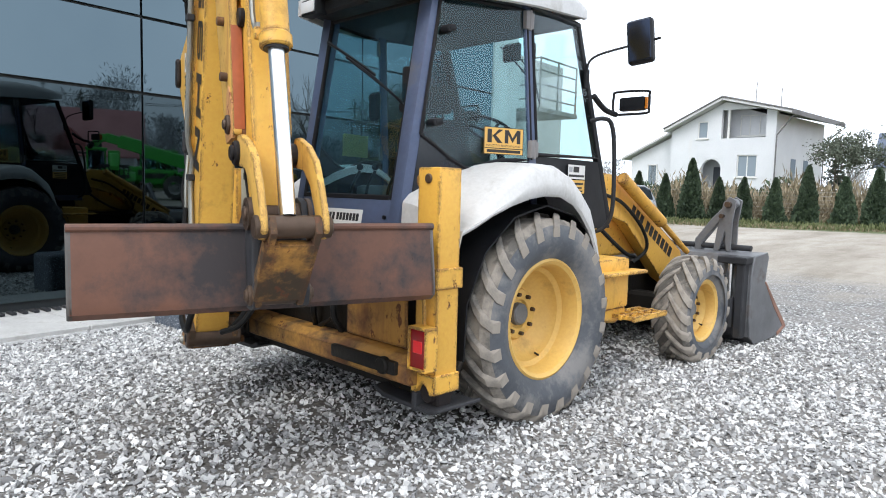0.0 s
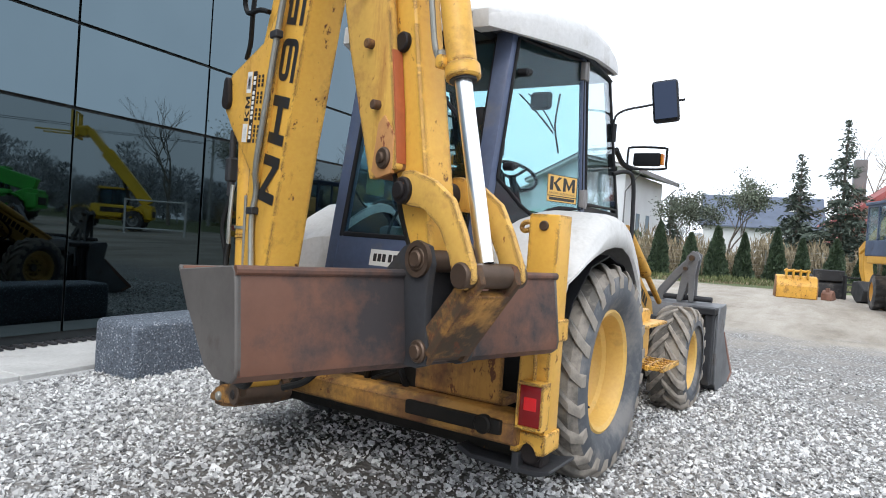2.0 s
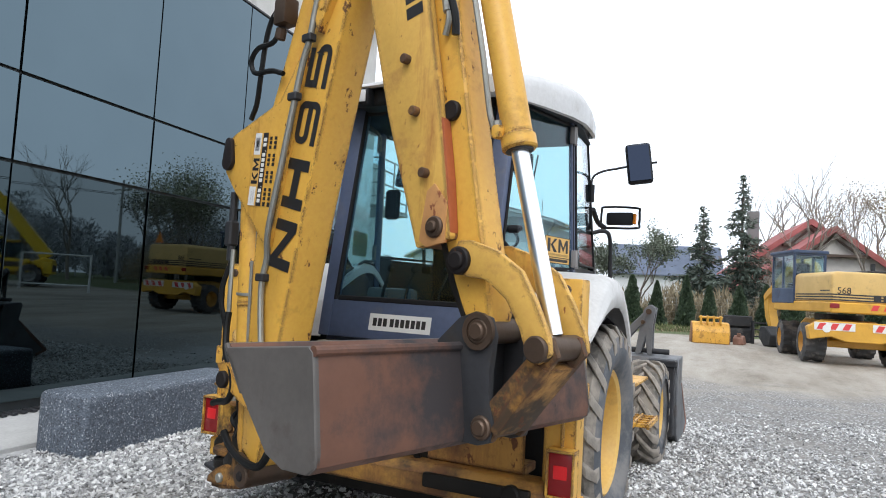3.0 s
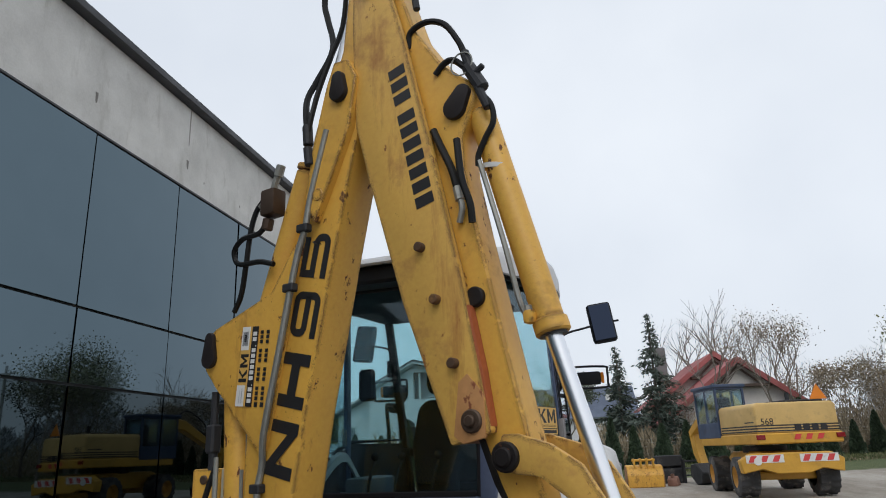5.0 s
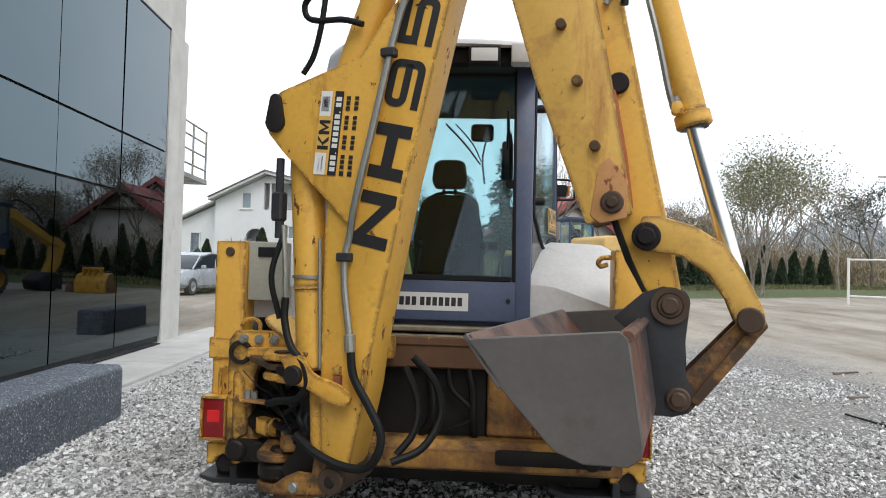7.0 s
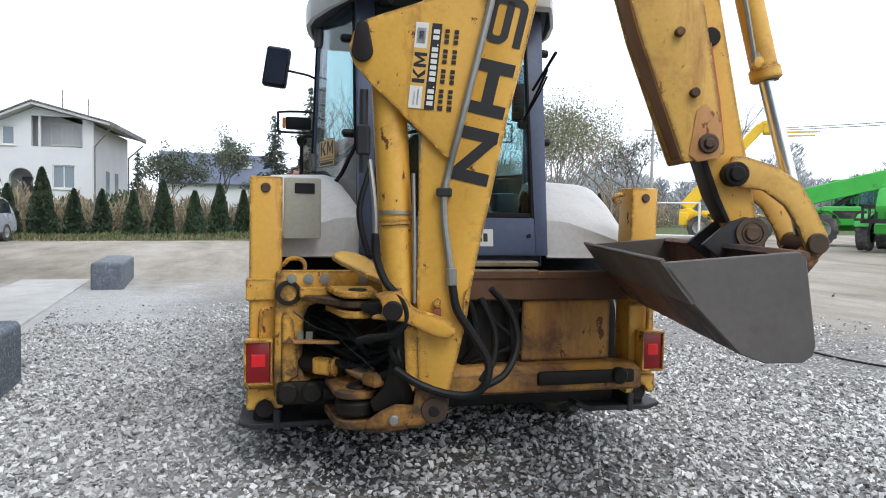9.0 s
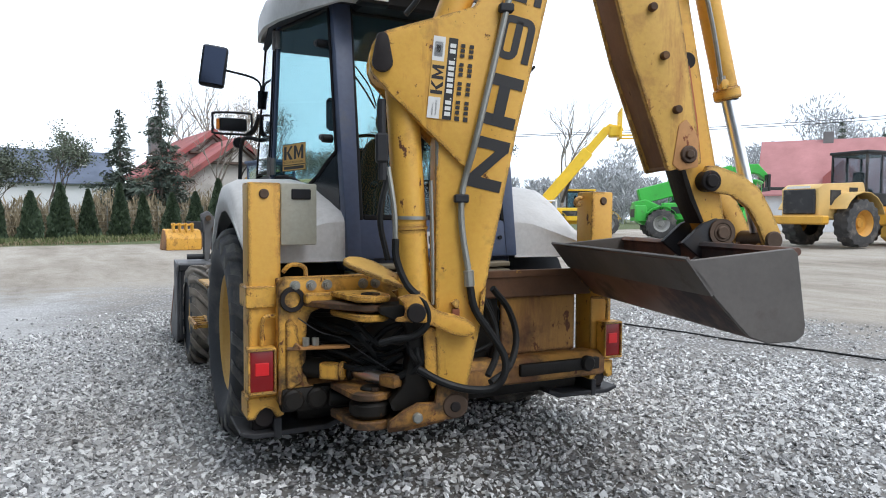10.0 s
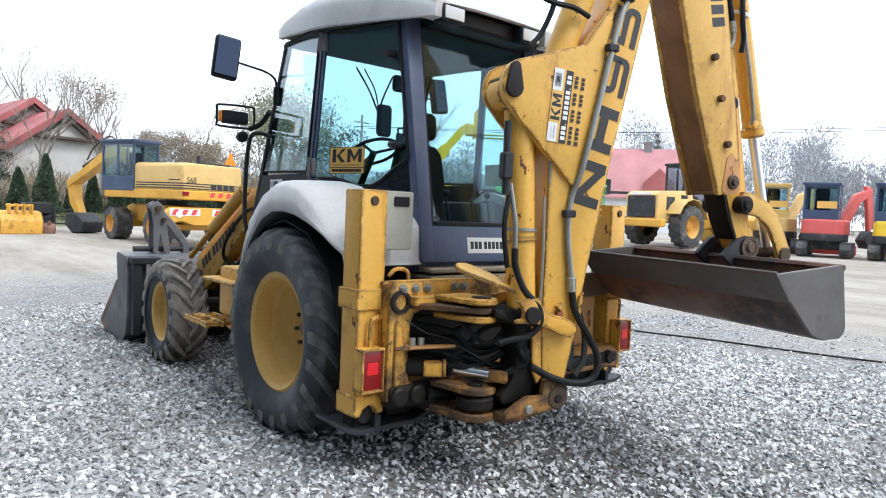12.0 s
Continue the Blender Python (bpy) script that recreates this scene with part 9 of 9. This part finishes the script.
def parked_car(m):
    root = thing("parked_car", m, "silver estate car parked facing the yard", "car")
    bm = fresh()
    secs = [(-2.4, 0.45, 0.92, 0.80), (-2.3, 0.30, 1.05, 0.88), (-1.5, 0.26, 1.08, 0.93), (0.9, 0.26, 1.04, 0.93), (1.9, 0.28, 0.95, 0.90), (2.3, 0.34, 0.82, 0.82), (2.42, 0.45, 0.66, 0.70)]
    rows = []
    for y, z0, z1, w_ in secs:
        rows.append([(x * w_, y, z) for x, z in ((-0.85, z0), (-1.0, z0 + 0.12), (-1.0, z0 + (z1 - z0) * 0.6), (-0.92, z1 - 0.03), (-0.6, z1), (0.6, z1), (0.92, z1 - 0.03), (1.0, z0 + (z1 - z0) * 0.6), (1.0, z0 + 0.12), (0.85, z0), (-0.85, z0))])
    grid_sheet(bm, rows)
    for end in (rows[0], rows[-1]):
        bm.faces.new([bm.verts.new(p) for p in end[:-1]])
    body = part("body", bm, M_SILVER, root)
    bm = fresh()
    prism(bm, [(-2.25, 1.02), (-1.95, 1.50), (-1.5, 1.62), (-0.2, 1.66), (0.55, 1.52), (1.35, 1.0)], -0.78, 0.78, "x", 0.10, None, 3)
    gl = part("glasshouse", bm, M_CARGLASS, root, "dark car windows")
    bm = fresh()
    prism(bm, [(-1.95, 1.52), (-1.5, 1.645), (-0.2, 1.685), (0.5, 1.55), (0.45, 1.50), (-0.2, 1.62), (-1.5, 1.58), (-1.9, 1.47)], -0.74, 0.74, "x", 0.02)
    for s_ in (-1, 1):
        rod(bm, (s_ * 0.80, 1.30, 1.0), (s_ * 0.66, 0.5, 1.53), 0.035, seg=6)
        rod(bm, (s_ * 0.80, -0.5, 1.04), (s_ * 0.72, -0.5, 1.6), 0.035, seg=6)
        rod(bm, (s_ * 0.80, -2.2, 1.04), (s_ * 0.68, -1.9, 1.52), 0.05, seg=6)
        box(bm, s_ * 0.92, s_ * 1.08, 0.75, 0.9, 1.02, 1.16, 0.03)
    part("roof", bm, M_SILVER, root)
    for x in (-0.82, 0.82):
        for y in (-1.42, 1.45):
            yard_wheel(root, x, y, 0.35, 0.24, M_GREYRIM, lugs=0)
    bm = fresh()
    box(bm, -0.42, 0.42, 2.36, 2.44, 0.40, 0.72, 0.03)
    part("grille", bm, M_DARK, body)
    for s_ in (-1, 1):
        bm = fresh()
        box(bm, s_ * 0.45, s_ * 0.78, 2.20, 2.38, 0.66, 0.80, 0.03)
        part("headlight", bm, WHITE_LENS, body)
        bm = fresh()
        box(bm, s_ * 0.62, s_ * 0.80, -2.38, -2.2, 0.75, 1.0, 0.03)
        part("tail_lamp", bm, RED_LENS, body)
    return root


parked_car(at(-13.9, 26.2, 172))


def loose_bucket(m):
    bm = fresh()
    prism(bm, [(-0.5, 0.0), (-0.55, 0.5), (-0.3, 0.86), (0.1, 0.92), (0.12, 0.86), (-0.2, 0.78), (-0.4, 0.48), (-0.38, 0.14), (0.55, 0.1), (0.6, 0.0)], -0.85, 0.85, "x", 0.02)
    root = thing("loose_bucket", m, "yellow digger bucket lying on the sand with rusty lip", "bucket")
    sh_ = part("shell", bm, YELLOW_OLD, root)
    for s_ in (-1, 1):
        bm = fresh()
        prism(bm, [(-0.5, 0.02), (-0.54, 0.5), (-0.3, 0.84), (0.1, 0.9), (0.58, 0.02)], s_ * 0.84, s_ * 0.88, "x", 0.01)
        part("cheek", bm, RUST_WEB, root)
    bm = fresh()
    for x in (-0.45, -0.15, 0.15, 0.45):
        box(bm, x - 0.04, x + 0.04, -0.45, -0.1, 0.80, 1.18, 0.02)
    rod(bm, (-0.55, -0.25, 1.10), (0.55, -0.25, 1.10), 0.05, seg=10)
    part("ear_bar", bm, M_YELLOW, root)
    return root


loose_bucket(at(-1.75, 25.0, 8) @ Matrix.Diagonal((0.72, 0.72, 0.82, 1)))
bm = fresh()
prism(bm, [(-0.4, 0.0), (-0.45, 0.4), (-0.1, 0.62), (0.1, 0.5), (0.35, 0.05)], -0.3, 0.3, "x", 0.02)
box(bm, -0.1, 0.1, -0.3, -0.1, 0.4, 0.75, 0.02)
single("small_bucket", bm, RUST_PINK, at(-0.75, 25.3, -20) @ Matrix.Diagonal((0.55, 0.55, 0.55, 1)), "small rusty red digger bucket on the sand", "bucket")
bm = fresh()
prism(bm, [(-0.5, 0.0), (-0.5, 0.5), (-0.2, 0.8), (0.05, 0.75), (-0.2, 0.5), (-0.25, 0.15), (0.5, 0.05), (0.5, 0.0)], -0.6, 0.6, "x", 0.02)
box(bm, -0.5, 0.5, -0.55, -0.35, 0.6, 1.0, 0.03)
single("scoop", bm, M_DARK, at(-0.9, 27.4, 15), "dark steel scoop lying beside the excavator", "bucket")
bm = fresh()
for z in (0.25, 0.5, 0.75):
    box(bm, -0.4, 0.4, -0.06, 0.06, z, z + 0.05, 0.005)
for x in (-0.4, 0.4):
    box(bm, x - 0.03, x + 0.03, -0.10, 0.10, 0, 0.85, 0.01)
single("metal_step", bm, M_DARK, at(0.1, 27.0, 20), "small dark metal step by the excavator", "step")

# black cable lying across the yard
bm = fresh()
pts = [(1.0, 6.4), (1.15, 5.6), (1.3, 5.0), (1.35, 4.4), (1.6, 3.7), (1.75, 3.0), (1.95, 2.2), (2.3, 1.2), (2.6, 0.0)]
tube(bm, [(x, y, ground_z(x, y) + 0.018) for x, y in pts], 0.012, 6, 5)
single("cable", bm, HOSE, Matrix(), "thin black cable lying across the yard", "cable")
bm = fresh()
for k, (x, y, l_, a) in enumerate(((2.6, 9.5, 0.5, 20), (3.6, 8.0, 0.35, 70), (4.4, 10.5, 0.6, -15), (6.0, 9.0, 0.4, 40), (1.6, 7.4, 0.3, 10))):
    rod(bm, (x, y, ground_z(x, y) + 0.02), (x + l_ * math.cos(radians(a)), y + l_ * math.sin(radians(a)), ground_z(x, y) + 0.03), 0.02, 0.012, 6)
tagged(single("twigs", bm, BARK, Matrix(), "dark twigs and scraps lying on the sand", "twigs"), kind="stuff")

# white tubular gate frame beside the hedge
gate = thing("gate_frame", at(13.25, 27.55, -32), "white tubular steel gate frame standing on the grass edge", "gate")
for x in (0.0, 3.2):
    part("post", rod(fresh(), (x, 0, -0.1), (x, 0, 1.95), 0.055, seg=10), M_WHITE, gate)
for z in (0.35, 1.88):
    part("rail", rod(fresh(), (0, 0, z), (3.2, 0, z), 0.04, seg=10), M_WHITE, gate)
